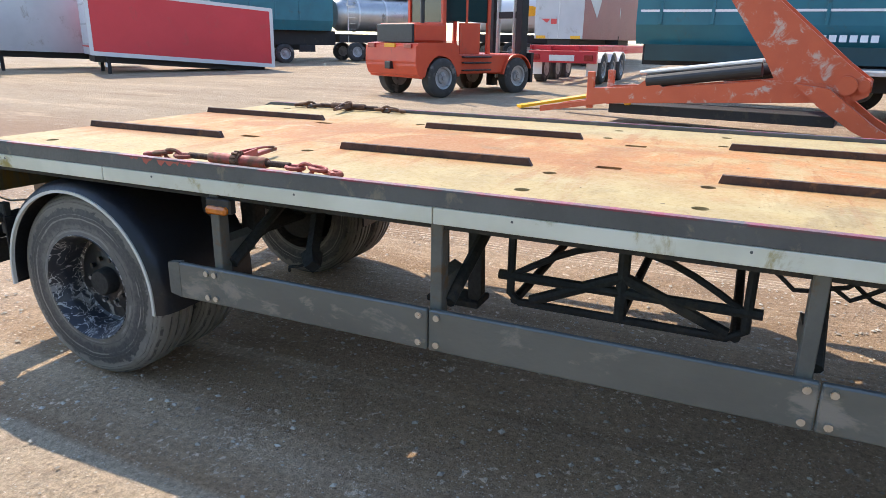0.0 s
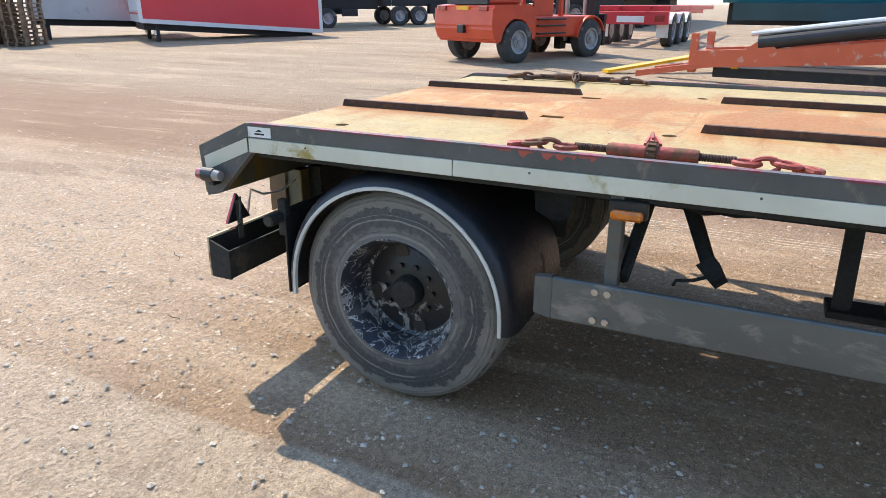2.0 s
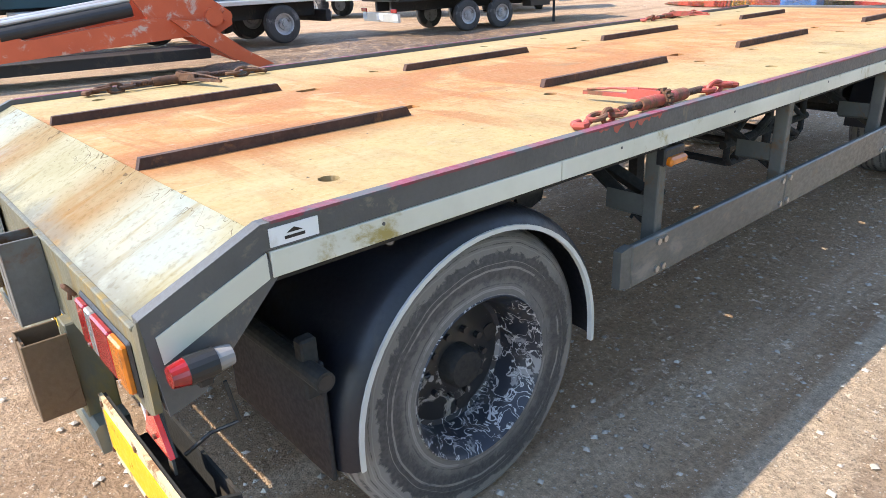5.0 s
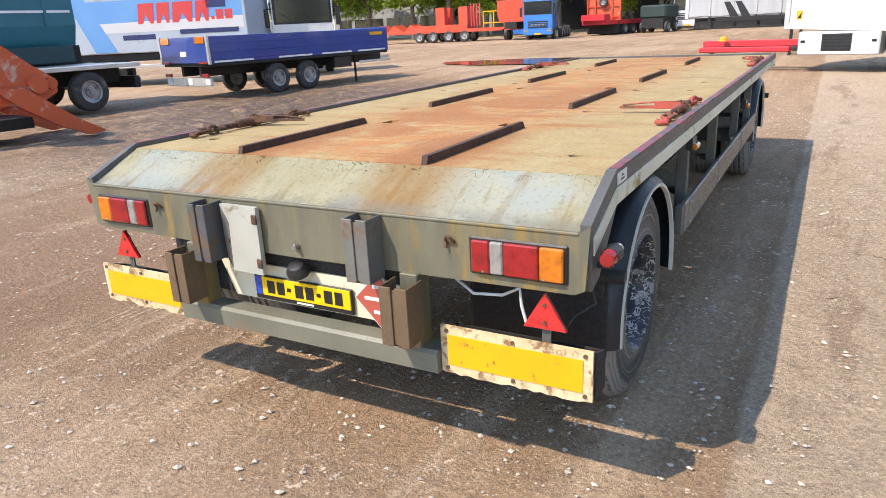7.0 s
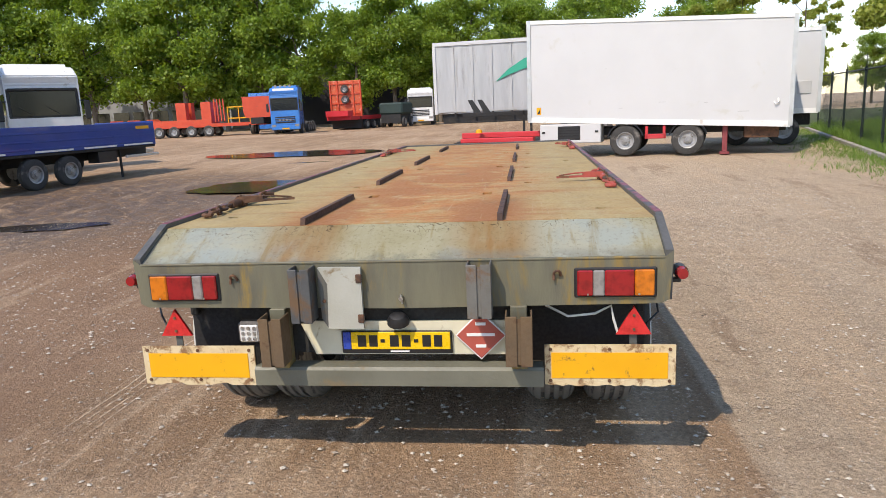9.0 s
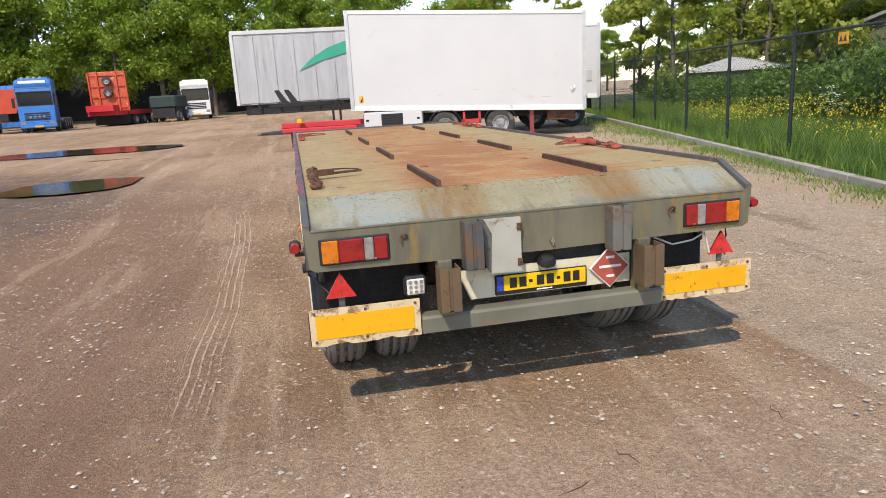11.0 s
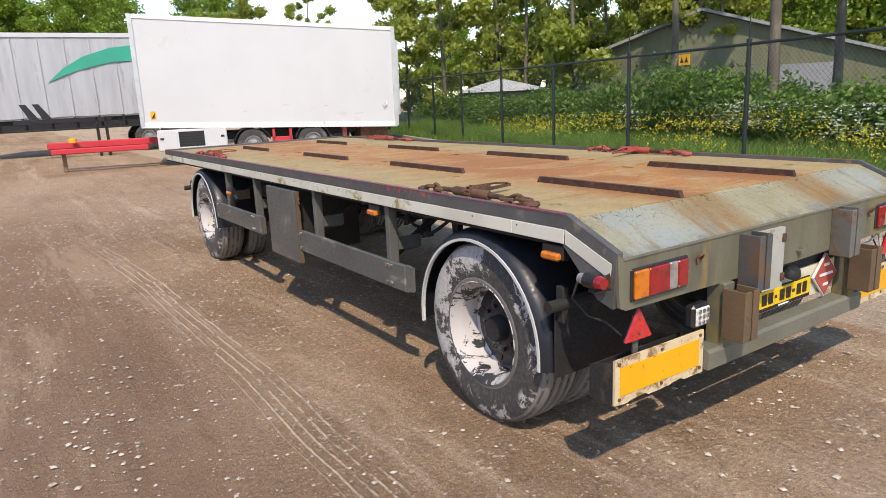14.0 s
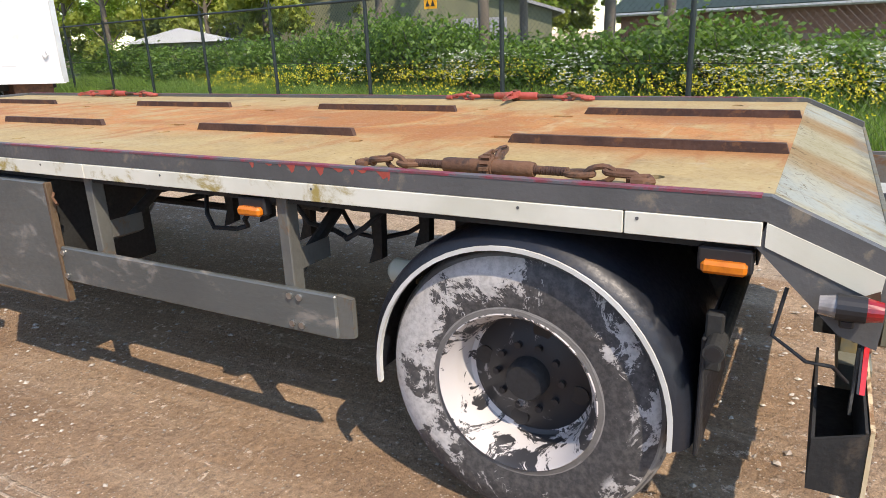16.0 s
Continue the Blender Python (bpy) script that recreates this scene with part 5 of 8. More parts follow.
M["orange_red"] = surf("orange_red_machine_paint", (0.60, 0.075, 0.03), (0.54, 0.06, 0.025), 0.42, 0.0, 2.0, (0.30, 0.10, 0.06), 0.12, 2.5)
M["red"] = surf("red_panel_paint", (0.58, 0.035, 0.045), (0.54, 0.03, 0.04), 0.45, 0.0, 1.0, (0.5, 0.06, 0.06), 0.2, 1.5)
M["red_dark"] = surf("maroon_panel_paint", (0.24, 0.045, 0.05), (0.21, 0.04, 0.045), 0.5, 0.0, 1.0)
M["teal"] = surf("teal_body_paint", (0.015, 0.15, 0.19), (0.012, 0.125, 0.165), 0.4, 0.0, 1.5, (0.05, 0.12, 0.13), 0.15, 2.0)
M["teal_dark"] = surf("dark_green_body_paint", (0.012, 0.05, 0.055), (0.01, 0.04, 0.045), 0.45, 0.0, 1.5)
M["blue"] = surf("deep_blue_paint", (0.01, 0.05, 0.28), (0.008, 0.042, 0.24), 0.35, 0.0, 1.5, coat=0.3)
M["truck_blue"] = surf("sky_blue_cab_paint", (0.03, 0.20, 0.58), (0.03, 0.17, 0.50), 0.3, 0.0, 1.5, coat=0.5)
M["box_white"] = surf("white_grp_panel", (0.585, 0.585, 0.59), (0.56, 0.56, 0.565), 0.38, 0.0, 0.8, (0.54, 0.53, 0.50), 0.06, 1.2, bump=0.02)
M["box_grey"] = surf("light_grey_panel", (0.50, 0.50, 0.50), (0.44, 0.44, 0.44), 0.5, 0.0, 1.0, (0.36, 0.34, 0.31), 0.2, 1.5)
M["pale_blue"] = surf("pale_blue_grey_panel", (0.40, 0.46, 0.52), (0.36, 0.42, 0.48), 0.5, 0.0, 1.0, (0.32, 0.34, 0.36), 0.2, 1.5)
M["curtain"] = surf("grey_pvc_curtain", (0.46, 0.47, 0.48), (0.40, 0.41, 0.42), 0.5, 0.0, 1.4, (0.34, 0.34, 0.34), 0.25, 1.2, stretch=(3, 3, 0.4))
M["green_swoosh"] = surf("green_swoosh_print", (0.02, 0.36, 0.24), (0.02, 0.32, 0.21), 0.5, 0.0, 1.0, bump=0.0)
M["sky_print"] = surf("light_blue_print", (0.13, 0.32, 0.60), (0.10, 0.28, 0.58), 0.5, 0.0, 0.6, bump=0.0)
M["red_print"] = surf("red_letter_print", (0.62, 0.06, 0.05), (0.58, 0.05, 0.05), 0.5, 0.0, 1.0, bump=0.0)
M["blue_print"] = surf("dark_blue_print", (0.02, 0.03, 0.12), (0.02, 0.03, 0.10), 0.5, 0.0, 1.0, bump=0.0)
M["pink_print"] = surf("pink_print", (0.62, 0.38, 0.45), (0.58, 0.34, 0.42), 0.5, 0.0, 1.0, bump=0.0)
M["steel"] = surf("brushed_tank_steel", (0.48, 0.48, 0.48), (0.40, 0.40, 0.40), 0.35, 0.7, 1.5, (0.3, 0.28, 0.25), 0.2, 2.0)
M["alu"] = surf("aluminium", (0.62, 0.62, 0.61), (0.54, 0.54, 0.53), 0.4, 0.6, 3.0)
M["black_paint"] = surf("black_chassis_paint", (0.014, 0.014, 0.015), (0.010, 0.010, 0.011), 0.65, 0.0, 3.0, (0.05, 0.042, 0.034), 0.2, 3.0)
M["wood"] = surf("weathered_pallet_wood", (0.22, 0.14, 0.085), (0.16, 0.10, 0.065), 0.85, 0.0, 3.0, (0.12, 0.085, 0.06), 0.4, 4.0, stretch=(0.4, 3, 3), vary=0.2)
M["far_tyre"] = surf("grey_dusty_tyre", (0.055, 0.053, 0.05), (0.035, 0.034, 0.033), 0.85, 0.0, 3.0, (0.17, 0.155, 0.14), 0.3, 2.5)
M["far_rim"] = surf("steel_wheel_paint", (0.40, 0.40, 0.40), (0.28, 0.28, 0.28), 0.5, 0.4, 4.0, (0.14, 0.12, 0.10), 0.3, 6.0)
M["mesh_green"] = surf("dark_green_fence_coating", (0.012, 0.022, 0.02), (0.010, 0.018, 0.017), 0.5, 0.0, 3.0, bump=0.0)
M["kerb"] = surf("grey_kerb_concrete", (0.36, 0.34, 0.30), (0.29, 0.27, 0.24), 0.9, 0.0, 3.0, (0.18, 0.17, 0.12), 0.3, 4.0, vary=0.08)
M["barn_wall"] = surf("olive_sheet_wall", (0.17, 0.17, 0.10), (0.14, 0.145, 0.085), 0.6, 0.0, 0.6, stretch=(6, 6, 0.3))
M["barn_roof"] = surf("grey_sheet_roof", (0.30, 0.30, 0.31), (0.25, 0.25, 0.26), 0.6, 0.0, 0.8)
M["brick"] = surf("red_brick_wall", (0.30, 0.15, 0.10), (0.24, 0.12, 0.085), 0.85, 0.0, 6.0)
M["roof_green"] = surf("dark_green_roof_sheet", (0.022, 0.045, 0.04), (0.018, 0.036, 0.033), 0.7, 0.0, 1.0)
M["hall_dark"] = surf("dark_hall_cladding", (0.022, 0.022, 0.028), (0.016, 0.016, 0.020), 0.6, 0.0, 0.3)
M["hall_light"] = surf("pale_hall_cladding", (0.36, 0.38, 0.40), (0.30, 0.32, 0.34), 0.6, 0.0, 0.3)
M["water"] = surf("muddy_puddle_water", (0.06, 0.048, 0.036), (0.05, 0.04, 0.03), 0.03, 0.0, 1.0, bump=0.0)
M["stone"] = surf("pale_stone_chips", (0.62, 0.55, 0.46), (0.30, 0.25, 0.20), 0.9, 0.0, 2.5, bump=0.2)
M["twig"] = surf("dark_twig_bark", (0.06, 0.045, 0.035), (0.04, 0.03, 0.025), 0.9, 0.0, 9.0)


# ---- shared pieces for vehicles ----
WHEELS = {}


def wheel_meshes(r, w):
    key = (r, w)
    if key not in WHEELS:
        bm = lathe(BM(), [(-w / 2, r * 0.56), (-w / 2 - 0.01, r * 0.75), (-w / 2 + 0.015, r * 0.94), (-w / 2 + 0.05, r), (w / 2 - 0.05, r), (w / 2 - 0.015, r * 0.94), (w / 2 + 0.01, r * 0.75), (w / 2, r * 0.56)], "x", 32)
        t = bpy.data.meshes.new("tyre")
        bmesh.ops.recalc_face_normals(bm, faces=bm.faces)
        bm.to_mesh(t)
        bm.free()
        bm = lathe(BM(), [(-w / 2, 0.0), (-w / 2, r * 0.56), (w / 2 + 0.004, r * 0.57), (w / 2 - 0.01, r * 0.5), (w / 2 - 0.06, r * 0.46), (w / 2 - 0.07, r * 0.3), (w / 2 - 0.03, r * 0.27), (w / 2 - 0.02, r * 0.12), (w / 2 + 0.02, r * 0.11), (w / 2 + 0.02, 0.0)], "x", 28, (0, 0, 0), False)
        for k in range(8):
            a = 2 * math.pi * k / 8
            rod(bm, (w / 2 - 0.04, 0.2 * r * math.cos(a), 0.2 * r * math.sin(a)), (w / 2, 0.2 * r * math.cos(a), 0.2 * r * math.sin(a)), 0.016, 6)
        q = bpy.data.meshes.new("rim")
        bmesh.ops.recalc_face_normals(bm, faces=bm.faces)
        bm.to_mesh(q)
        bm.free()
        for me, mt in ((t, "far_tyre"), (q, "far_rim")):
            me.materials.append(M[mt])
            me.polygons.foreach_set("use_smooth", [True] * len(me.polygons))
            me.set_sharp_from_angle(angle=radians(35))
        WHEELS[key] = (t, q)
    return WHEELS[key]


def add_wheels(e, ys, half, r=0.5, w=0.3, z=None):
    """A pair of wheels at each y: rims face outwards."""
    t, q = wheel_meshes(r, w)
    for y in ys:
        for s in (-1, 1):
            wh = thing_part("wheel", e)
            wh.location = (s * (half - w / 2), y, r if z is None else z)
            if s < 0:
                wh.rotation_euler = (0, 0, math.pi)
            part("tyre", t, None, wh)
            part("rim", q, None, wh)


def P(e, name, mt, *b, bev=0.01, label=""):
    return part(name, box(BM(), *b, bev), mt, e, label)


def at(x, y, heading, dz=0.0):
    """Pose on the yard; heading is the (x, y) that the thing's own +y points along."""
    yaw = math.degrees(math.atan2(-heading[0], heading[1]))
    return pose(x, y, gz(x, y) + dz, 0, 0, yaw)


# ---- blue drop-side trailer ----
def drop_side():
    h = Vector((0.17, 0.985))
    right = Vector((h.y, -h.x))
    o = Vector((-12.5, 14.5)) - right * 1.2
    e = thing("drop_side_trailer", at(o.x, o.y, h), "dark blue two-axle drop-side trailer parked on muddy ground", "trailer")
    for s in (-1, 1):
        side = P(e, "side_board", "blue", s * 1.2 - 0.02, s * 1.2 + 0.02, -2.82, 4.25, 0.98, 1.70, label="blue ribbed side board")
        for z in (1.10, 1.30, 1.52):
            P(side, "rib", "blue", s * 1.222 - 0.008, s * 1.222 + 0.008, -2.78, 4.2, z - 0.025, z + 0.025, bev=0.006)
        for a in (-2.7, -0.5, 1.2, 2.8):
            P(side, "reflective_strip", "white_paint", s * 1.226 - 0.004, s * 1.226 + 0.004, a, a + 1.3, 1.0, 1.05, bev=0)
    P(e, "tail_board", "blue", -1.2, 1.2, -2.86, -2.82, 1.0, 1.70)
    P(e, "head_board", "blue", -1.2, 1.2, 4.25, 4.29, 0.98, 1.74)
    for s in (-1, 1):
        P(e, "hazard_flap", "lens_amber", s * 0.88 - 0.22, s * 0.88 + 0.22, -2.88, -2.86, 1.52, 1.70, bev=0.004)
        P(e, "corner_post", "alu", s * 1.2 - 0.04, s * 1.2 + 0.04, -2.88, -2.80, 0.96, 1.74)
        P(e, "tail_lamp", "lens_red", s * 0.95 - 0.2, s * 0.95 + 0.2, -2.90, -2.86, 0.98, 1.04, bev=0.004)
    P(e, "logo_patch", "yellow", 1.224, 1.232, 3.4, 4.0, 1.50, 1.60, bev=0)
    P(e, "tail_patch", "white_paint", -0.15, 0.15, -2.875, -2.86, 1.18, 1.32, bev=0)
    P(e, "floor", "black_paint", -1.2, 1.2, -2.8, 4.25, 0.90, 0.98)
    for s in (-1, 1):
        P(e, "chassis_beam", "black_paint", s * 0.45 - 0.06, s * 0.45 + 0.06, -2.7, 4.6, 0.62, 0.90)
        P(e, "bumper_panel", "white_paint", s * 0.98 - 0.12, s * 0.98 + 0.12, -2.84, -2.82, 0.42, 0.60, bev=0.004)
        P(e, "bumper_lamp", "lens_red", s * 0.95 - 0.15, s * 0.95 + 0.15, -2.88, -2.83, 0.62, 0.72, bev=0.004)
    P(e, "bumper", "alu", -1.1, 1.1, -2.82, -2.74, 0.36, 0.60)
    P(e, "bumper_badge", "white_paint", -0.2, 0.2, -2.835, -2.82, 0.40, 0.56, bev=0)
    add_wheels(e, (-0.55, 0.65), 1.2, 0.43, 0.24)
    P(e, "tool_box", "black", 0.75, 1.18, 1.75, 2.5, 0.55, 0.88)
    P(e, "prop_leg", "black_paint", 1.0, 1.06, 2.75, 2.82, 0.02, 0.9)
    part("drawbar", prism(BM(), [(-0.5, 3.8), (0.5, 3.8), (0.07, 5.5), (-0.07, 5.5)], "z", 0.66, 0.78), "alu", e)
    P(e, "side_rail", "alu", 1.12, 1.18, 2.9, 4.4, 0.62, 0.70)


drop_side()


# ---- lettered box semi-trailer and white cab behind the blue trailer ----
def letters(e, text, mt, size, m, name="lettering", depth=0.003):
    cu = bpy.data.curves.new(name, "FONT")
    cu.body, cu.size, cu.extrude = text, size, depth
    ob = new("tmp", cu)
    me = bpy.data.meshes.new_from_object(ob.evaluated_get(bpy.context.evaluated_depsgraph_get()))
    bpy.data.objects.remove(ob)
    me.transform(m)
    me.materials.clear()
    return part(name, me, mt, e)


def lettered_trailer():
    a, b = Vector((-25.75, 14.1)), Vector((-17.25, 17.7))
    d = (b - a).normalized()
    L = (b - a).length
    # own +y runs along the side towards b; the shown side is own +x
    right = Vector((d.y, -d.x))
    o = a - right * 1.25
    e = thing("box_semi_trailer", at(o.x, o.y, d), "grey box semi-trailer with a blue printed side", "trailer")
    P(e, "box_body", "pale_blue", -1.25, 1.25, 0, L, 1.25, 4.15, bev=0.03)
    P(e, "top_rail", "alu", 1.24, 1.262, 0, L, 4.08, 4.16)
    part("blue_print", prism(BM(), [(2.9, 2.2), (L - 0.12, 2.2), (L - 0.12, 3.15), (2.9, 3.15)], "x", 1.248, 1.254), "sky_print", e)
    part("pale_print", prism(BM(), [(2.9, 2.0), (L - 0.12, 2.0), (L - 0.12, 2.42), (2.9, 2.34)], "x", 1.25, 1.2565), "box_white", e)
    part("blue_wedge", prism(BM(), [(1.9, 4.0), (2.6, 4.0), (4.0, 1.3), (3.1, 1.3)], "x", 1.25, 1.258), "sky_print", e)
    # brand letters stand as plain shapes in their colour
    y = 5.0
    for w in (0.62, 0.5, 0.78, 0.52):
        part("logo_shape", prism(BM(), [(y, 2.28), (y + w * 0.32, 2.28), (y + w * 0.55, 2.62), (y + w * 0.8, 2.28), (y + w, 2.28), (y + w + 0.1, 3.0), (y + 0.1, 3.0)], "x", 1.256, 1.262), "red_print", e)
        y += w + 0.12
    for w in (0.12, 0.28, 0.28):
        part("logo_shape", prism(BM(), [(y, 2.32), (y + w, 2.32), (y + w, 2.32 + (0.12 if w < 0.2 else 0.34)), (y, 2.32 + (0.12 if w < 0.2 else 0.34))], "x", 1.256, 1.262), "red_print", e)
        y += w + 0.07
    part("logo_shape", prism(BM(), [(7.75, 2.74), (8.5, 2.74), (8.5, 3.0), (7.75, 3.0)], "x", 1.256, 1.262), "blue_print", e)
    turn = Matrix.Translation((1.252, 0, 0)) @ Matrix.Rotation(radians(90), 4, "Z") @ Matrix.Rotation(radians(90), 4, "X")
    y = 0.12
    for word in "auto - motor - bromfiets - vrachtauto - BE en CE - basiskwalificatie CCV-b".split():
        ob = letters(e, word, "blue_print", 0.26, Matrix.Translation((0, y, 3.72)) @ turn, "word")
        y = max(v.co.y for v in ob.data.vertices) + 0.085
    part("text_bar", prism(BM(), [(4.3, 1.72), (5.6, 1.72), (5.6, 1.9), (4.3, 1.9)], "x", 1.252, 1.258), "blue_print", e)
    part("text_bar", prism(BM(), [(6.6, 1.86), (8.9, 1.86), (8.9, 2.02), (6.6, 2.02)], "x", 1.257, 1.264), "blue_print", e)
    part("pink_patch", prism(BM(), [(0.7, 2.5), (1.9, 2.5), (1.9, 3.0), (0.7, 3.0)], "x", 1.25, 1.256), "pink_print", e)
    part("sign_patch", prism(BM(), [(8.55, 2.95), (8.95, 2.95), (8.95, 3.5), (8.55, 3.5)], "x", 1.256, 1.263), "yellow", e)
    part("sign_disc", rod(BM(), (1.26, 8.75, 3.3), (1.268, 8.75, 3.3), 0.15, 20), "ink", e)
    P(e, "chassis", "black_paint", -1.1, 1.1, 0.2, L - 0.3, 0.95, 1.25)
    add_wheels(e, (1.4, 2.7), 1.22, 0.5, 0.36)
    P(e, "side_guard", "alu", 1.15, 1.2, 3.4, 6.4, 0.7, 0.82)


lettered_trailer()


def cab(name, x, y, heading, paint, label, tall=3.75, long=0.0, bars=False):
    """A forward-control lorry cab, own +y forwards, with its chassis behind."""
    e = thing(name, at(x, y, heading), label, "truck")
    top = tall - 0.65
    body = BM()
    prism(body, [(0.0, 0.75), (0.0, top), (0.10, tall - 0.35), (-0.55, tall), (-2.2, tall), (-2.25, 0.75)], "x", -1.22, 1.22)
    bmesh.ops.bevel(body, geom=body.edges[:], offset=0.05, segments=2, affect="EDGES")
    part("cab_body", body, paint, e)
    wz = 2.06 if tall > 3.7 else 1.78
    P(e, "windscreen", "glass", -1.08, 1.08, -0.01, 0.022, wz, wz + 0.9, bev=0.012)
    P(e, "sun_visor", "black", -1.12, 1.12, 0.02, 0.16, wz + 0.92, wz + 1.0)
    P(e, "screen_surround", "black", -1.17, 1.17, -0.02, 0.012, wz - 0.06, wz + 0.98, bev=0.02)
    for x in (-0.55, 0.35):
        part("wiper", rod(BM(), (x, 0.035, wz + 0.02), (x + 0.5, 0.035, wz + 0.34), 0.012, 6), "black", e)
    for s in (-1, 1):
        P(e, "door_panel", paint, s * 1.225 - 0.012, s * 1.225 + 0.012, -1.2, -0.08, 0.95, wz - 0.02, bev=0.006)
        P(e, "door_handle", "black", s * 1.24 - 0.01, s * 1.24 + 0.01, -1.1, -0.95, wz - 0.35, wz - 0.3, bev=0.004)
    part("roof_fairing", prism(BM(), [(-0.35, tall - 0.12), (-0.75, tall + 0.12), (-2.1, tall + 0.16), (-2.15, tall - 0.05)], "x", -1.0, 1.0), paint, e)
    P(e, "grille", "black", -0.85, 0.85, -0.01, 0.03, 0.95, 1.5)
    for z in (1.08, 1.22, 1.36):
        P(e, "grille_slat", paint, -0.85, 0.85, 0.02, 0.045, z - 0.02, z + 0.02, bev=0.004)
    P(e, "bumper", paint, -1.23, 1.23, -0.25, 0.09, 0.38, 0.78, bev=0.05)
    for s in (-1, 1):
        P(e, "headlight", "lens_clear", s * 0.98 - 0.18, s * 0.98 + 0.18, 0.02, 0.10, 0.62, 0.84, bev=0.02)
        P(e, "side_window", "glass", s * 1.222 - 0.01, s * 1.222 + 0.01, -1.05, -0.15, wz + 0.07, wz + 0.82, bev=0.008)
        P(e, "mirror", "black", s * 1.42 - 0.1, s * 1.42 + 0.1, -0.02, 0.1, 1.9, 2.6, bev=0.03)
        P(e, "mirror_arm", "black", min(s * 1.2, s * 1.42), max(s * 1.2, s * 1.42), 0.02, 0.06, 2.58, 2.62)
        P(e, "step", "black", s * 1.15 - 0.08, s * 1.15 + 0.08, -1.0, -0.4, 0.45, 0.8)
    P(e, "plate", "yellow", -0.3, 0.3, 0.09, 0.10, 0.42, 0.54, bev=0)
    if bars:
        P(e, "light_bar", "white_paint", -0.9, 0.9, -0.2, 0.0, tall - 0.35, tall - 0.1)
        for k in range(4):
            part("spot_lamp", rod(BM(), (-0.6 + 0.4 * k, -0.1, tall + 0.08), (-0.6 + 0.4 * k, 0.05, tall + 0.08), 0.11, 14), "lens_clear", e)
        for k in range(4):
            part("spot_lamp", rod(BM(), (-0.45 + 0.3 * k, 0.03, 1.2), (-0.45 + 0.3 * k, 0.12, 1.2), 0.09, 14), "lens_clear", e)
    P(e, "chassis", "black_paint", -0.5, 0.5, -6.5 - long, -0.4, 0.65, 0.95)
    add_wheels(e, [-1.35, -4.6, -5.9] + ([-7.2, -8.5] if long else []), 1.24, 0.5, 0.32)
    return e


cab("tractor_cab", -17.0, 20.6, (0.72, -0.69), "white_paint", "white high-roof lorry cab behind the blue trailer", 3.85)
bt = cab("ballast_tractor", -19.9, 54.0, (0.16, -0.98), "truck_blue", "bright blue heavy lorry with roof lamps and yellow plate", 3.95, 4.0, True)
cab("tipper_lorry", -9.7, 64.0, (0.1, -0.99), "white_paint", "white lorry with a dark grille under the trees", 3.5)


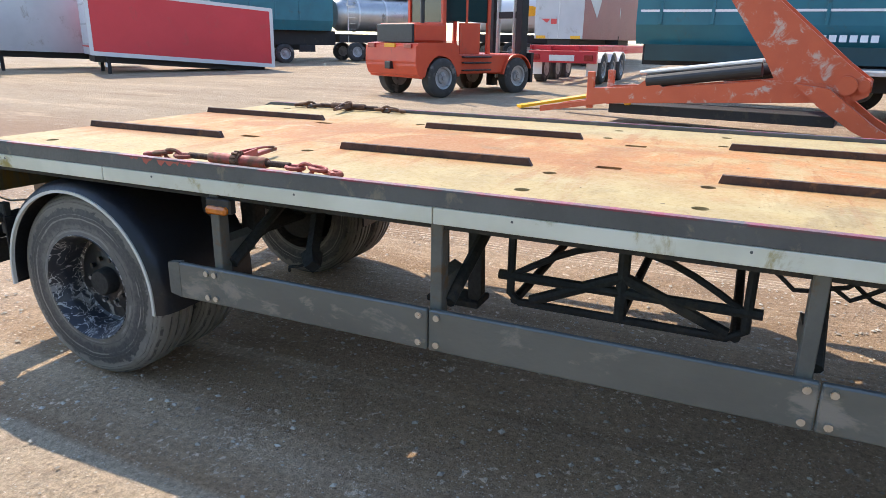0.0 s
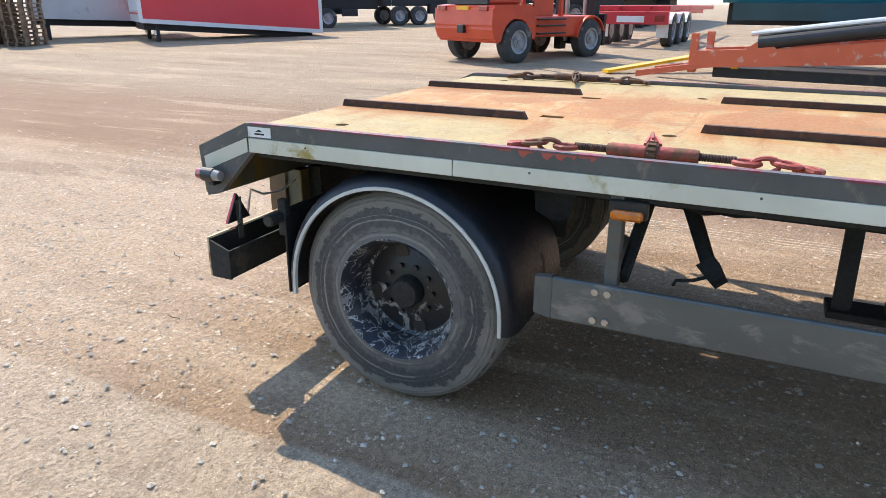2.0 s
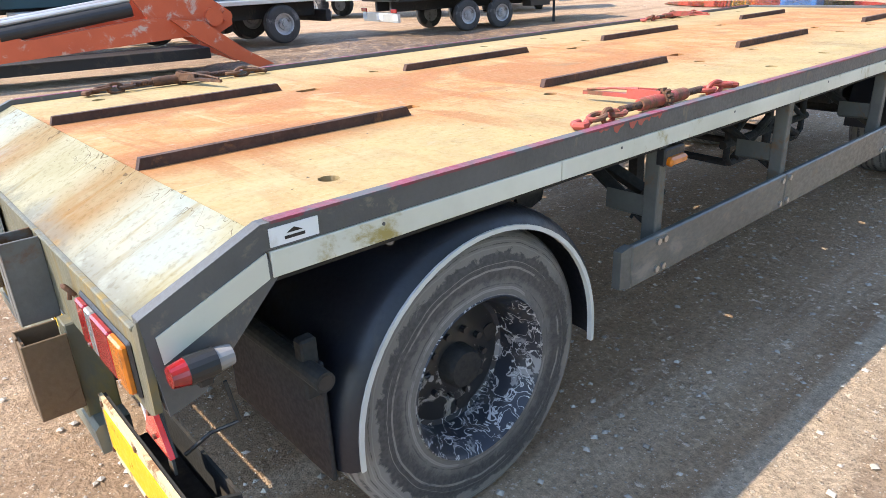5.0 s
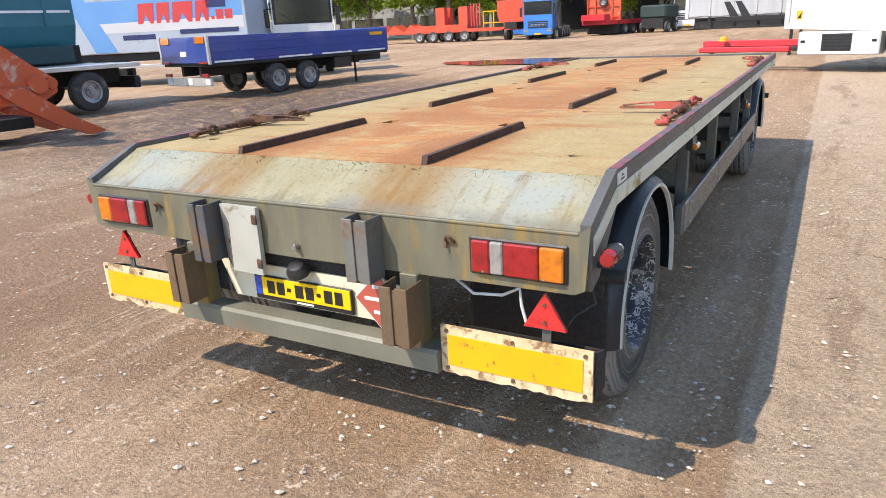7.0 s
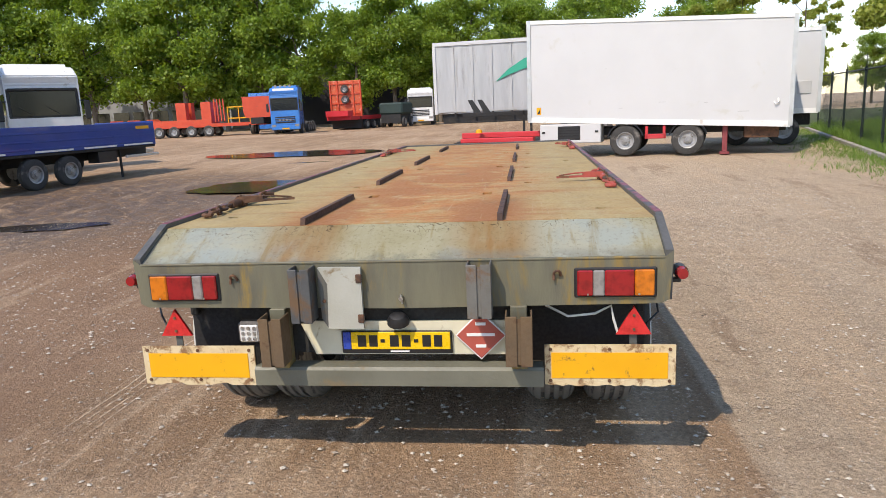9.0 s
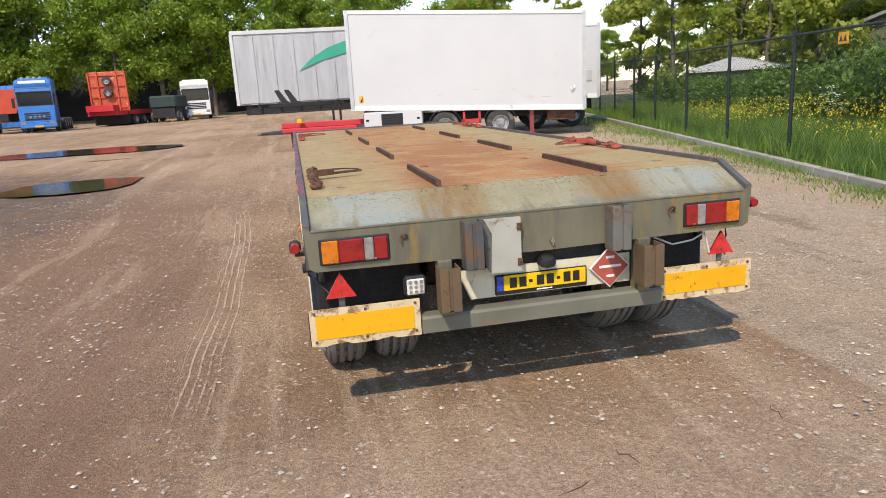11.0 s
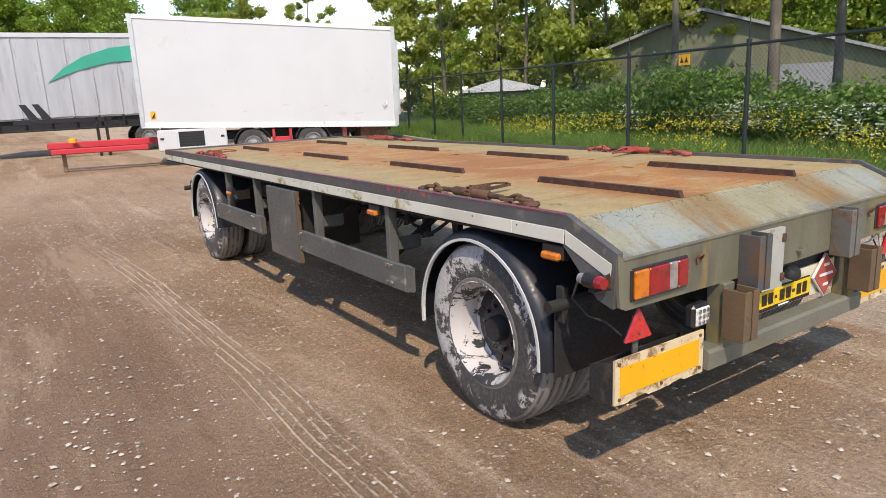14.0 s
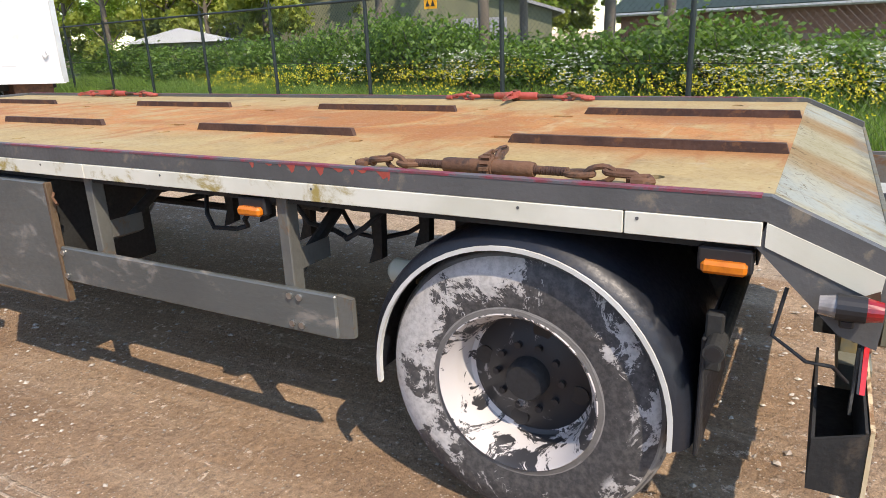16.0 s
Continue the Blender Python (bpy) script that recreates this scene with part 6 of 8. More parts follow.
# ---- machinery across the yard ----
def forklift():
    w1, w2 = Vector((-14.0, -3.9)), Vector((-16.75, -2.68))
    h = (w2 - w1).normalized()
    right = Vector((h.y, -h.x))
    o = w1 - right * 1.15
    e = thing("forklift_truck", at(o.x, o.y, h), "large orange-red counterbalance forklift with grey dusty tyres", "forklift")
    r = 0.53
    cw = BM()
    prism(cw, [(-0.85, 0.55), (-0.98, 0.9), (-0.95, 1.42), (-0.6, 1.45), (0.55, 1.45), (0.65, 0.75), (0.6, 0.5), (0.45, 0.8), (0.2, 1.08), (-0.25, 1.12), (-0.55, 0.85), (-0.66, 0.5)], "x", -1.12, 1.12)
    bmesh.ops.bevel(cw, geom=[ed for ed in cw.edges if abs(ed.verts[0].co.x - ed.verts[1].co.x) > 1], offset=0.06, segments=2, affect="EDGES")
    part("counterweight", cw, "orange_red", e)
    P(e, "hood", "orange_red", -0.8, 0.8, -0.75, 0.4, 1.45, 1.95, bev=0.06)
    P(e, "radiator_grille", "black", -0.78, 0.78, -0.82, -0.74, 1.45, 1.92)
    P(e, "plate", "yellow", -0.2, 0.25, -1.0, -0.95, 1.32, 1.42, bev=0)
    for s in (-1, 1):
        P(e, "tail_lamp", "lens_red", s * 0.8 - 0.16, s * 0.8 + 0.16, -1.0, -0.94, 1.3, 1.42)
    P(e, "side_frame", "orange_red", -1.05, 1.05, 0.55, 3.3, 0.62, 1.15, bev=0.03)
    for z in (0.72, 0.92, 1.08):
        P(e, "step", "black", 0.95, 1.16, 0.75, 1.85, z - 0.02, z + 0.02)
    part("front_mudguard", shell_arc(BM(), 3.0, 0.53, 0.60, 0.04, radians(20), radians(175), -1.15, 1.15, 12), "orange_red", e)
    # cab frame with glass
    for sx in (-0.72, 0.72):
        for y in (0.35, 2.1):
            P(e, "cab_post", "orange_red", sx - 0.05, sx + 0.05, y - 0.06, y + 0.06, 1.15, 3.3)
        P(e, "cab_door", "orange_red", sx - 0.03, sx + 0.03, 0.95, 1.75, 1.15, 2.0)
        P(e, "side_window", "glass", sx - 0.012, sx + 0.012, 0.42, 2.04, 2.02, 3.1, bev=0.004)
        P(e, "window_bar", "orange_red", sx - 0.03, sx + 0.03, 1.18, 1.26, 2.0, 3.2)
    P(e, "tow_pin", "black", -0.12, 0.12, -1.06, -0.9, 0.75, 0.95)
    P(e, "rear_window", "glass", -0.66, 0.66, 0.34, 0.36, 2.0, 3.1, bev=0.004)
    P(e, "cab_lower", "orange_red", -0.74, 0.74, 0.33, 0.40, 1.45, 2.0)
    P(e, "cab_roof", "orange_red", -0.85, 0.85, 0.2, 2.3, 3.28, 3.42, bev=0.04)
    part("exhaust", tube(BM(), [(0.65, -0.35, 1.9), (0.65, -0.35, 2.9), (0.65, -0.42, 3.0)], 0.06, 10), "black", e)
    for s in (-1, 1):
        P(e, "mast_rail", "black_paint", s * 0.6 - 0.12, s * 0.6 + 0.12, 3.55, 3.85, 0.15, 4.6)
        part("lift_cylinder", rod(BM(), (s * 0.35, 3.65, 0.4), (s * 0.35, 3.65, 4.0), 0.07, 12), "steel", e)
    for z in (0.6, 2.2, 4.3):
        P(e, "mast_cross", "black_paint", -0.7, 0.7, 3.6, 3.7, z, z + 0.2)
    P(e, "carriage", "black_paint", -0.9, 0.9, 3.86, 3.98, 0.3, 1.2)
    add_wheels(e, (0.0, 3.0), 1.15, r, 0.36)


forklift()


def skip_frame():
    h = Vector((1.2, 8.0)).normalized()
    o = Vector((-11.25, 1.0))
    e = thing("skip_loader_frame", at(o.x - 0.6, o.y, h, -0.02), "worn orange skip-loader frame with lifting arms lying on the ground", "skip loader")
    for s in (-1, 1):
        x = s * 0.62
        beam = prism(BM(), [(-1.28, 0.16), (-1.28, 0.28), (-0.2, 0.46), (-0.1, 0.72), (0.8, 0.78), (1.05, 0.98), (1.35, 0.80), (3.3, 1.02), (4.1, 1.0), (4.6, 0.8), (4.55, 0.58), (4.0, 0.66), (0.2, 0.42)], "x", x - 0.09, x + 0.09)
        part("side_beam", beam, "orange", e)
        arm = prism(BM(), [(1.35, 4.2), (2.0, 4.2), (3.0, 2.6), (4.45, 1.35), (4.85, 1.05), (4.85, 0.82), (4.55, 0.66), (4.15, 0.72), (3.35, 1.0), (3.12, 1.4), (2.35, 2.5)], "x", x - 0.06, x + 0.06)
        part("lifting_arm", arm, "orange", e)
        leg = prism(BM(), [(3.7, 0.98), (4.25, 0.92), (5.0, 0.34), (5.5, 0.04), (5.2, 0.0), (4.7, 0.22), (4.1, 0.62)], "x", x - 0.11 + s * 0.16, x + 0.11 + s * 0.16)
        part("support_leg", leg, "orange", e)
        part("pivot", rod(BM(), (x - 0.16, 4.5, 0.98), (x + 0.2, 4.5, 0.98), 0.16, 20), "orange", e)
        part("lift_cylinder", rod(BM(), (x, 1.0, 0.90), (x, 3.1, 1.20), 0.13, 18), "black", e)
        part("piston_rod", rod(BM(), (x, 0.85, 1.06), (x, 3.1, 1.36), 0.045, 10), "alu", e)
        P(e, "hook_plate", "orange", x - 0.04, x + 0.04, -0.25, -0.1, 0.3, 1.05)
    part("cross_tube", rod(BM(), (-0.75, 4.75, 0.98), (0.75, 4.75, 0.98), 0.10, 16), "orange", e)
    P(e, "cross_beam", "orange", -0.6, 0.6, -0.25, -0.05, 0.55, 0.68)
    P(e, "floor_frame", "black_paint", -0.5, 0.5, 0.2, 4.4, 0.22, 0.42)
    P(e, "valve_block", "yellow", 0.5, 0.58, 0.55, 0.68, 0.40, 0.52)


skip_frame()
yl = thing("loading_ramp", at(-13.3, -0.6, (-0.6, 0.8)), "yellow steel ramp lying on the ground", "ramp")
part("ramp_plate", prism(BM(), [(-0.9, 0.02), (2.6, 0.5), (2.6, 0.56), (-0.9, 0.08)], "x", -0.16, 0.16), "yellow", yl)


def box_unit(name, a, d, L, z0, z1, tilt, depth, paint, frame, label):
    """A demountable box: shown side from a along d, tilted by tilt metres at its far end."""
    d = Vector(d).normalized()
    right = Vector((d.y, -d.x))
    o = Vector(a) - right * depth / 2
    e = thing(name, at(o.x, o.y, d), label, "container")
    hx = depth / 2
    part("box_body", prism(BM(), [(0, z0), (L, z0 - tilt), (L, z1 - tilt), (0, z1)], "x", -hx, hx), paint, e)
    for za, zb in ((z0 - 0.02, z0 + 0.14), (z1 - 0.12, z1 + 0.02)):
        part("edge_rail", prism(BM(), [(-0.02, za), (L + 0.02, za - tilt), (L + 0.02, zb - tilt), (-0.02, zb)], "x", hx - 0.01, hx + 0.02), frame, e)
    for y, t in ((0, 0), (L, tilt)):
        part("corner_post", box(BM(), hx - 0.02, hx + 0.025, y - 0.07, y + 0.07, z0 - t, z1 - t), frame, e)
    part("end_panel", box(BM(), -hx, hx, -0.04, 0.0, z0, z1), frame, e)
    for k in range(3):
        part("end_rib", box(BM(), -hx + 0.2, hx - 0.2, -0.07, -0.04, z0 + 0.35 + 0.75 * k, z0 + 0.42 + 0.75 * k), "box_grey", e)
    part("door_strip", box(BM(), -hx, hx, -0.06, -0.03, z0 + 0.28, z0 + 0.34), "red_print", e)
    for x in (-hx + 0.2, hx - 0.2):
        part("support_leg", box(BM(), x - 0.07, x + 0.07, 0.5, 0.64, 0.0, z0), "black_paint", e)
        part("reflector", box(BM(), x - 0.1, x + 0.1, 0.44, 0.5, 0.25, 0.42), "white_paint", e)
    part("under_frame", prism(BM(), [(0.1, z0 - 0.28), (L - 0.3, max(0.02, z0 - tilt - 0.25)), (L - 0.3, z0 - tilt), (0.1, z0)], "x", -hx + 0.3, hx - 0.3), "black_paint", e)
    return e


box_unit("swap_body", (-15.8, -19.55), (-5.96, 3.9), 7.15, 0.72, 3.15, 0.5, 2.45, "red", "box_white", "red demountable box body with white edge rails, resting tilted on legs")
box_unit("swap_body", (-14.9, -24.6), (-5.96, 3.9), 6.0, 0.85, 3.2, 0.2, 2.4, "box_grey", "box_grey", "pale grey demountable box body beside the red one")


def pallet_stack(x, y, n, turn):
    e = thing("pallet_stack", pose(x, y, gz(x, y), 0, 0, turn), "tall stack of weathered wooden pallets", "pallets", "pallet stacks")
    slat, block = box(BM(), -0.6, 0.6, -0.05, 0.05, 0, 0.022), box(BM(), -0.07, 0.07, -0.05, 0.05, 0, 0.09)
    ms, mb = bpy.data.meshes.new("slat"), bpy.data.meshes.new("block")
    for bm, me in ((slat, ms), (block, mb)):
        bm.to_mesh(me)
        bm.free()
        me.materials.append(M["wood"])
    rnd = random.Random(n)
    for k in range(n):
        z, j = k * 0.145, rnd.uniform(-0.03, 0.03)
        for v in (-0.35, -0.175, 0.0, 0.175, 0.35):
            part("slat", ms, None, e).location = (j, v, z + 0.12)
        for v in (-0.35, 0.0, 0.35):
            part("slat", ms, None, e).location = (j, v, z)
            for u in (-0.52, 0.0, 0.52):
                part("block", mb, None, e).location = (j + u, v, z + 0.024)


pallet_stack(-13.2, -22.5, 15, 20)
pallet_stack(-12.2, -23.8, 18, 25)
pallet_stack(-13.6, -24.2, 17, 15)


def tub_trailer(name, o, h, L, paint, label, z0=1.45, z1=3.9, wheels=(0.9, 2.2, 3.5), stripe=True, rear_slope=0.3):
    """A tipping-body semi-trailer, shown side own +x."""
    h = Vector(h).normalized()
    e = thing(name, at(o[0], o[1], h), label, "trailer")
    body = BM()
    prism(body, [(-1.05, z0), (1.05, z0), (1.25, z0 + 0.5), (1.27, z1), (-1.27, z1), (-1.25, z0 + 0.5)], "y", 0, L)
    part("tipper_body", body, paint, e)
    for s in (-1, 1):
        P(e, "top_rail", paint, s * 1.27 - 0.05, s * 1.27 + 0.05, -0.02, L + 0.02, z1 - 0.1, z1 + 0.03)
        if stripe:
            P(e, "stripe", "white_paint", s * 1.262 - 0.012, s * 1.262 + 0.012, 0.1, L - 0.1, z0 + 0.82, z0 + 0.88, bev=0)
        for k in range(int(L / 1.3)):
            P(e, "body_rib", paint, s * 1.265 - 0.03, s * 1.265 + 0.03, 0.6 + 1.3 * k, 0.68 + 1.3 * k, z0 + 0.5, z1)
    P(e, "chassis", "black_paint", -0.55, 0.55, 0.1, L + 0.4, 0.95, z0)
    P(e, "side_guard", "black_paint", 1.05, 1.12, wheels[-1] + 0.8, L - 1.0, 0.6, 0.95)
    add_wheels(e, wheels, 1.22, 0.5, 0.36)
    return e


tt = tub_trailer("tipper_trailer", (-17.6, 0.8), (0.06, 1), 9.2, "teal", "long teal tipping semi-trailer with a white stripe", 1.5, 4.0, (5.5, 6.8, 8.1))
P(tt, "lower_skirt", "teal_dark", 1.2, 1.255, 0.3, 9.0, 1.08, 1.5)
for k in range(7):
    P(tt, "logo_bar", "white_paint", 1.256, 1.266, 4.2 + 0.22 * k, 4.36 + 0.22 * k, 1.62, 1.78, bev=0)
tub_trailer("tipper_trailer", (-24.7, -22.0), (-1, 0.7), 6.4, "teal", "teal tipping trailer on a dark chassis", 1.7, 4.0, (2.4, 3.7), False)
tub_trailer("tipper_trailer", (-26.2, -26.0), (-1, 0.7), 9.0, "teal", "teal tipping trailer parked in the row", 1.7, 4.0, (2.4, 3.7), False)


def tank_trailer(o, h, L, paint, label, r=0.9, zc=2.5):
    h = Vector(h).normalized()
    e = thing("tank_trailer", at(o[0], o[1], h), label, "tanker")
    part("tank", lathe(BM(), [(0, 0.0), (0.0, r * 0.8), (0.25, r), (L - 0.25, r), (L, r * 0.8), (L, 0)], "y", 28, (0, 0, zc), False), paint, e, smooth=True)
    for k in range(3):
        y = L * (k + 0.7) / 3.3
        part("tank_band", lathe(BM(), [(y, r), (y, r + 0.03), (y + 0.12, r + 0.03), (y + 0.12, r)], "y", 28, (0, 0, zc)), "alu", e)
    P(e, "walkway", "alu", -0.4, 0.4, 0.3, L - 0.3, zc + r, zc + r + 0.06)
    for s in (-1, 1):
        part("hand_rail", tube(BM(), [(s * 0.4, 0.4, zc + r), (s * 0.4, 0.4, zc + r + 0.6), (s * 0.4, L - 0.4, zc + r + 0.6), (s * 0.4, L - 0.4, zc + r)], 0.025), "alu", e)
    part("ladder", box(BM(), 0.85, 0.9, 0.5, 0.55, 1.0, zc + r), "alu", e)
    for z in np.arange(1.1, zc + r, 0.3):
        part("rung", box(BM(), 0.86, 0.89, 0.55, 0.95, z, z + 0.03), "alu", e)
    P(e, "chassis", "black_paint", -0.9, 0.9, 0, L, 1.0, 1.45)
    P(e, "hose_box", "black_paint", 0.8, 1.2, L * 0.5, L * 0.8, 0.6, 1.1)
    add_wheels(e, (0.9, 2.1, L - 0.8), 1.2, 0.5, 0.34)
    return e


tank_trailer((-30.3, -18.0), (-1, 0.7), 5.5, "steel", "grey steel tank trailer with rails and ladder")
tank_trailer((-38.0, -12.6), (-0.7, 1), 6.0, "box_white", "white tank trailer with a walkway", 1.05, 2.6)
wt = tank_trailer((-36.8, -9.6), (-0.3, 1), 6.0, "box_white", "white tank trailer with a yellow oval badge", 1.05, 2.7)
bm = lathe(BM(), [(0.0, 0.0), (0.0, 0.35), (0.03, 0.35), (0.03, 0.0)], "x", 20, (0, 0, 0), False)
bmesh.ops.transform(bm, matrix=Matrix.Translation((1.04, 0.9, 2.75)) @ Matrix.Diagonal((1, 1.6, 0.8, 1)), verts=bm.verts)
part("badge", bm, "yellow", wt)


def skeletal():
    e = thing("container_chassis", at(-20.5, -2.35, (-1, 0.06)), "bright red three-axle container chassis with white mudguard stripes", "trailer")
    P(e, "rear_beam", "red", -1.22, 1.22, -0.02, 0.16, 0.72, 1.12)
    P(e, "plate", "white_paint", -0.45, 0.45, -0.035, -0.02, 0.78, 0.98, bev=0)
    for s in (-1, 1):
        P(e, "chassis_beam", "red", s * 0.5 - 0.08, s * 0.5 + 0.08, 0.1, 10.5, 0.98, 1.3)
        P(e, "tail_lamp", "lens_red", s * 0.95 - 0.15, s * 0.95 + 0.15, -0.05, -0.02, 0.8, 1.0)
        P(e, "mud_flap", "white_paint", s * 1.0 - 0.2, s * 1.0 + 0.2, 0.3, 0.32, 0.3, 0.8)
        P(e, "outer_rail", "red", s * 1.2 - 0.03, s * 1.2 + 0.03, 0.1, 9.0, 1.15, 1.3)
        for y in (1.0, 2.3, 3.6):
            part("mudguard", shell_arc(BM(), y, 0.5, 0.56, 0.03, radians(25), radians(155), s * 0.88, s * 1.24, 10), "white_paint", e)
    for y in (0.3, 2.0, 4.5, 6.5, 9.0):
        P(e, "cross_member", "red", -1.2, 1.2, y - 0.1, y + 0.1, 1.14, 1.3)
    add_wheels(e, (1.0, 2.3, 3.6), 1.23, 0.5, 0.36)


skeletal()
jd = thing("curtain_semi_trailer", at(-31.2, -5.4, (-1, 0.08)), "white-backed semi-trailer with maroon printed sides", "trailer")
P(jd, "rear_door", "box_grey", -1.25, 1.25, -0.05, 0.02, 1.35, 4.0)
P(jd, "curtain_body", "red_dark", -1.24, 1.24, 0.02, 12.0, 1.35, 4.0)
P(jd, "door_gap", "alu", -0.02, 0.02, -0.07, -0.04, 1.4, 3.95)
part("logo_shape", prism(BM(), [(-0.6, 2.1), (-0.9, 2.3), (-0.45, 2.3)], "y", -0.065, -0.05), "red_print", jd)
P(jd, "logo_shape", "red_print", -0.4, -0.1, -0.065, -0.05, 2.05, 2.3, bev=0)
part("print_shape", prism(BM(), [(1.0, 3.2), (2.2, 2.4), (2.6, 2.9), (3.0, 3.6), (2.0, 3.9)], "x", 1.235, 1.25), "box_grey", jd)
for x in (-0.9, 0.9):
    P(jd, "marker_board", "yellow", x - 0.25, x + 0.25, -0.07, -0.05, 1.36, 1.5, bev=0)
P(jd, "chassis", "black_paint", -0.6, 0.6, 0.1, 11.5, 0.9, 1.35)
add_wheels(jd, (1.6, 2.9, 4.2), 1.22, 0.5, 0.36)

fl = thing("flat_trailer", at(-15.4, 3.0, (0.05, 1)), "black low flatbed trailer with white-edged tail lamps", "trailer")
P(fl, "load_bed", "alu", -1.25, 1.25, 0.0, 7.2, 0.98, 1.08)
P(fl, "chassis", "black_paint", -0.6, 0.6, 0.2, 7.0, 0.6, 0.98)
P(fl, "rear_underrun", "black_paint", -1.2, 1.2, 7.0, 7.15, 0.45, 0.75)
for s in (-1, 1):
    P(fl, "tail_lamp", "lens_clear", s * 1.05 - 0.12, s * 1.05 + 0.12, 7.14, 7.2, 0.55, 0.7)
add_wheels(fl, (5.75,), 1.25, 0.47, 0.3)


# ---- the far row under the trees ----
def low_loader():
    e = thing("low_loader", at(-38.5, 57.0, (0.99, 0.1)), "orange-red low-loader trailer with raised ramps", "trailer")
    P(e, "bed", "orange_red", -1.3, 1.3, 0.0, 15.5, 0.85, 1.15)
    P(e, "neck", "orange_red", -1.2, 1.2, 4.5, 10.5, 1.15, 1.55)
    for y in (0.6, 2.2, 4.0):
        part("wedge", prism(BM(), [(y, 1.15), (y + 1.5, 1.15), (y + 0.6, 1.75)], "x", -1.1, 1.1), "orange_red", e)
    for y in (7.3, 9.6):
        P(e, "ramp", "orange_red", 0.3, 1.1, y, y + 0.9, 1.5, 3.1)
        P(e, "ramp", "orange_red", -1.1, -0.3, y, y + 0.9, 1.5, 3.1)
    for k in range(4):
        P(e, "ramp_rail", "orange_red", 1.0, 1.1, 10.8 + 0.28 * k, 10.9 + 0.28 * k, 1.3, 3.3)
    P(e, "guard_frame", "yellow", 0.9, 1.0, 12.0, 15.0, 1.5, 1.6)
    P(e, "guard_frame", "yellow", 0.9, 1.0, 12.0, 15.0, 2.5, 2.6)
    for y in (12.0, 13.0, 14.0, 15.0):
        P(e, "guard_post", "yellow", 0.9, 1.0, y - 0.04, y + 0.04, 1.1, 2.6)
    add_wheels(e, (5.6, 7.0, 8.6, 10.2), 1.35, 0.5, 0.36)


low_loader()
tub_trailer("tipper_trailer", (-23.6, 60.0), (0.15, -0.98), 4.6, "orange_red", "red rounded tipper trailer under the trees", 1.5, 3.3, (1.2, 2.4), False)
ob = thing("blue_container", at(-25.3, 66.0, (0, 1)), "blue ribbed container behind the lorry", "container")
P(ob, "container_body", "truck_blue", -2.2, 2.2, -1.2, 1.2, 0.3, 3.9)
for k in range(8):
    P(ob, "rib", "truck_blue", -2.1 + 0.58 * k, -1.9 + 0.58 * k, -1.25, -1.2, 0.5, 3.8)
rd = thing("low_loader_bed", at(-16.6, 59.0, (0.3, 0.95)), "red low trailer bed behind the blue lorry", "trailer")
P(rd, "bed", "red", -1.3, 1.3, 0, 8, 0.9, 1.25)
P(rd, "head_box", "red", -1.2, 1.2, -0.3, 0.6, 1.25, 1.75)
add_wheels(rd, (3, 4.3, 5.6), 1.3, 0.45, 0.3)
orx = thing("folded_trailer", at(-16.2, 60.5, (0, 1)), "orange trailer stood on end showing two small wheels", "trailer")
P(orx, "panel", "orange", -1.5, 1.5, 0, 0.25, 1.2, 4.5, bev=0.05)
for x in (-1.45, 1.45, -0.75, 0.75):
    P(orx, "frame_bar", "orange_red", x - 0.06, x + 0.06, -0.12, 0.0, 1.2, 4.5)
for z in (1.5, 2.4, 3.3, 4.2):
    P(orx, "cross_bar", "orange_red", -1.5, 1.5, -0.1, 0.0, z - 0.05, z + 0.05)
for z in (2.75, 3.7):
    wh = thing_part("wheel", orx)
    wh.location, wh.rotation_euler = (0, -0.25, z), (0, 0, radians(-90))
    t, q = wheel_meshes(0.38, 0.22)
    part("tyre", t, None, wh)
    part("rim", q, None, wh)
P(orx, "base", "black_paint", -1.4, 1.4, -0.3, 6.0, 0.1, 1.2)
gr = thing("old_farm_machine", at(-12.2, 61.5, (0.2, 1)), "faded green farm machine with a spare tyre on top", "farm machine")
P(gr, "hood", "roof_green", -1.2, 1.2, 0, 3.0, 1.2, 2.3, bev=0.15)
P(gr, "chassis", "black_paint", -1.0, 1.0, 0, 3.2, 0.4, 1.2)
add_wheels(gr, (0.6, 2.4), 1.25, 0.5, 0.3)


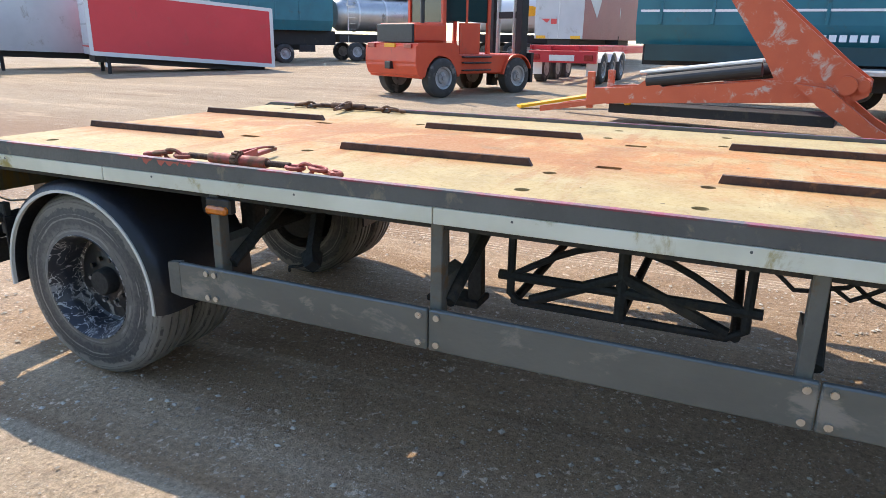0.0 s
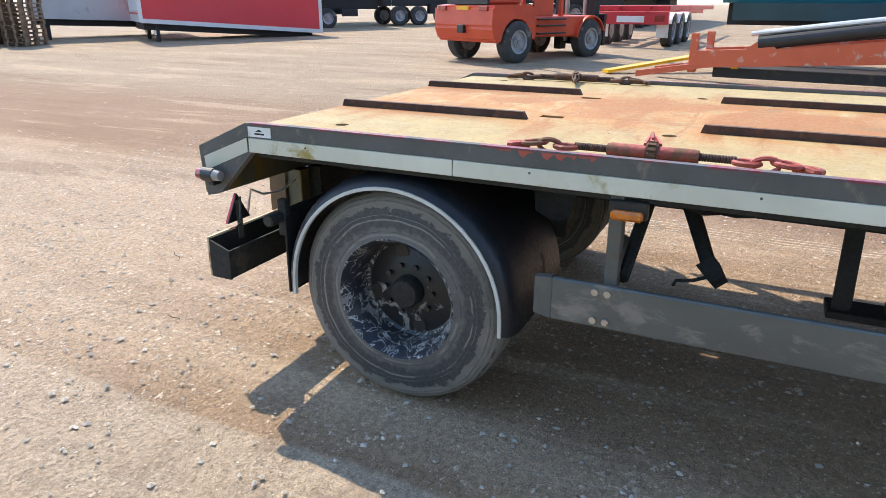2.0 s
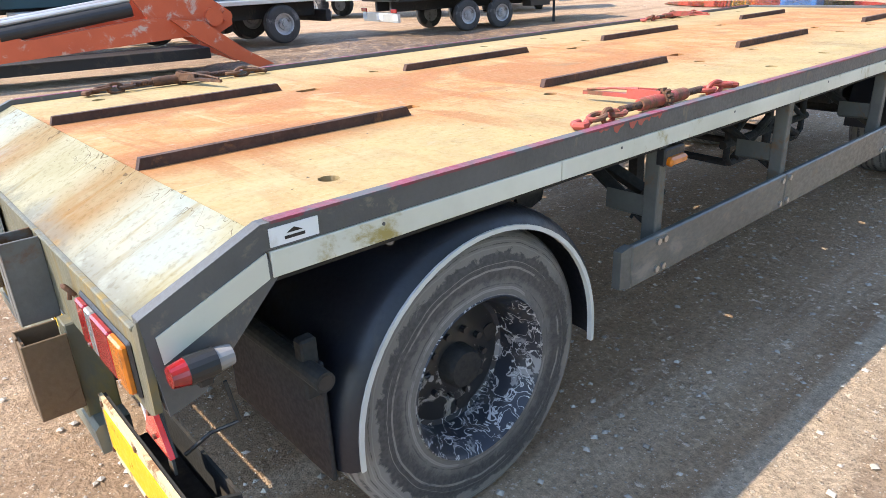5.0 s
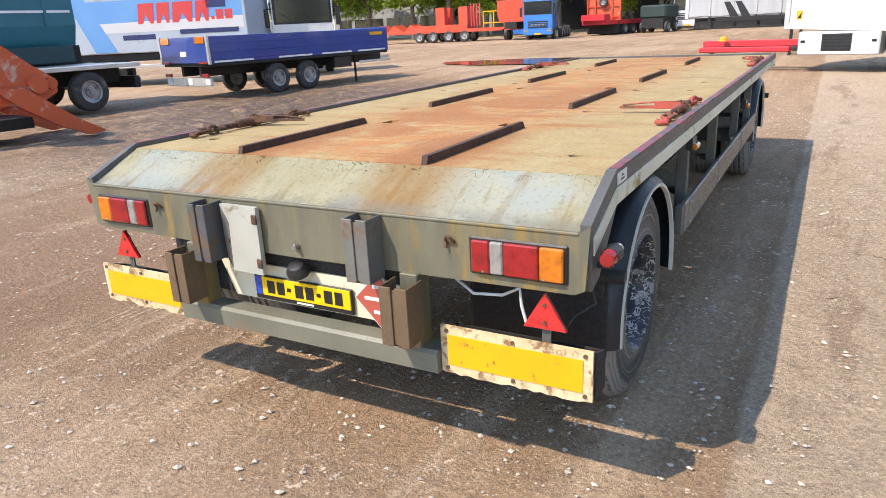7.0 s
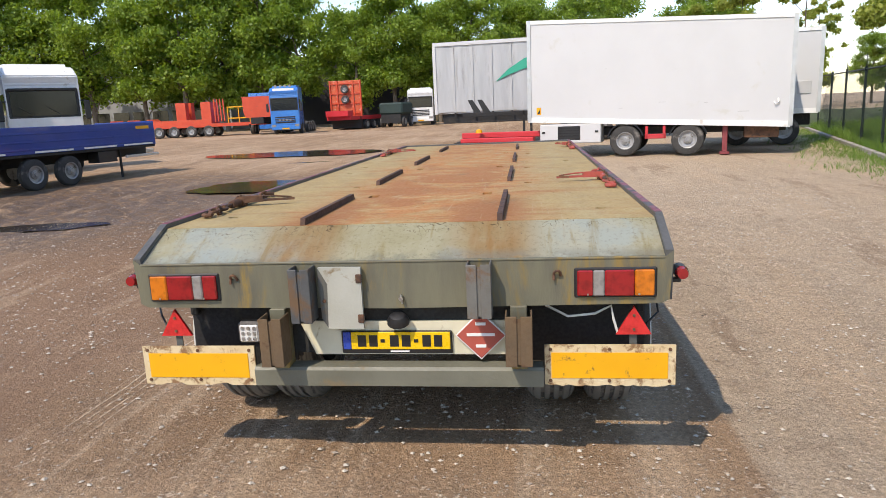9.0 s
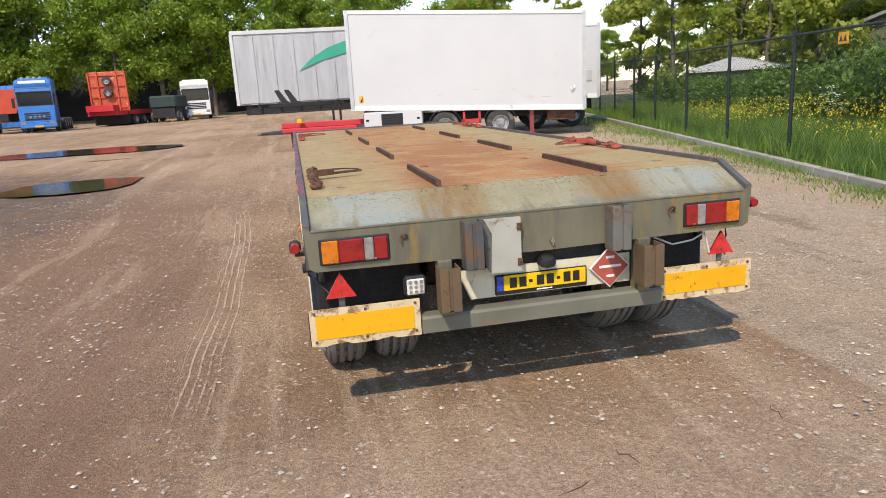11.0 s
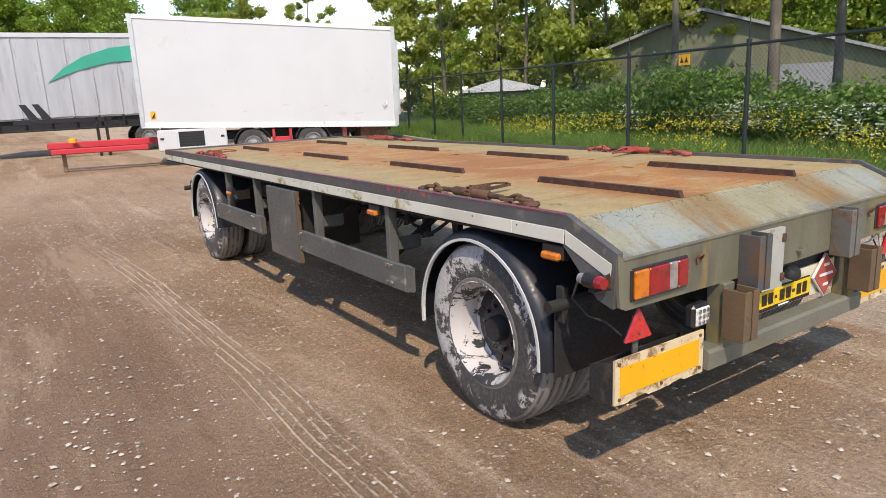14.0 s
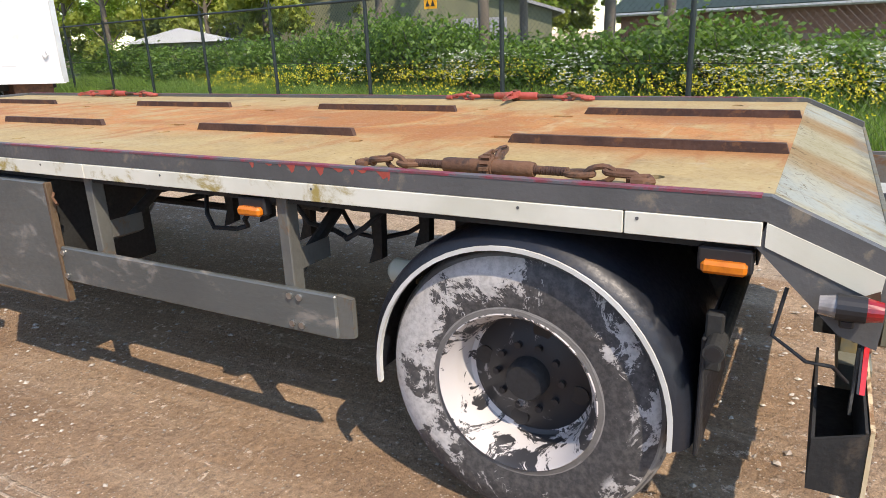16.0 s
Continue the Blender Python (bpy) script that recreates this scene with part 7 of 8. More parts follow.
def curtain_trailer():
    e = thing("curtain_trailer", at(-3.4, 29.3, (0.998, -0.05)), "grey curtain-sided trailer with a green swoosh", "trailer")
    # own +y runs along its side to the right; shown side is own +x
    L, z0, z1 = 10.0, 1.38, 4.35
    bm = BM()
    n = 90
    lo, hi = [], []
    for k in range(n + 1):
        y = L * k / n
        d = 0.018 * math.sin(y * 7.0) + 0.012 * noise.noise((y * 2, 0, 3))
        lo.append(bm.verts.new((1.25 + d, y, z0 + 0.05 + 0.03 * abs(math.sin(y * 2.4)))))
        hi.append(bm.verts.new((1.25 + d * 0.4, y, z1)))
    for k in range(n):
        bm.faces.new((lo[k], lo[k + 1], hi[k + 1], hi[k]))
    part("curtain", bm, "curtain", e, "", smooth=True)
    P(e, "box_core", "box_grey", -1.25, 1.2, 0.0, L, z0, z1)
    P(e, "roof_rail", "box_white", 1.2, 1.30, -0.02, L, z1 - 0.02, z1 + 0.14)
    P(e, "rear_post", "box_white", 1.18, 1.30, -0.04, 0.1, z0, z1)
    for y in np.arange(0.9, L, 0.85):
        P(e, "curtain_strap", "box_grey", 1.275, 1.288, y - 0.02, y + 0.02, z0 - 0.1, z1, bev=0)
        P(e, "buckle", "black", 1.27, 1.295, y - 0.04, y + 0.04, z0 - 0.12, z0 + 0.06, bev=0)
    sw = [(2.75, 2.7), (3.3, 3.2), (4.0, 3.62), (5.0, 3.95), (6.3, 4.1), (8.5, 4.15), (8.5, 3.42), (6.5, 3.5), (5.0, 3.42), (3.9, 3.16), (3.3, 2.95)]
    part("swoosh", prism(BM(), sw, "x", 1.29, 1.30), "green_swoosh", e)
    P(e, "chassis", "black_paint", -0.6, 1.1, 0.3, L - 0.4, 0.95, z0)
    add_wheels(e, (6.0, 7.3, 8.6), 1.24, 0.5, 0.36)


curtain_trailer()
tl = thing("tail_lift", at(-0.6, 26.3, (0.998, -0.05)), "black folded tail-lift frame on a low bar", "tail lift")
P(tl, "beam", "black_paint", -0.05, 0.05, -1.5, 1.6, 1.25, 1.42)
P(tl, "beam", "black_paint", -0.05, 0.05, -1.5, 1.6, 1.0, 1.06)
for y in (-1.0, -0.6):
    part("blade", prism(BM(), [(y, 1.42), (y + 0.3, 1.42), (y - 0.05, 1.95), (y - 0.25, 1.95)], "x", -0.03, 0.03), "black", tl)
for y in (1.1, 1.4):
    P(tl, "leg", "black_paint", -0.05, 0.05, y - 0.05, y + 0.05, 0.0, 1.42)


def reefer(name, px, py, z0a, z0b, z1a, z1b, sa, sb, label, front=True):
    h = Vector((7.1, -1.9)).normalized()
    e = thing(name, at(px, py, h, 0.02), label, "trailer")
    g = gz(px, py) + 0.02
    def side(poly, x0, x1):
        return prism(BM(), [(y, z - g) for y, z in poly], "x", x0, x1)
    body = side([(sa, z0a), (sb, z0b), (sb + 0.05, z1b), (sa + 0.03, z1a)], -2.5, 0.0)
    bmesh.ops.bevel(body, geom=body.edges[:], offset=0.02, segments=1, affect="EDGES")
    part("box_body", body, "box_white", e)
    part("top_rail", side([(sa, z1a - 0.10), (sb + 0.05, z1b - 0.10), (sb + 0.05, z1b + 0.01), (sa, z1a + 0.01)], -0.01, 0.025), "white_paint", e)
    part("bottom_rail", side([(sa, z0a - 0.03), (sb, z0b - 0.03), (sb, z0b + 0.13), (sa, z0a + 0.13)], -0.01, 0.02), "white_paint", e)
    for y, za, zb in ((sa + 0.05, z0a, z1a), (sb, z0b, z1b)):
        part("corner_post", side([(y - 0.06, za), (y + 0.06, za), (y + 0.08, zb), (y - 0.04, zb)], -0.01, 0.03), "alu", e)
    return e, side


rf, side = reefer("refrigerated_trailer", 3.56, 18.3, 1.25, 0.88, 4.29, 3.86, -3.0, 4.45, "white refrigerated box trailer with red landing frames")
part("panel_box", box(BM(), -0.6, 0.02, -2.62, -0.72, 0.42, 1.02, 0.03), "box_white", rf)
part("panel_grille", box(BM(), 0.0, 0.03, -2.05, -1.35, 0.52, 0.95, 0.01), "black", rf)
for z in (0.56, 0.64, 0.72, 0.80, 0.88):
    part("grille_slat", box(BM(), 0.025, 0.04, -2.03, -1.37, z, z + 0.025), "rubber", rf)
for y in (-2.5, -0.85):
    part("panel_handle", box(BM(), 0.018, 0.04, y - 0.05, y + 0.05, 0.74, 0.80, 0.004), "black", rf)
part("chassis", box(BM(), -1.9, -0.6, -2.6, 4.4, 0.62, 0.86, 0.02), "black_paint", rf)
t, q = wheel_meshes(0.46, 0.33)
for y in (0.0, 1.78):
    for x in (-0.17, -2.3):
        wh = thing_part("wheel", rf)
        wh.location = (x, y, 0.46)
        part("tyre", t, None, wh)
        part("rim", q, None, wh)
    part("mudguard", shell_arc(BM(), y, 0.46, 0.52, 0.03, radians(15), radians(165), -0.4, 0.0, 12), "guard", rf)
for a, b in ((0.62, 1.12),):
    part("red_frame", box(BM(), -0.1, -0.02, a - 0.05, b + 0.05, 0.50, 0.64, 0.01), "red", rf)
    for y in (a, b):
        part("red_post", box(BM(), -0.1, -0.02, y - 0.04, y + 0.04, 0.50, 0.88, 0.01), "red", rf)
part("landing_leg", box(BM(), -0.25, -0.12, 2.72, 2.86, 0.08, 0.86, 0.01), "red_dark", rf)
part("landing_foot", box(BM(), -0.32, -0.05, 2.66, 2.92, 0.0, 0.08, 0.01), "red_dark", rf)
part("coupling_gear", box(BM(), -1.2, -0.2, 3.3, 4.2, 0.45, 0.8, 0.02), "rust", rf)
part("sticker", box(BM(), 0.0, 0.006, -2.72, -2.58, 1.33, 1.55), "yellow", rf)
part("sticker_shape", prism(BM(), [(-2.70, 1.36), (-2.62, 1.36), (-2.60, 1.52)], "x", 0.004, 0.010), "ink", rf)
part("door_hook", tube(BM(), [(0.01, 4.12, 1.52), (0.06, 4.14, 1.44), (0.05, 4.06, 1.36), (0.01, 4.03, 1.44)], 0.02), "alu", rf)
for y, z, w in ((-0.6, 2.6, 0.05), (0.95, 1.55, 0.2), (-0.2, 1.42, 0.12), (2.2, 1.48, 0.1), (3.1, 1.2, 0.3)):
    part("scuff", box(BM(), 0.0, 0.004, y, y + w, z, z + 0.02), "box_grey", rf)
# red drawbar frame ahead of it
part("drawbar", box(BM(), -1.3, -0.9, -5.6, -2.4, 0.62, 0.80, 0.02), "red", rf)
part("drawbar", box(BM(), -0.5, -0.2, -5.4, -2.9, 0.50, 0.64, 0.02), "red", rf)
part("drawbar_leg", box(BM(), -0.6, -0.5, -5.2, -5.1, 0.0, 0.62, 0.01), "wood", rf)
part("drawbar_lamp", lathe(BM(), [(0, 0), (0, 0.12), (0.1, 0.1), (0.14, 0)], "z", 14, (-0.7, -4.9, 0.80), False), "yellow", rf)
rf2, side2 = reefer("refrigerated_trailer", 5.6, 21.4, 1.15, 1.15, 3.75, 3.75, 0.0, 4.35, "second white box trailer standing behind the first")
part("vent", box(BM(), 0.0, 0.03, 3.72, 4.12, 1.6, 2.0, 0.01), "box_grey", rf2)
part("chassis", box(BM(), -1.9, -0.6, 0.2, 4.2, 0.6, 1.0, 0.02), "black_paint", rf2)
for y in (2.0, 3.4):
    for x in (-0.17, -2.3):
        wh = thing_part("wheel", rf2)
        wh.location = (x, y, 0.46)
        part("tyre", t, None, wh)
        part("rim", q, None, wh)


# ---- fence, kerb and verge ----
F0, FD = Vector((7.3, 6.0)), Vector((0.255, 1.0)).normalized()
FN = Vector((FD.y, -FD.x))


def along(s, off=0.0):
    p = F0 + FD * s + FN * off
    return p.x, p.y


POSTS = [-10.6, -7.5, -4.4, -1.4, 1.75, 4.82, 7.8, 10.9, 13.65, 16.85, 19.9, 23.0]
fence = thing("chain_link_fence", None, "dark green chain-link fence with round posts and top rail", "fence")
TOP = 2.3
for s in POSTS:
    x, y = along(s)
    z = gz(x, y)
    part("post", rod(BM(), (x, y, z - 0.1), (x, y, z + TOP), 0.036, 12), "mesh_green", fence)
    part("post_spike", rod(BM(), (x, y, z + TOP), (x, y, z + TOP + 0.42), 0.016, 8, 0.006), "mesh_green", fence)
    part("post_cap", rod(BM(), (x, y, z + TOP), (x, y, z + TOP + 0.05), 0.042, 12), "mesh_green", fence)
    for zz in (0.5, 1.1, 1.7):
        part("clamp", rod(BM(), (x, y, z + zz), (x, y, z + zz + 0.05), 0.046, 10), "mesh_green", fence)
for a, b in zip(POSTS, POSTS[1:]):
    (xa, ya), (xb, yb) = along(a), along(b)
    part("top_rail", rod(BM(), (xa, ya, gz(xa, ya) + TOP - 0.03), (xb, yb, gz(xb, yb) + TOP - 0.03), 0.024, 8), "mesh_green", fence)
    for zz in (0.12, 1.15):
        part("tension_wire", rod(BM(), (xa, ya, gz(xa, ya) + zz), (xb, yb, gz(xb, yb) + zz), 0.004, 5), "mesh_green", fence)
vv, ff = [], []
for sgn in (-1, 1):
    for s in np.arange(POSTS[0], POSTS[-1], 0.085):
        (xa, ya), (xb, yb) = along(s), along(s + sgn * 2.15)
        if not POSTS[0] <= s + sgn * 2.15 <= POSTS[-1]:
            continue
        za, zb = gz(xa, ya) + 0.1, gz(xb, yb) + 2.25
        r, k = 0.0022, len(vv)
        for (x, y, z) in ((xa, ya, za), (xb, yb, zb)):
            for a in (0.5, 2.6, 4.7):
                vv.append((x + FN.x * r * math.cos(a) + FD.x * r * math.sin(a), y + FN.y * r * math.cos(a) + FD.y * r * math.sin(a), z))
        ff += [(k, k + 1, k + 4, k + 3), (k + 1, k + 2, k + 5, k + 4), (k + 2, k, k + 3, k + 5)]
me = bpy.data.meshes.new("wire_mesh")
me.from_pydata(vv, [], ff)
tagged(part("wire_mesh", me, "mesh_green", fence, "fine diamond wire mesh"), kind="stuff")
sx, sy = along(0.05, -0.04)
bm = box(BM(), -0.01, 0.0, -0.14, 0.14, -0.09, 0.09)
sign_b = part("warning_sign", bm, "yellow", None)
tagged(sign_b, "small yellow warning plate tied to the fence", "sign")
sign_b.matrix_world = pose(sx, sy, gz(sx, sy) + 2.12, 0, 0, -14)
for k in (-0.06, 0.06):
    part("sign_shape", prism(BM(), [(k - 0.045, -0.05), (k + 0.045, -0.05), (k, 0.05)], "x", -0.014, -0.009), "ink", sign_b)

kerb = thing("kerb", None, "line of low grey concrete kerb stones along the verge", "kerb", kind="structure")
for k, s in enumerate(np.arange(-12, 24, 1.0)):
    (xa, ya) = along(s + 0.5, -0.32)
    bm = box(BM(), -0.07, 0.07, -0.495, 0.495, -0.1, 0.13, 0.012)
    part("kerb_stone", bm, "kerb", kerb).matrix_world = pose(xa, ya, gz(xa, ya) + 0.01 * noise.noise((s, 0, 0)), 0, 0, math.degrees(math.atan2(-FD.x, FD.y)))


def blades(name, n, pick, h0, h1, w, mt, label, cat, seed, lean=0.35):
    """Tufted blades as one mesh."""
    rnd = np.random.RandomState(seed)
    verts, faces = [], []
    for _ in range(n):
        x, y, dens = pick(rnd)
        z = gz(x, y)
        h = rnd.uniform(h0, h1) * dens
        a = rnd.uniform(0, 2 * math.pi)
        lx, ly = rnd.normal(0, lean * h), rnd.normal(0, lean * h)
        dx, dy = w * math.cos(a), w * math.sin(a)
        k = len(verts)
        verts += [(x - dx, y - dy, z), (x + dx, y + dy, z), (x + dx * 0.6 + lx * 0.45, y + dy * 0.6 + ly * 0.45, z + h * 0.6), (x - dx * 0.6 + lx * 0.45, y - dy * 0.6 + ly * 0.45, z + h * 0.6), (x + lx, y + ly, z + h)]
        faces += [(k, k + 1, k + 2, k + 3), (k + 3, k + 2, k + 4)]
    me = bpy.data.meshes.new(name)
    me.from_pydata(verts, [], faces)
    return tagged(part(name, me, mt), label, cat, kind="stuff")


def pick_verge(r):
    s = r.uniform(-12, 24)
    off = r.uniform(0.0, 1.0) ** 1.2 * 6.0 - 0.2
    x, y = along(s, off)
    return x, y, 0.75 + 0.5 * noise.noise((x * 0.6, y * 0.6, 0)) + 0.2 * min(1.0, off / 2)


blades("grass", 52000, pick_verge, 0.28, 0.62, 0.009, "grass", "tall green grass on the verge behind the kerb", "grass", 1)


def pick_front(r):
    s = r.uniform(-12, 24)
    off = -0.36 - abs(r.normal(0, 0.45)) * (1.6 if s > 6 else 0.8)
    x, y = along(s, off)
    return x, y, max(0.15, 0.6 + 0.8 * noise.noise((x * 1.3, y * 1.3, 5)))


blades("weeds", 9000, pick_front, 0.05, 0.22, 0.008, "grass", "low ragged weeds along the kerb", "weeds", 2, 0.6)
# soil of the verge
bm = BM()
g0 = []
for s in np.arange(-40, 60, 4.0):
    g0.append([bm.verts.new((*along(s, o), gz(*along(s, o)) + 0.03)) for o in (-0.25, 3, 8, 20, 60)])
for a, b in zip(g0, g0[1:]):
    for i in range(4):
        bm.faces.new((a[i], a[i + 1], b[i + 1], b[i]))
tagged(part("verge", bm, surf("verge_turf", (0.05, 0.085, 0.02), (0.07, 0.075, 0.03), 0.9, 0.0, 1.2, (0.09, 0.07, 0.045), 0.3, 0.8)), "grassy strip of soil behind the kerb", "ground", kind="structure")


def blossoms(name, n, pick, size, mt, label, cat, seed):
    rnd = np.random.RandomState(seed)
    verts, faces = [], []
    for _ in range(n):
        x, y, z, fl = pick(rnd)
        for _ in range(4):
            c = np.array((x, y, z)) + rnd.normal(0, size * 1.1, 3) * (1, 1, fl)
            u, v = rnd.normal(0, 1, 3), rnd.normal(0, 1, 3)
            u[2] *= fl
            v[2] *= fl
            u, v = u / np.linalg.norm(u) * size * 0.7, v / np.linalg.norm(v) * size * 0.7
            k = len(verts)
            verts += [tuple(c - u), tuple(c + v), tuple(c + u), tuple(c - v)]
            faces.append((k, k + 1, k + 2, k + 3))
    me = bpy.data.meshes.new(name)
    me.from_pydata(verts, [], faces)
    return tagged(part(name, me, mt), label, cat, kind="stuff")


def pick_yellow(r):
    while True:
        s, off = r.uniform(-11, 12), r.uniform(0.5, 4.2)
        x, y = along(s, off)
        if noise.noise((x * 0.35, y * 0.35, 7)) + 0.25 * (off > 1.6) + 0.2 * (s < -3) > 0.12:
            return x, y, gz(x, y) + r.uniform(0.45, 0.85) + 0.06 * off, 1.0


def pick_white(r):
    while True:
        s, off = r.uniform(-9, 6), r.uniform(2.6, 4.8)
        x, y = along(s, off)
        if noise.noise((x * 0.4, y * 0.4, 21)) > 0.05:
            return x, y, gz(x, y) + r.uniform(0.6, 1.25), 0.25


blossoms("yellow_flowers", 2300, pick_yellow, 0.026, "petal_y", "yellow rapeseed flowers in the tall grass", "flowers", 3)
blossoms("white_flowers", 2200, pick_white, 0.04, "petal_w", "white cow parsley umbels before the hedge", "flowers", 4)


# ---- leaves, hedge and trees ----
def leaf_cloud(blobs, n, size, seed, thin=1.0):
    """Leaves as small folded quads scattered through the shells of blobs (x, y, z, rx, rz)."""
    rnd = np.random.RandomState(seed)
    vol = np.array([b[3] ** 2 * b[4] for b in blobs])
    pick = rnd.choice(len(blobs), n, p=vol / vol.sum())
    d = rnd.normal(0, 1, (n, 3))
    d /= np.linalg.norm(d, axis=1)[:, None]
    rad = rnd.uniform(0.2, 1.0, n) ** 0.5 * (1 + 0.30 * rnd.normal(0, 1, n))
    B = np.array(blobs)[pick]
    c = B[:, :3] + d * rad[:, None] * np.stack([B[:, 3], B[:, 3], B[:, 4]], 1)
    u = rnd.normal(0, 1, (n, 3))
    u /= np.linalg.norm(u, axis=1)[:, None]
    w = rnd.normal(0, 1, (n, 3))
    v = np.cross(u, w)
    v /= np.linalg.norm(v, axis=1)[:, None]
    sz = size * rnd.uniform(0.6, 1.35, n)[:, None]
    q = np.stack([c - u * sz, c + v * sz * 0.62, c + u * sz, c - v * sz * 0.62], 1).reshape(-1, 3)
    q[:, 2] = np.maximum(q[:, 2], 0.05)
    me = bpy.data.meshes.new("leaves")
    me.from_pydata(q.tolist(), [], np.arange(4 * n).reshape(-1, 4).tolist())
    return me


def limb(bm, pts, r0, r1, seg=8):
    rings = []
    pts = [Vector(p) for p in pts]
    for i, p in enumerate(pts):
        d = (pts[min(i + 1, len(pts) - 1)] - pts[max(i - 1, 0)]).normalized()
        s = d.cross(Vector((0.31, 0.95, 0.05))).normalized()
        u = s.cross(d)
        r = r0 + (r1 - r0) * i / (len(pts) - 1)
        rings.append([bm.verts.new(p + r * (math.cos(a) * s + math.sin(a) * u)) for a in (2 * math.pi * k / seg for k in range(seg))])
    for a, b in zip(rings, rings[1:]):
        for k in range(seg):
            bm.faces.new((a[k], a[(k + 1) % seg], b[(k + 1) % seg], b[k]))


def tree_kind(h, spread, bare, n_leaves, leaf, seed, mt, slim=False):
    """Trunk and crown meshes of one tree: limbs end in clumps of leaves."""
    rnd = random.Random(seed)
    bm = BM()
    tr = (0.011 if slim else 0.02) * h
    trunk = [(rnd.uniform(-0.1, 0.1) * k * 0.3, rnd.uniform(-0.1, 0.1) * k * 0.3, h * 0.9 * k / 7) for k in range(8)]
    limb(bm, trunk, tr, tr * 0.15, 10)
    blobs = []
    count = 30 if not slim else 18
    for k in range(count):
        f = bare + (0.95 - bare) * (k + rnd.random()) / count
        z = h * f
        a = k * 2.4 + rnd.uniform(-0.5, 0.5)
        prof = math.sin(math.pi * min(1.0, max(0.08, (f - bare * 0.7) / (1.02 - bare * 0.7)))) ** 0.6
        reach = spread * prof * rnd.uniform(0.45, 1.0)
        i = min(6, int(f / 0.9 * 7))
        base = Vector(trunk[i])
        tip = Vector((base.x + reach * math.cos(a), base.y + reach * math.sin(a), z + reach * 0.25))
        mid = base.lerp(tip, 0.5) + Vector((0, 0, reach * 0.08))
        limb(bm, [base, mid, tip], tr * 0.32 * (1.1 - f), 0.02, 6)
        br = spread * rnd.uniform(0.16, 0.36) * (0.7 if slim else 1.0)
        blobs.append((tip.x, tip.y, tip.z, br, br * rnd.uniform(0.6, 0.95)))
        blobs.append((mid.x + rnd.uniform(-0.4, 0.4), mid.y + rnd.uniform(-0.4, 0.4), mid.z + 0.3, br * 0.75, br * 0.6))
    me = bpy.data.meshes.new("trunk")
    bmesh.ops.recalc_face_normals(bm, faces=bm.faces)
    bm.to_mesh(me)
    bm.free()
    me.polygons.foreach_set("use_smooth", [True] * len(me.polygons))
    me.materials.append(M["bark"])
    crown = leaf_cloud(blobs, n_leaves, leaf, seed)
    crown.materials.append(M[mt])
    return me, crown


def plant(kind, x, y, turn, scale, label, group):
    e = thing("tree", pose(x, y, gz(max(x, -60), min(y, 90)) - 0.05, 0, 0, turn) @ Matrix.Diagonal((scale, scale, scale, 1)), label, "tree", group)
    part("trunk", kind[0], None, e)
    part("crown", kind[1], None, e)


oaks = [tree_kind(13.5, 4.2, 0.22, 21000, 0.15, 31 + k, "leaf") for k in range(3)]
young = [tree_kind(13.0, 3.0, 0.10, 14000, 0.135, 51 + k, "leaf_young", True) for k in range(2)]
rnd = random.Random(8)
for k in range(22):
    x = -84 + 5.0 * k + rnd.uniform(-1.3, 1.3)
    plant(oaks[k % 3], x, 73 + rnd.uniform(-2.5, 2.5) + 0.12 * max(0, -x - 20) * -0.5, rnd.uniform(0, 360), rnd.uniform(0.9, 1.15) * (1.22 if x < -28 else 1.0 if x < 5 else 0.8), "broad green oak in the row at the yard's end", "oaks at the yard's end")
for k in range(11):
    plant(oaks[(k + 2) % 3], -89 - 5.5 * k, 70 - 3.2 * k + rnd.uniform(-2, 2), 47 * k, rnd.uniform(1.15, 1.35), "broad green oak in the row at the yard's end", "oaks at the yard's end")
for k in range(9):
    plant(oaks[(k + 1) % 3], -66 + 11 * k, 86 + rnd.uniform(-3, 3), rnd.uniform(0, 360), rnd.uniform(1.0, 1.2), "broad green oak in the back row", "oaks in the back row")
for k, (s, off, sc, kd) in enumerate(((24, 9, 0.95, 0), (27, 16, 1.1, 0), (19.0, 9.0, 1.0, 0), (17.5, 15, 1.0, 1), (21, 14, 1.05, 1), (30, 10, 1.0, 0), (33, 5, 0.9, 1), (20.5, 19, 0.9, 0), (26, 5, 1.0, 1), (36, 12, 1.1, 0), (40, 8, 1.1, 1))):
    plant(young[kd], *along(s, off), 70 * k, sc, "slender tree with fresh yellow-green leaves behind the fence", "young trees behind the fence")
for k, (s, off, sc) in enumerate(((22, 24, 1.0), (19, 30, 1.0), (30, 24, 1.05), (6, 52, 0.7), (-10, 60, 0.6), (38, 18, 1.1), (-24, 50, 0.7), (14, 40, 0.8))):
    plant(oaks[k % 3], *along(s, off), 50 * k, sc, "dark green tree beyond the hedge", "trees beyond the hedge")
for k, (x, y, sc) in enumerate(((24, 60, 0.95), (20.5, 66, 0.9), (29, 70, 0.85), (17, 70, 0.8))):
    plant(young[k % 2], x, y, 40 * k, sc, "pale yellow-green tree beyond the white trailer", "young trees at the yard's end")
for k, (x, y, sc) in enumerate(((38, 78, 0.55), (46, 76, 0.5), (54, 80, 0.55), (62, 74, 0.5), (33, 88, 0.6))):
    plant(oaks[k % 3], x, y, 70 * k, sc, "low distant broadleaf tree", "distant trees")
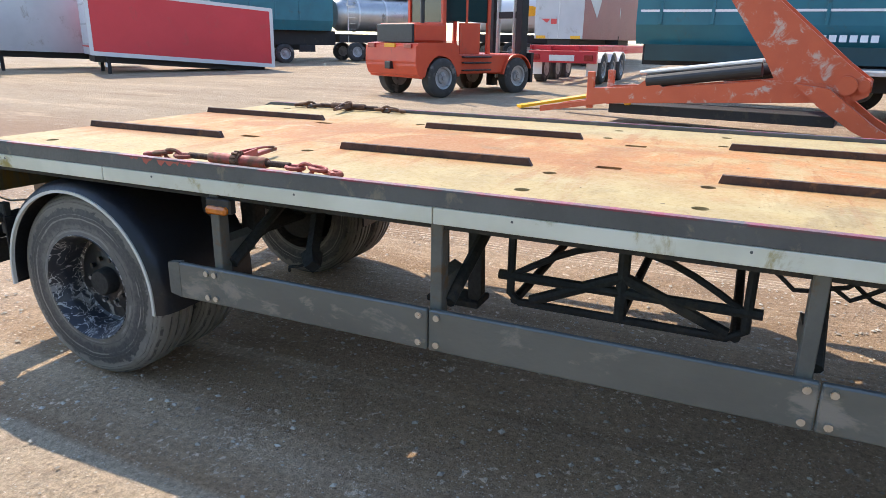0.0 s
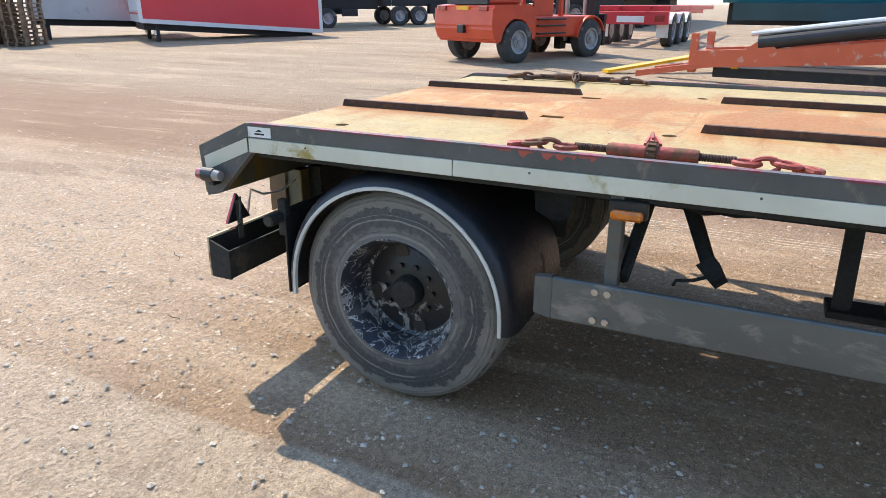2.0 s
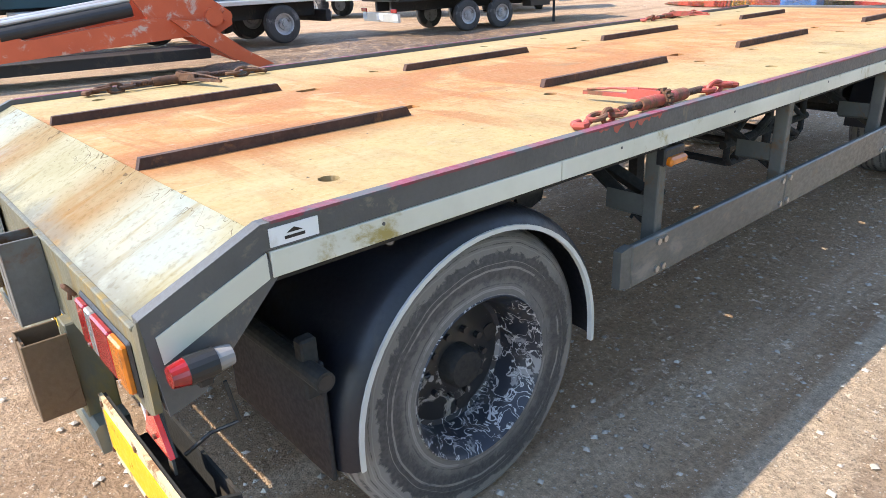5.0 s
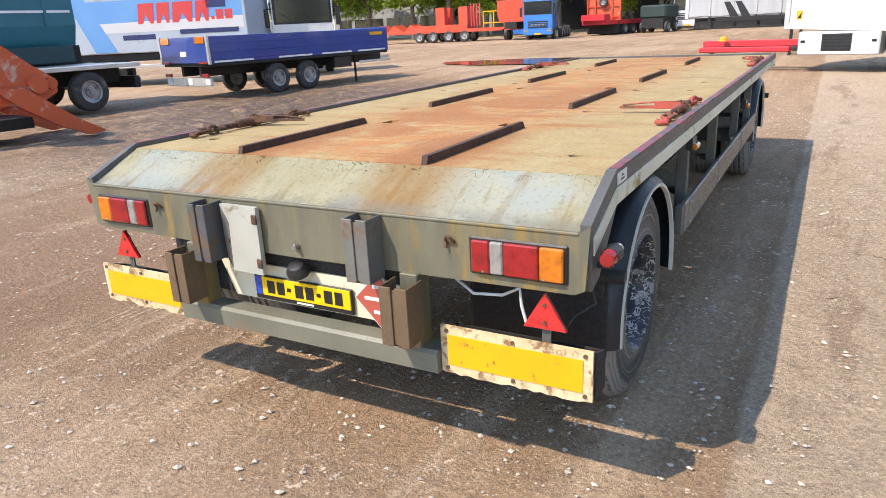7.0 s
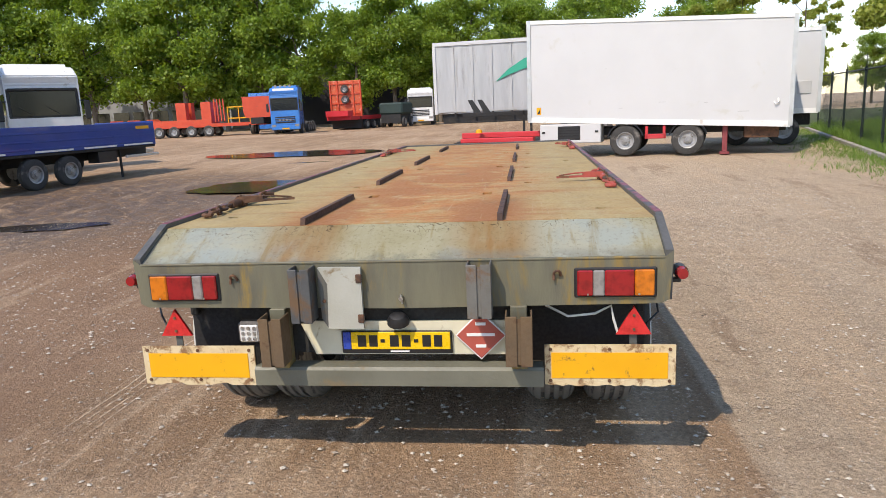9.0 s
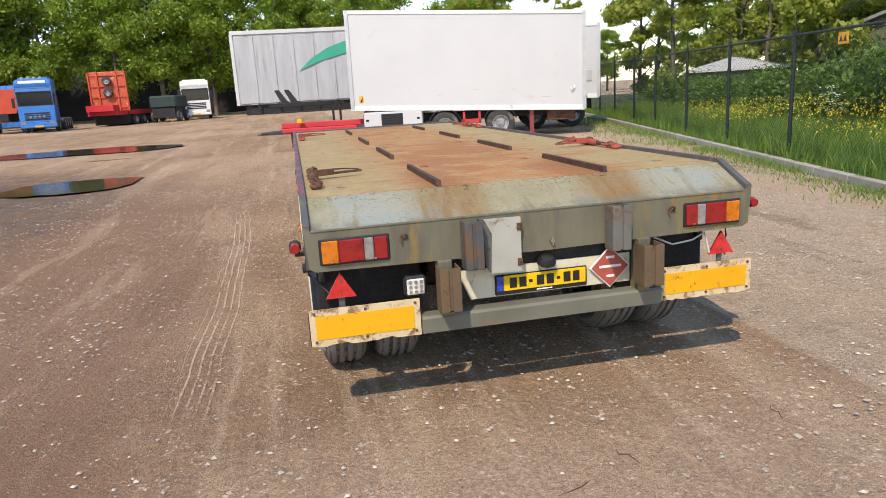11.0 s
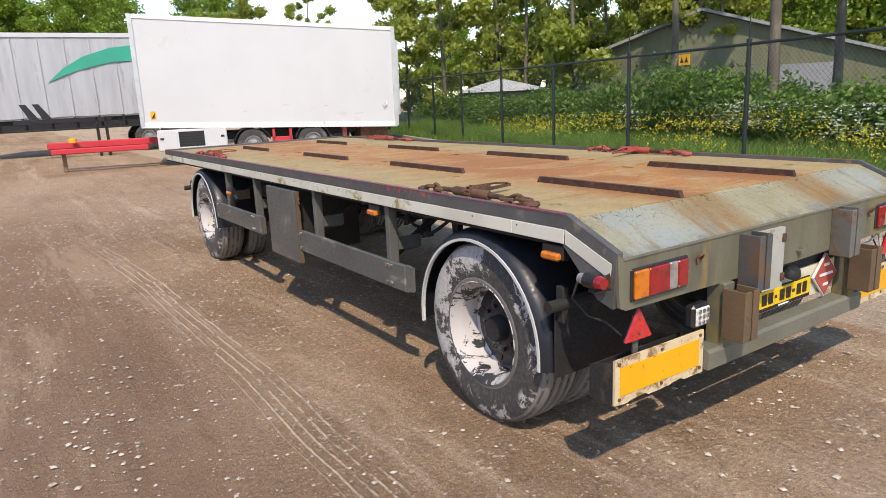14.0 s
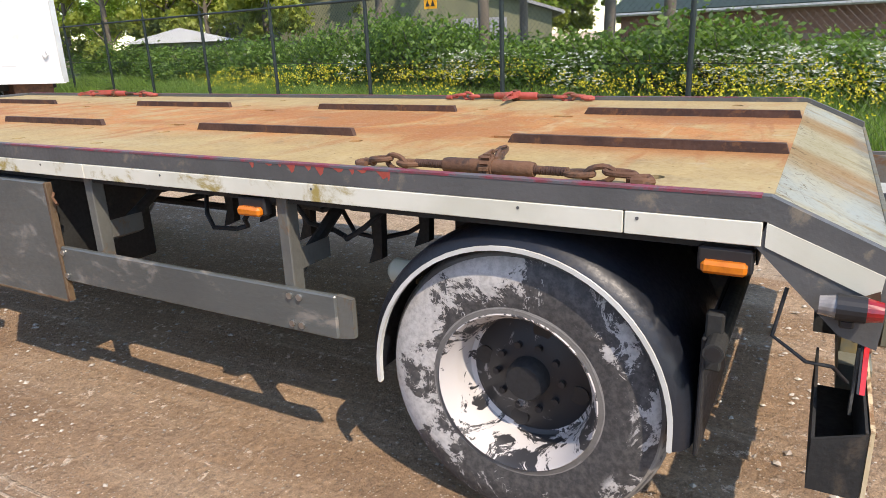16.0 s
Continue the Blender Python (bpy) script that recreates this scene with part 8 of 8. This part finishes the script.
for k, (x, y, sc) in enumerate(((41, 17, 0.8), (46, 13, 0.85), (43, 9.5, 0.7), (37, 27, 0.8), (42, 23, 0.8), (52, 3, 0.8), (50, 18, 0.9), (34, 34, 0.85), (55, 9, 0.9))):
    plant(young[k % 2], x, y, 33 * k, sc, "pale green tree in the gardens beyond the barn", "garden trees")
for k in range(16):
    a = radians(-14 + 4.6 * k + rnd.uniform(-1.5, 1.5))
    d = rnd.uniform(58, 78)
    plant(oaks[k % 3], d * math.cos(a), d * math.sin(a), 61 * k, rnd.uniform(0.55, 0.8), "distant broadleaf tree behind the houses", "distant trees behind the houses")
tall = tree_kind(15.0, 2.6, 0.42, 3500, 0.16, 77, "leaf", True)
for s, off, sc in ((3.6, 5.6, 1.0), (2.2, 9.4, 1.1), (0.2, 9.0, 1.05), (-6.4, 6.2, 1.15), (9.0, 6.8, 0.9), (6.4, 11, 1.0)):
    plant(tall, *along(s, off), 90 * s, sc, "tall straight grey trunk with a thin high crown", "tall trunks behind the fence")

hedge_kind = []
for k in range(3):
    rn = random.Random(90 + k)
    blobs = [(rn.uniform(-1.3, 1.3), rn.uniform(-0.9, 0.9), rn.uniform(0.45, 1.35), rn.uniform(0.55, 0.85), rn.uniform(0.45, 0.7)) for _ in range(12)]
    me = leaf_cloud(blobs, 5200, 0.062, 60 + k)
    me.materials.append(M["leaf_hedge"])
    bm = BM()
    for j in range(9):
        a = j * 0.7
        limb(bm, [(0, 0, 0), (0.5 * math.cos(a), 0.4 * math.sin(a), 0.7), (1.1 * math.cos(a), 0.8 * math.sin(a), 1.5)], 0.03, 0.008, 6)
    st = bpy.data.meshes.new("woody_base")
    bm.to_mesh(st)
    bm.free()
    st.materials.append(M["bark"])
    hedge_kind.append((st, me))
rnd = random.Random(12)
for k in range(34):
    s = -15 + 1.35 * k
    x, y = along(s, 5.4 + rnd.uniform(-0.4, 0.6) + (0.8 if s < -3 else 0))
    hsc = (0.70 if -3.5 < s < 24 else 0.55) * rnd.uniform(0.88, 1.2) * (1.25 if 3 < s < 8 else 1.0)
    e = thing("shrub", pose(x, y, gz(x, y), 0, 0, rnd.uniform(0, 360)) @ Matrix.Diagonal((1.1, 1.1, 1.2 * hsc, 1)), "dense dark green hedge shrub", "shrub", "hedge shrubs")
    st, me = hedge_kind[k % 3]
    part("woody_base", st, None, e)
    part("foliage", me, None, e)


# ---- buildings beyond ----
def gable_house(name, cx, cy, heading, half, length, eave, ridge, wall, roof, label):
    """Gable end faces own -y."""
    e = thing(name, at(cx, cy, heading), label, "building")
    part("wall", prism(BM(), [(-half, 0), (half, 0), (half, eave), (0, ridge), (-half, eave)], "y", 0, length), wall, e)
    for s in (-1, 1):
        over = 0.5
        slope = (ridge - eave) / half
        part("roof", prism(BM(), [(0, ridge + 0.16), (s * (half + over), eave - over * slope + 0.16), (s * (half + over), eave - over * slope + 0.02), (0, ridge + 0.02)], "y", -0.4, length + 0.4), roof, e)
        part("gutter", rod(BM(), (s * (half + over), -0.4, eave - over * slope + 0.05), (s * (half + over), length + 0.4, eave - over * slope + 0.05), 0.07, 8), "alu", e)
    part("base_wall", box(BM(), -half - 0.02, half + 0.02, -0.03, 0.0, 0, 0.9), "brick", e)
    return e


barn = gable_house("barn", 25.7, 18.8, (0.92, 0.40), 7.6, 22, 2.5, 4.9, "barn_wall", "barn_roof", "olive sheet-clad barn with a low gable")
part("barn_door", box(BM(), 3.0, 5.5, -0.06, -0.03, 0, 2.3), "barn_roof", barn)
gable_house("brick_house", 33.0, 7.0, (-0.2, -1.0), 6.0, 14.0, 2.3, 4.6, "brick", "roof_green", "low red-brick house with a dark green roof")
gh = thing("greenhouse", at(40.0, -5.0, (0.2, 1)), "long pale low shed with a sheet roof", "shed")
part("wall", box(BM(), -5, 5, 0, 12, 0, 1.9), "hall_light", gh)
part("roof", prism(BM(), [(-5.3, 1.9), (5.3, 1.9), (0, 3.0)], "y", -0.3, 12.3), "barn_roof", gh)
ws = thing("white_roofed_shed", at(19.0, 25.6, (0.7, 0.7)), "small shed with a white corrugated roof behind the hedge", "shed")
part("wall", box(BM(), -2.2, 2.2, 0, 4, 0, 1.7), "barn_wall", ws)
part("roof", prism(BM(), [(-2.5, 1.68), (2.5, 1.68), (0.0, 2.3)], "y", -0.3, 4.3), "box_white", ws)
rf_ = thing("paddock_fence", None, "dark weathered wooden paddock rails", "fence")
for k in range(8):
    x, y = along(-16 + 1.9 * k, 8.6)
    part("post", box(BM(), x - 0.06, x + 0.06, y - 0.06, y + 0.06, 0, 1.5), "bark", rf_)
    if k:
        for z in (0.85, 1.25):
            part("rail", prism(BM(), [(px, py), (x, y), (x + 0.04, y), (px + 0.04, py)], "z", z, z + 0.12), "bark", rf_)
    px, py = x, y
hall = thing("hall", pose(-4, 92, 0.5), "long dark-clad hall behind the trees", "building")
part("wall", box(BM(), -30, 26, 0, 20, 0, 9), "hall_dark", hall)
part("roof", box(BM(), -30.3, 26.3, -0.3, 20.3, 9, 9.4), "hall_dark", hall)
off = thing("office_block", pose(-52, 84, 0.5), "pale clad office block behind the trees", "building")
part("wall", box(BM(), -12, 14, 0, 15, 0, 7.5), "hall_light", off)
for k in range(9):
    for z in (1.2, 4.2):
        part("window", box(BM(), -11 + 2.8 * k, -8.8 + 2.8 * k, -0.06, 0.02, z, z + 1.6), "glass", off)
part("roof", box(BM(), -12.2, 14.2, -0.2, 15.2, 7.5, 7.8), "hall_dark", off)


# ---- puddles, chips and twigs on the yard ----
for i, (px, py, a, b, r) in enumerate(PUDDLES):
    bm = BM()
    ring = []
    for k in range(48):
        w = 2 * math.pi * k / 48
        f = 1.0 + 0.22 * noise.noise((math.cos(w) * 1.6 + i * 5, math.sin(w) * 1.6, 0)) + 0.08 * noise.noise((math.cos(w) * 5, math.sin(w) * 5, i))
        u, v = a * f * math.cos(w), b * f * math.sin(w)
        ring.append(bm.verts.new((px + u * math.cos(r) - v * math.sin(r), py + u * math.sin(r) + v * math.cos(r), gz(px, py) - 0.022)))
    bm.faces.new(ring)
    tagged(part("puddle", bm, "water"), "shallow brown puddle reflecting the sky", "puddle", "puddles", "structure")

rnd = np.random.RandomState(17)
verts, faces = [], []
octa = [(1, 0, 0), (-1, 0, 0), (0, 1, 0), (0, -1, 0), (0, 0, 1), (0, 0, -0.6)]
tri = [(0, 2, 4), (2, 1, 4), (1, 3, 4), (3, 0, 4), (2, 0, 5), (1, 2, 5), (3, 1, 5), (0, 3, 5)]
for _ in range(52000):
    x, y = rnd.uniform(-8, 5.5), rnd.uniform(-4.5, 11)
    if noise.noise((x * 0.5, y * 0.5, 3)) + rnd.uniform(-0.5, 0.5) < -0.1:
        continue
    s = 0.0035 + 0.016 * rnd.uniform() ** 4
    a = rnd.uniform(0, 6.28)
    k = len(verts)
    st = rnd.uniform(0.6, 1.5)
    for u, v, w in octa:
        verts.append((x + s * (u * st * math.cos(a) - v * math.sin(a)), y + s * (u * st * math.sin(a) + v * math.cos(a)), gz(x, y) + s * 0.5 * w + 0.002))
    faces += [(k + p, k + q_, k + r_) for p, q_, r_ in tri]
me = bpy.data.meshes.new("stone_chips")
me.from_pydata(verts, [], faces)
tagged(part("stone_chips", me, "stone"), "scattered pale stone chips on the dirt", "stones", kind="stuff")
for x, y, a, L in ((-0.9, -1.6, 40, 0.35), (-1.35, -1.2, 15, 0.28), (0.25, -1.35, 60, 0.3), (1.0, -0.6, 80, 0.25), (2.0, 2.5, 30, 0.3), (-0.2, -0.9, 20, 0.4), (-0.95, -2.2, 65, 0.22), (2.3, 3.4, 130, 0.25), (2.6, 2.9, 100, 0.2), (0.1, -0.75, 120, 0.22)):
    bm, L = BM(), 0.7 * L
    c, s = math.cos(radians(a)), math.sin(radians(a))
    tube(bm, [(-L / 2 * c, -L / 2 * s, 0.004), (0.02 * s, -0.02 * c, 0.014), (L / 4 * c, L / 4 * s, 0.008), (L / 2 * c + 0.03 * s, L / 2 * s, 0.006)], 0.0024, 6)
    t_ob = part("twig", bm, "twig")
    t_ob.location = (x, y, 0.0)
    tagged(t_ob, "dark dry twig lying on the dirt", "twig", "twigs on the ground")
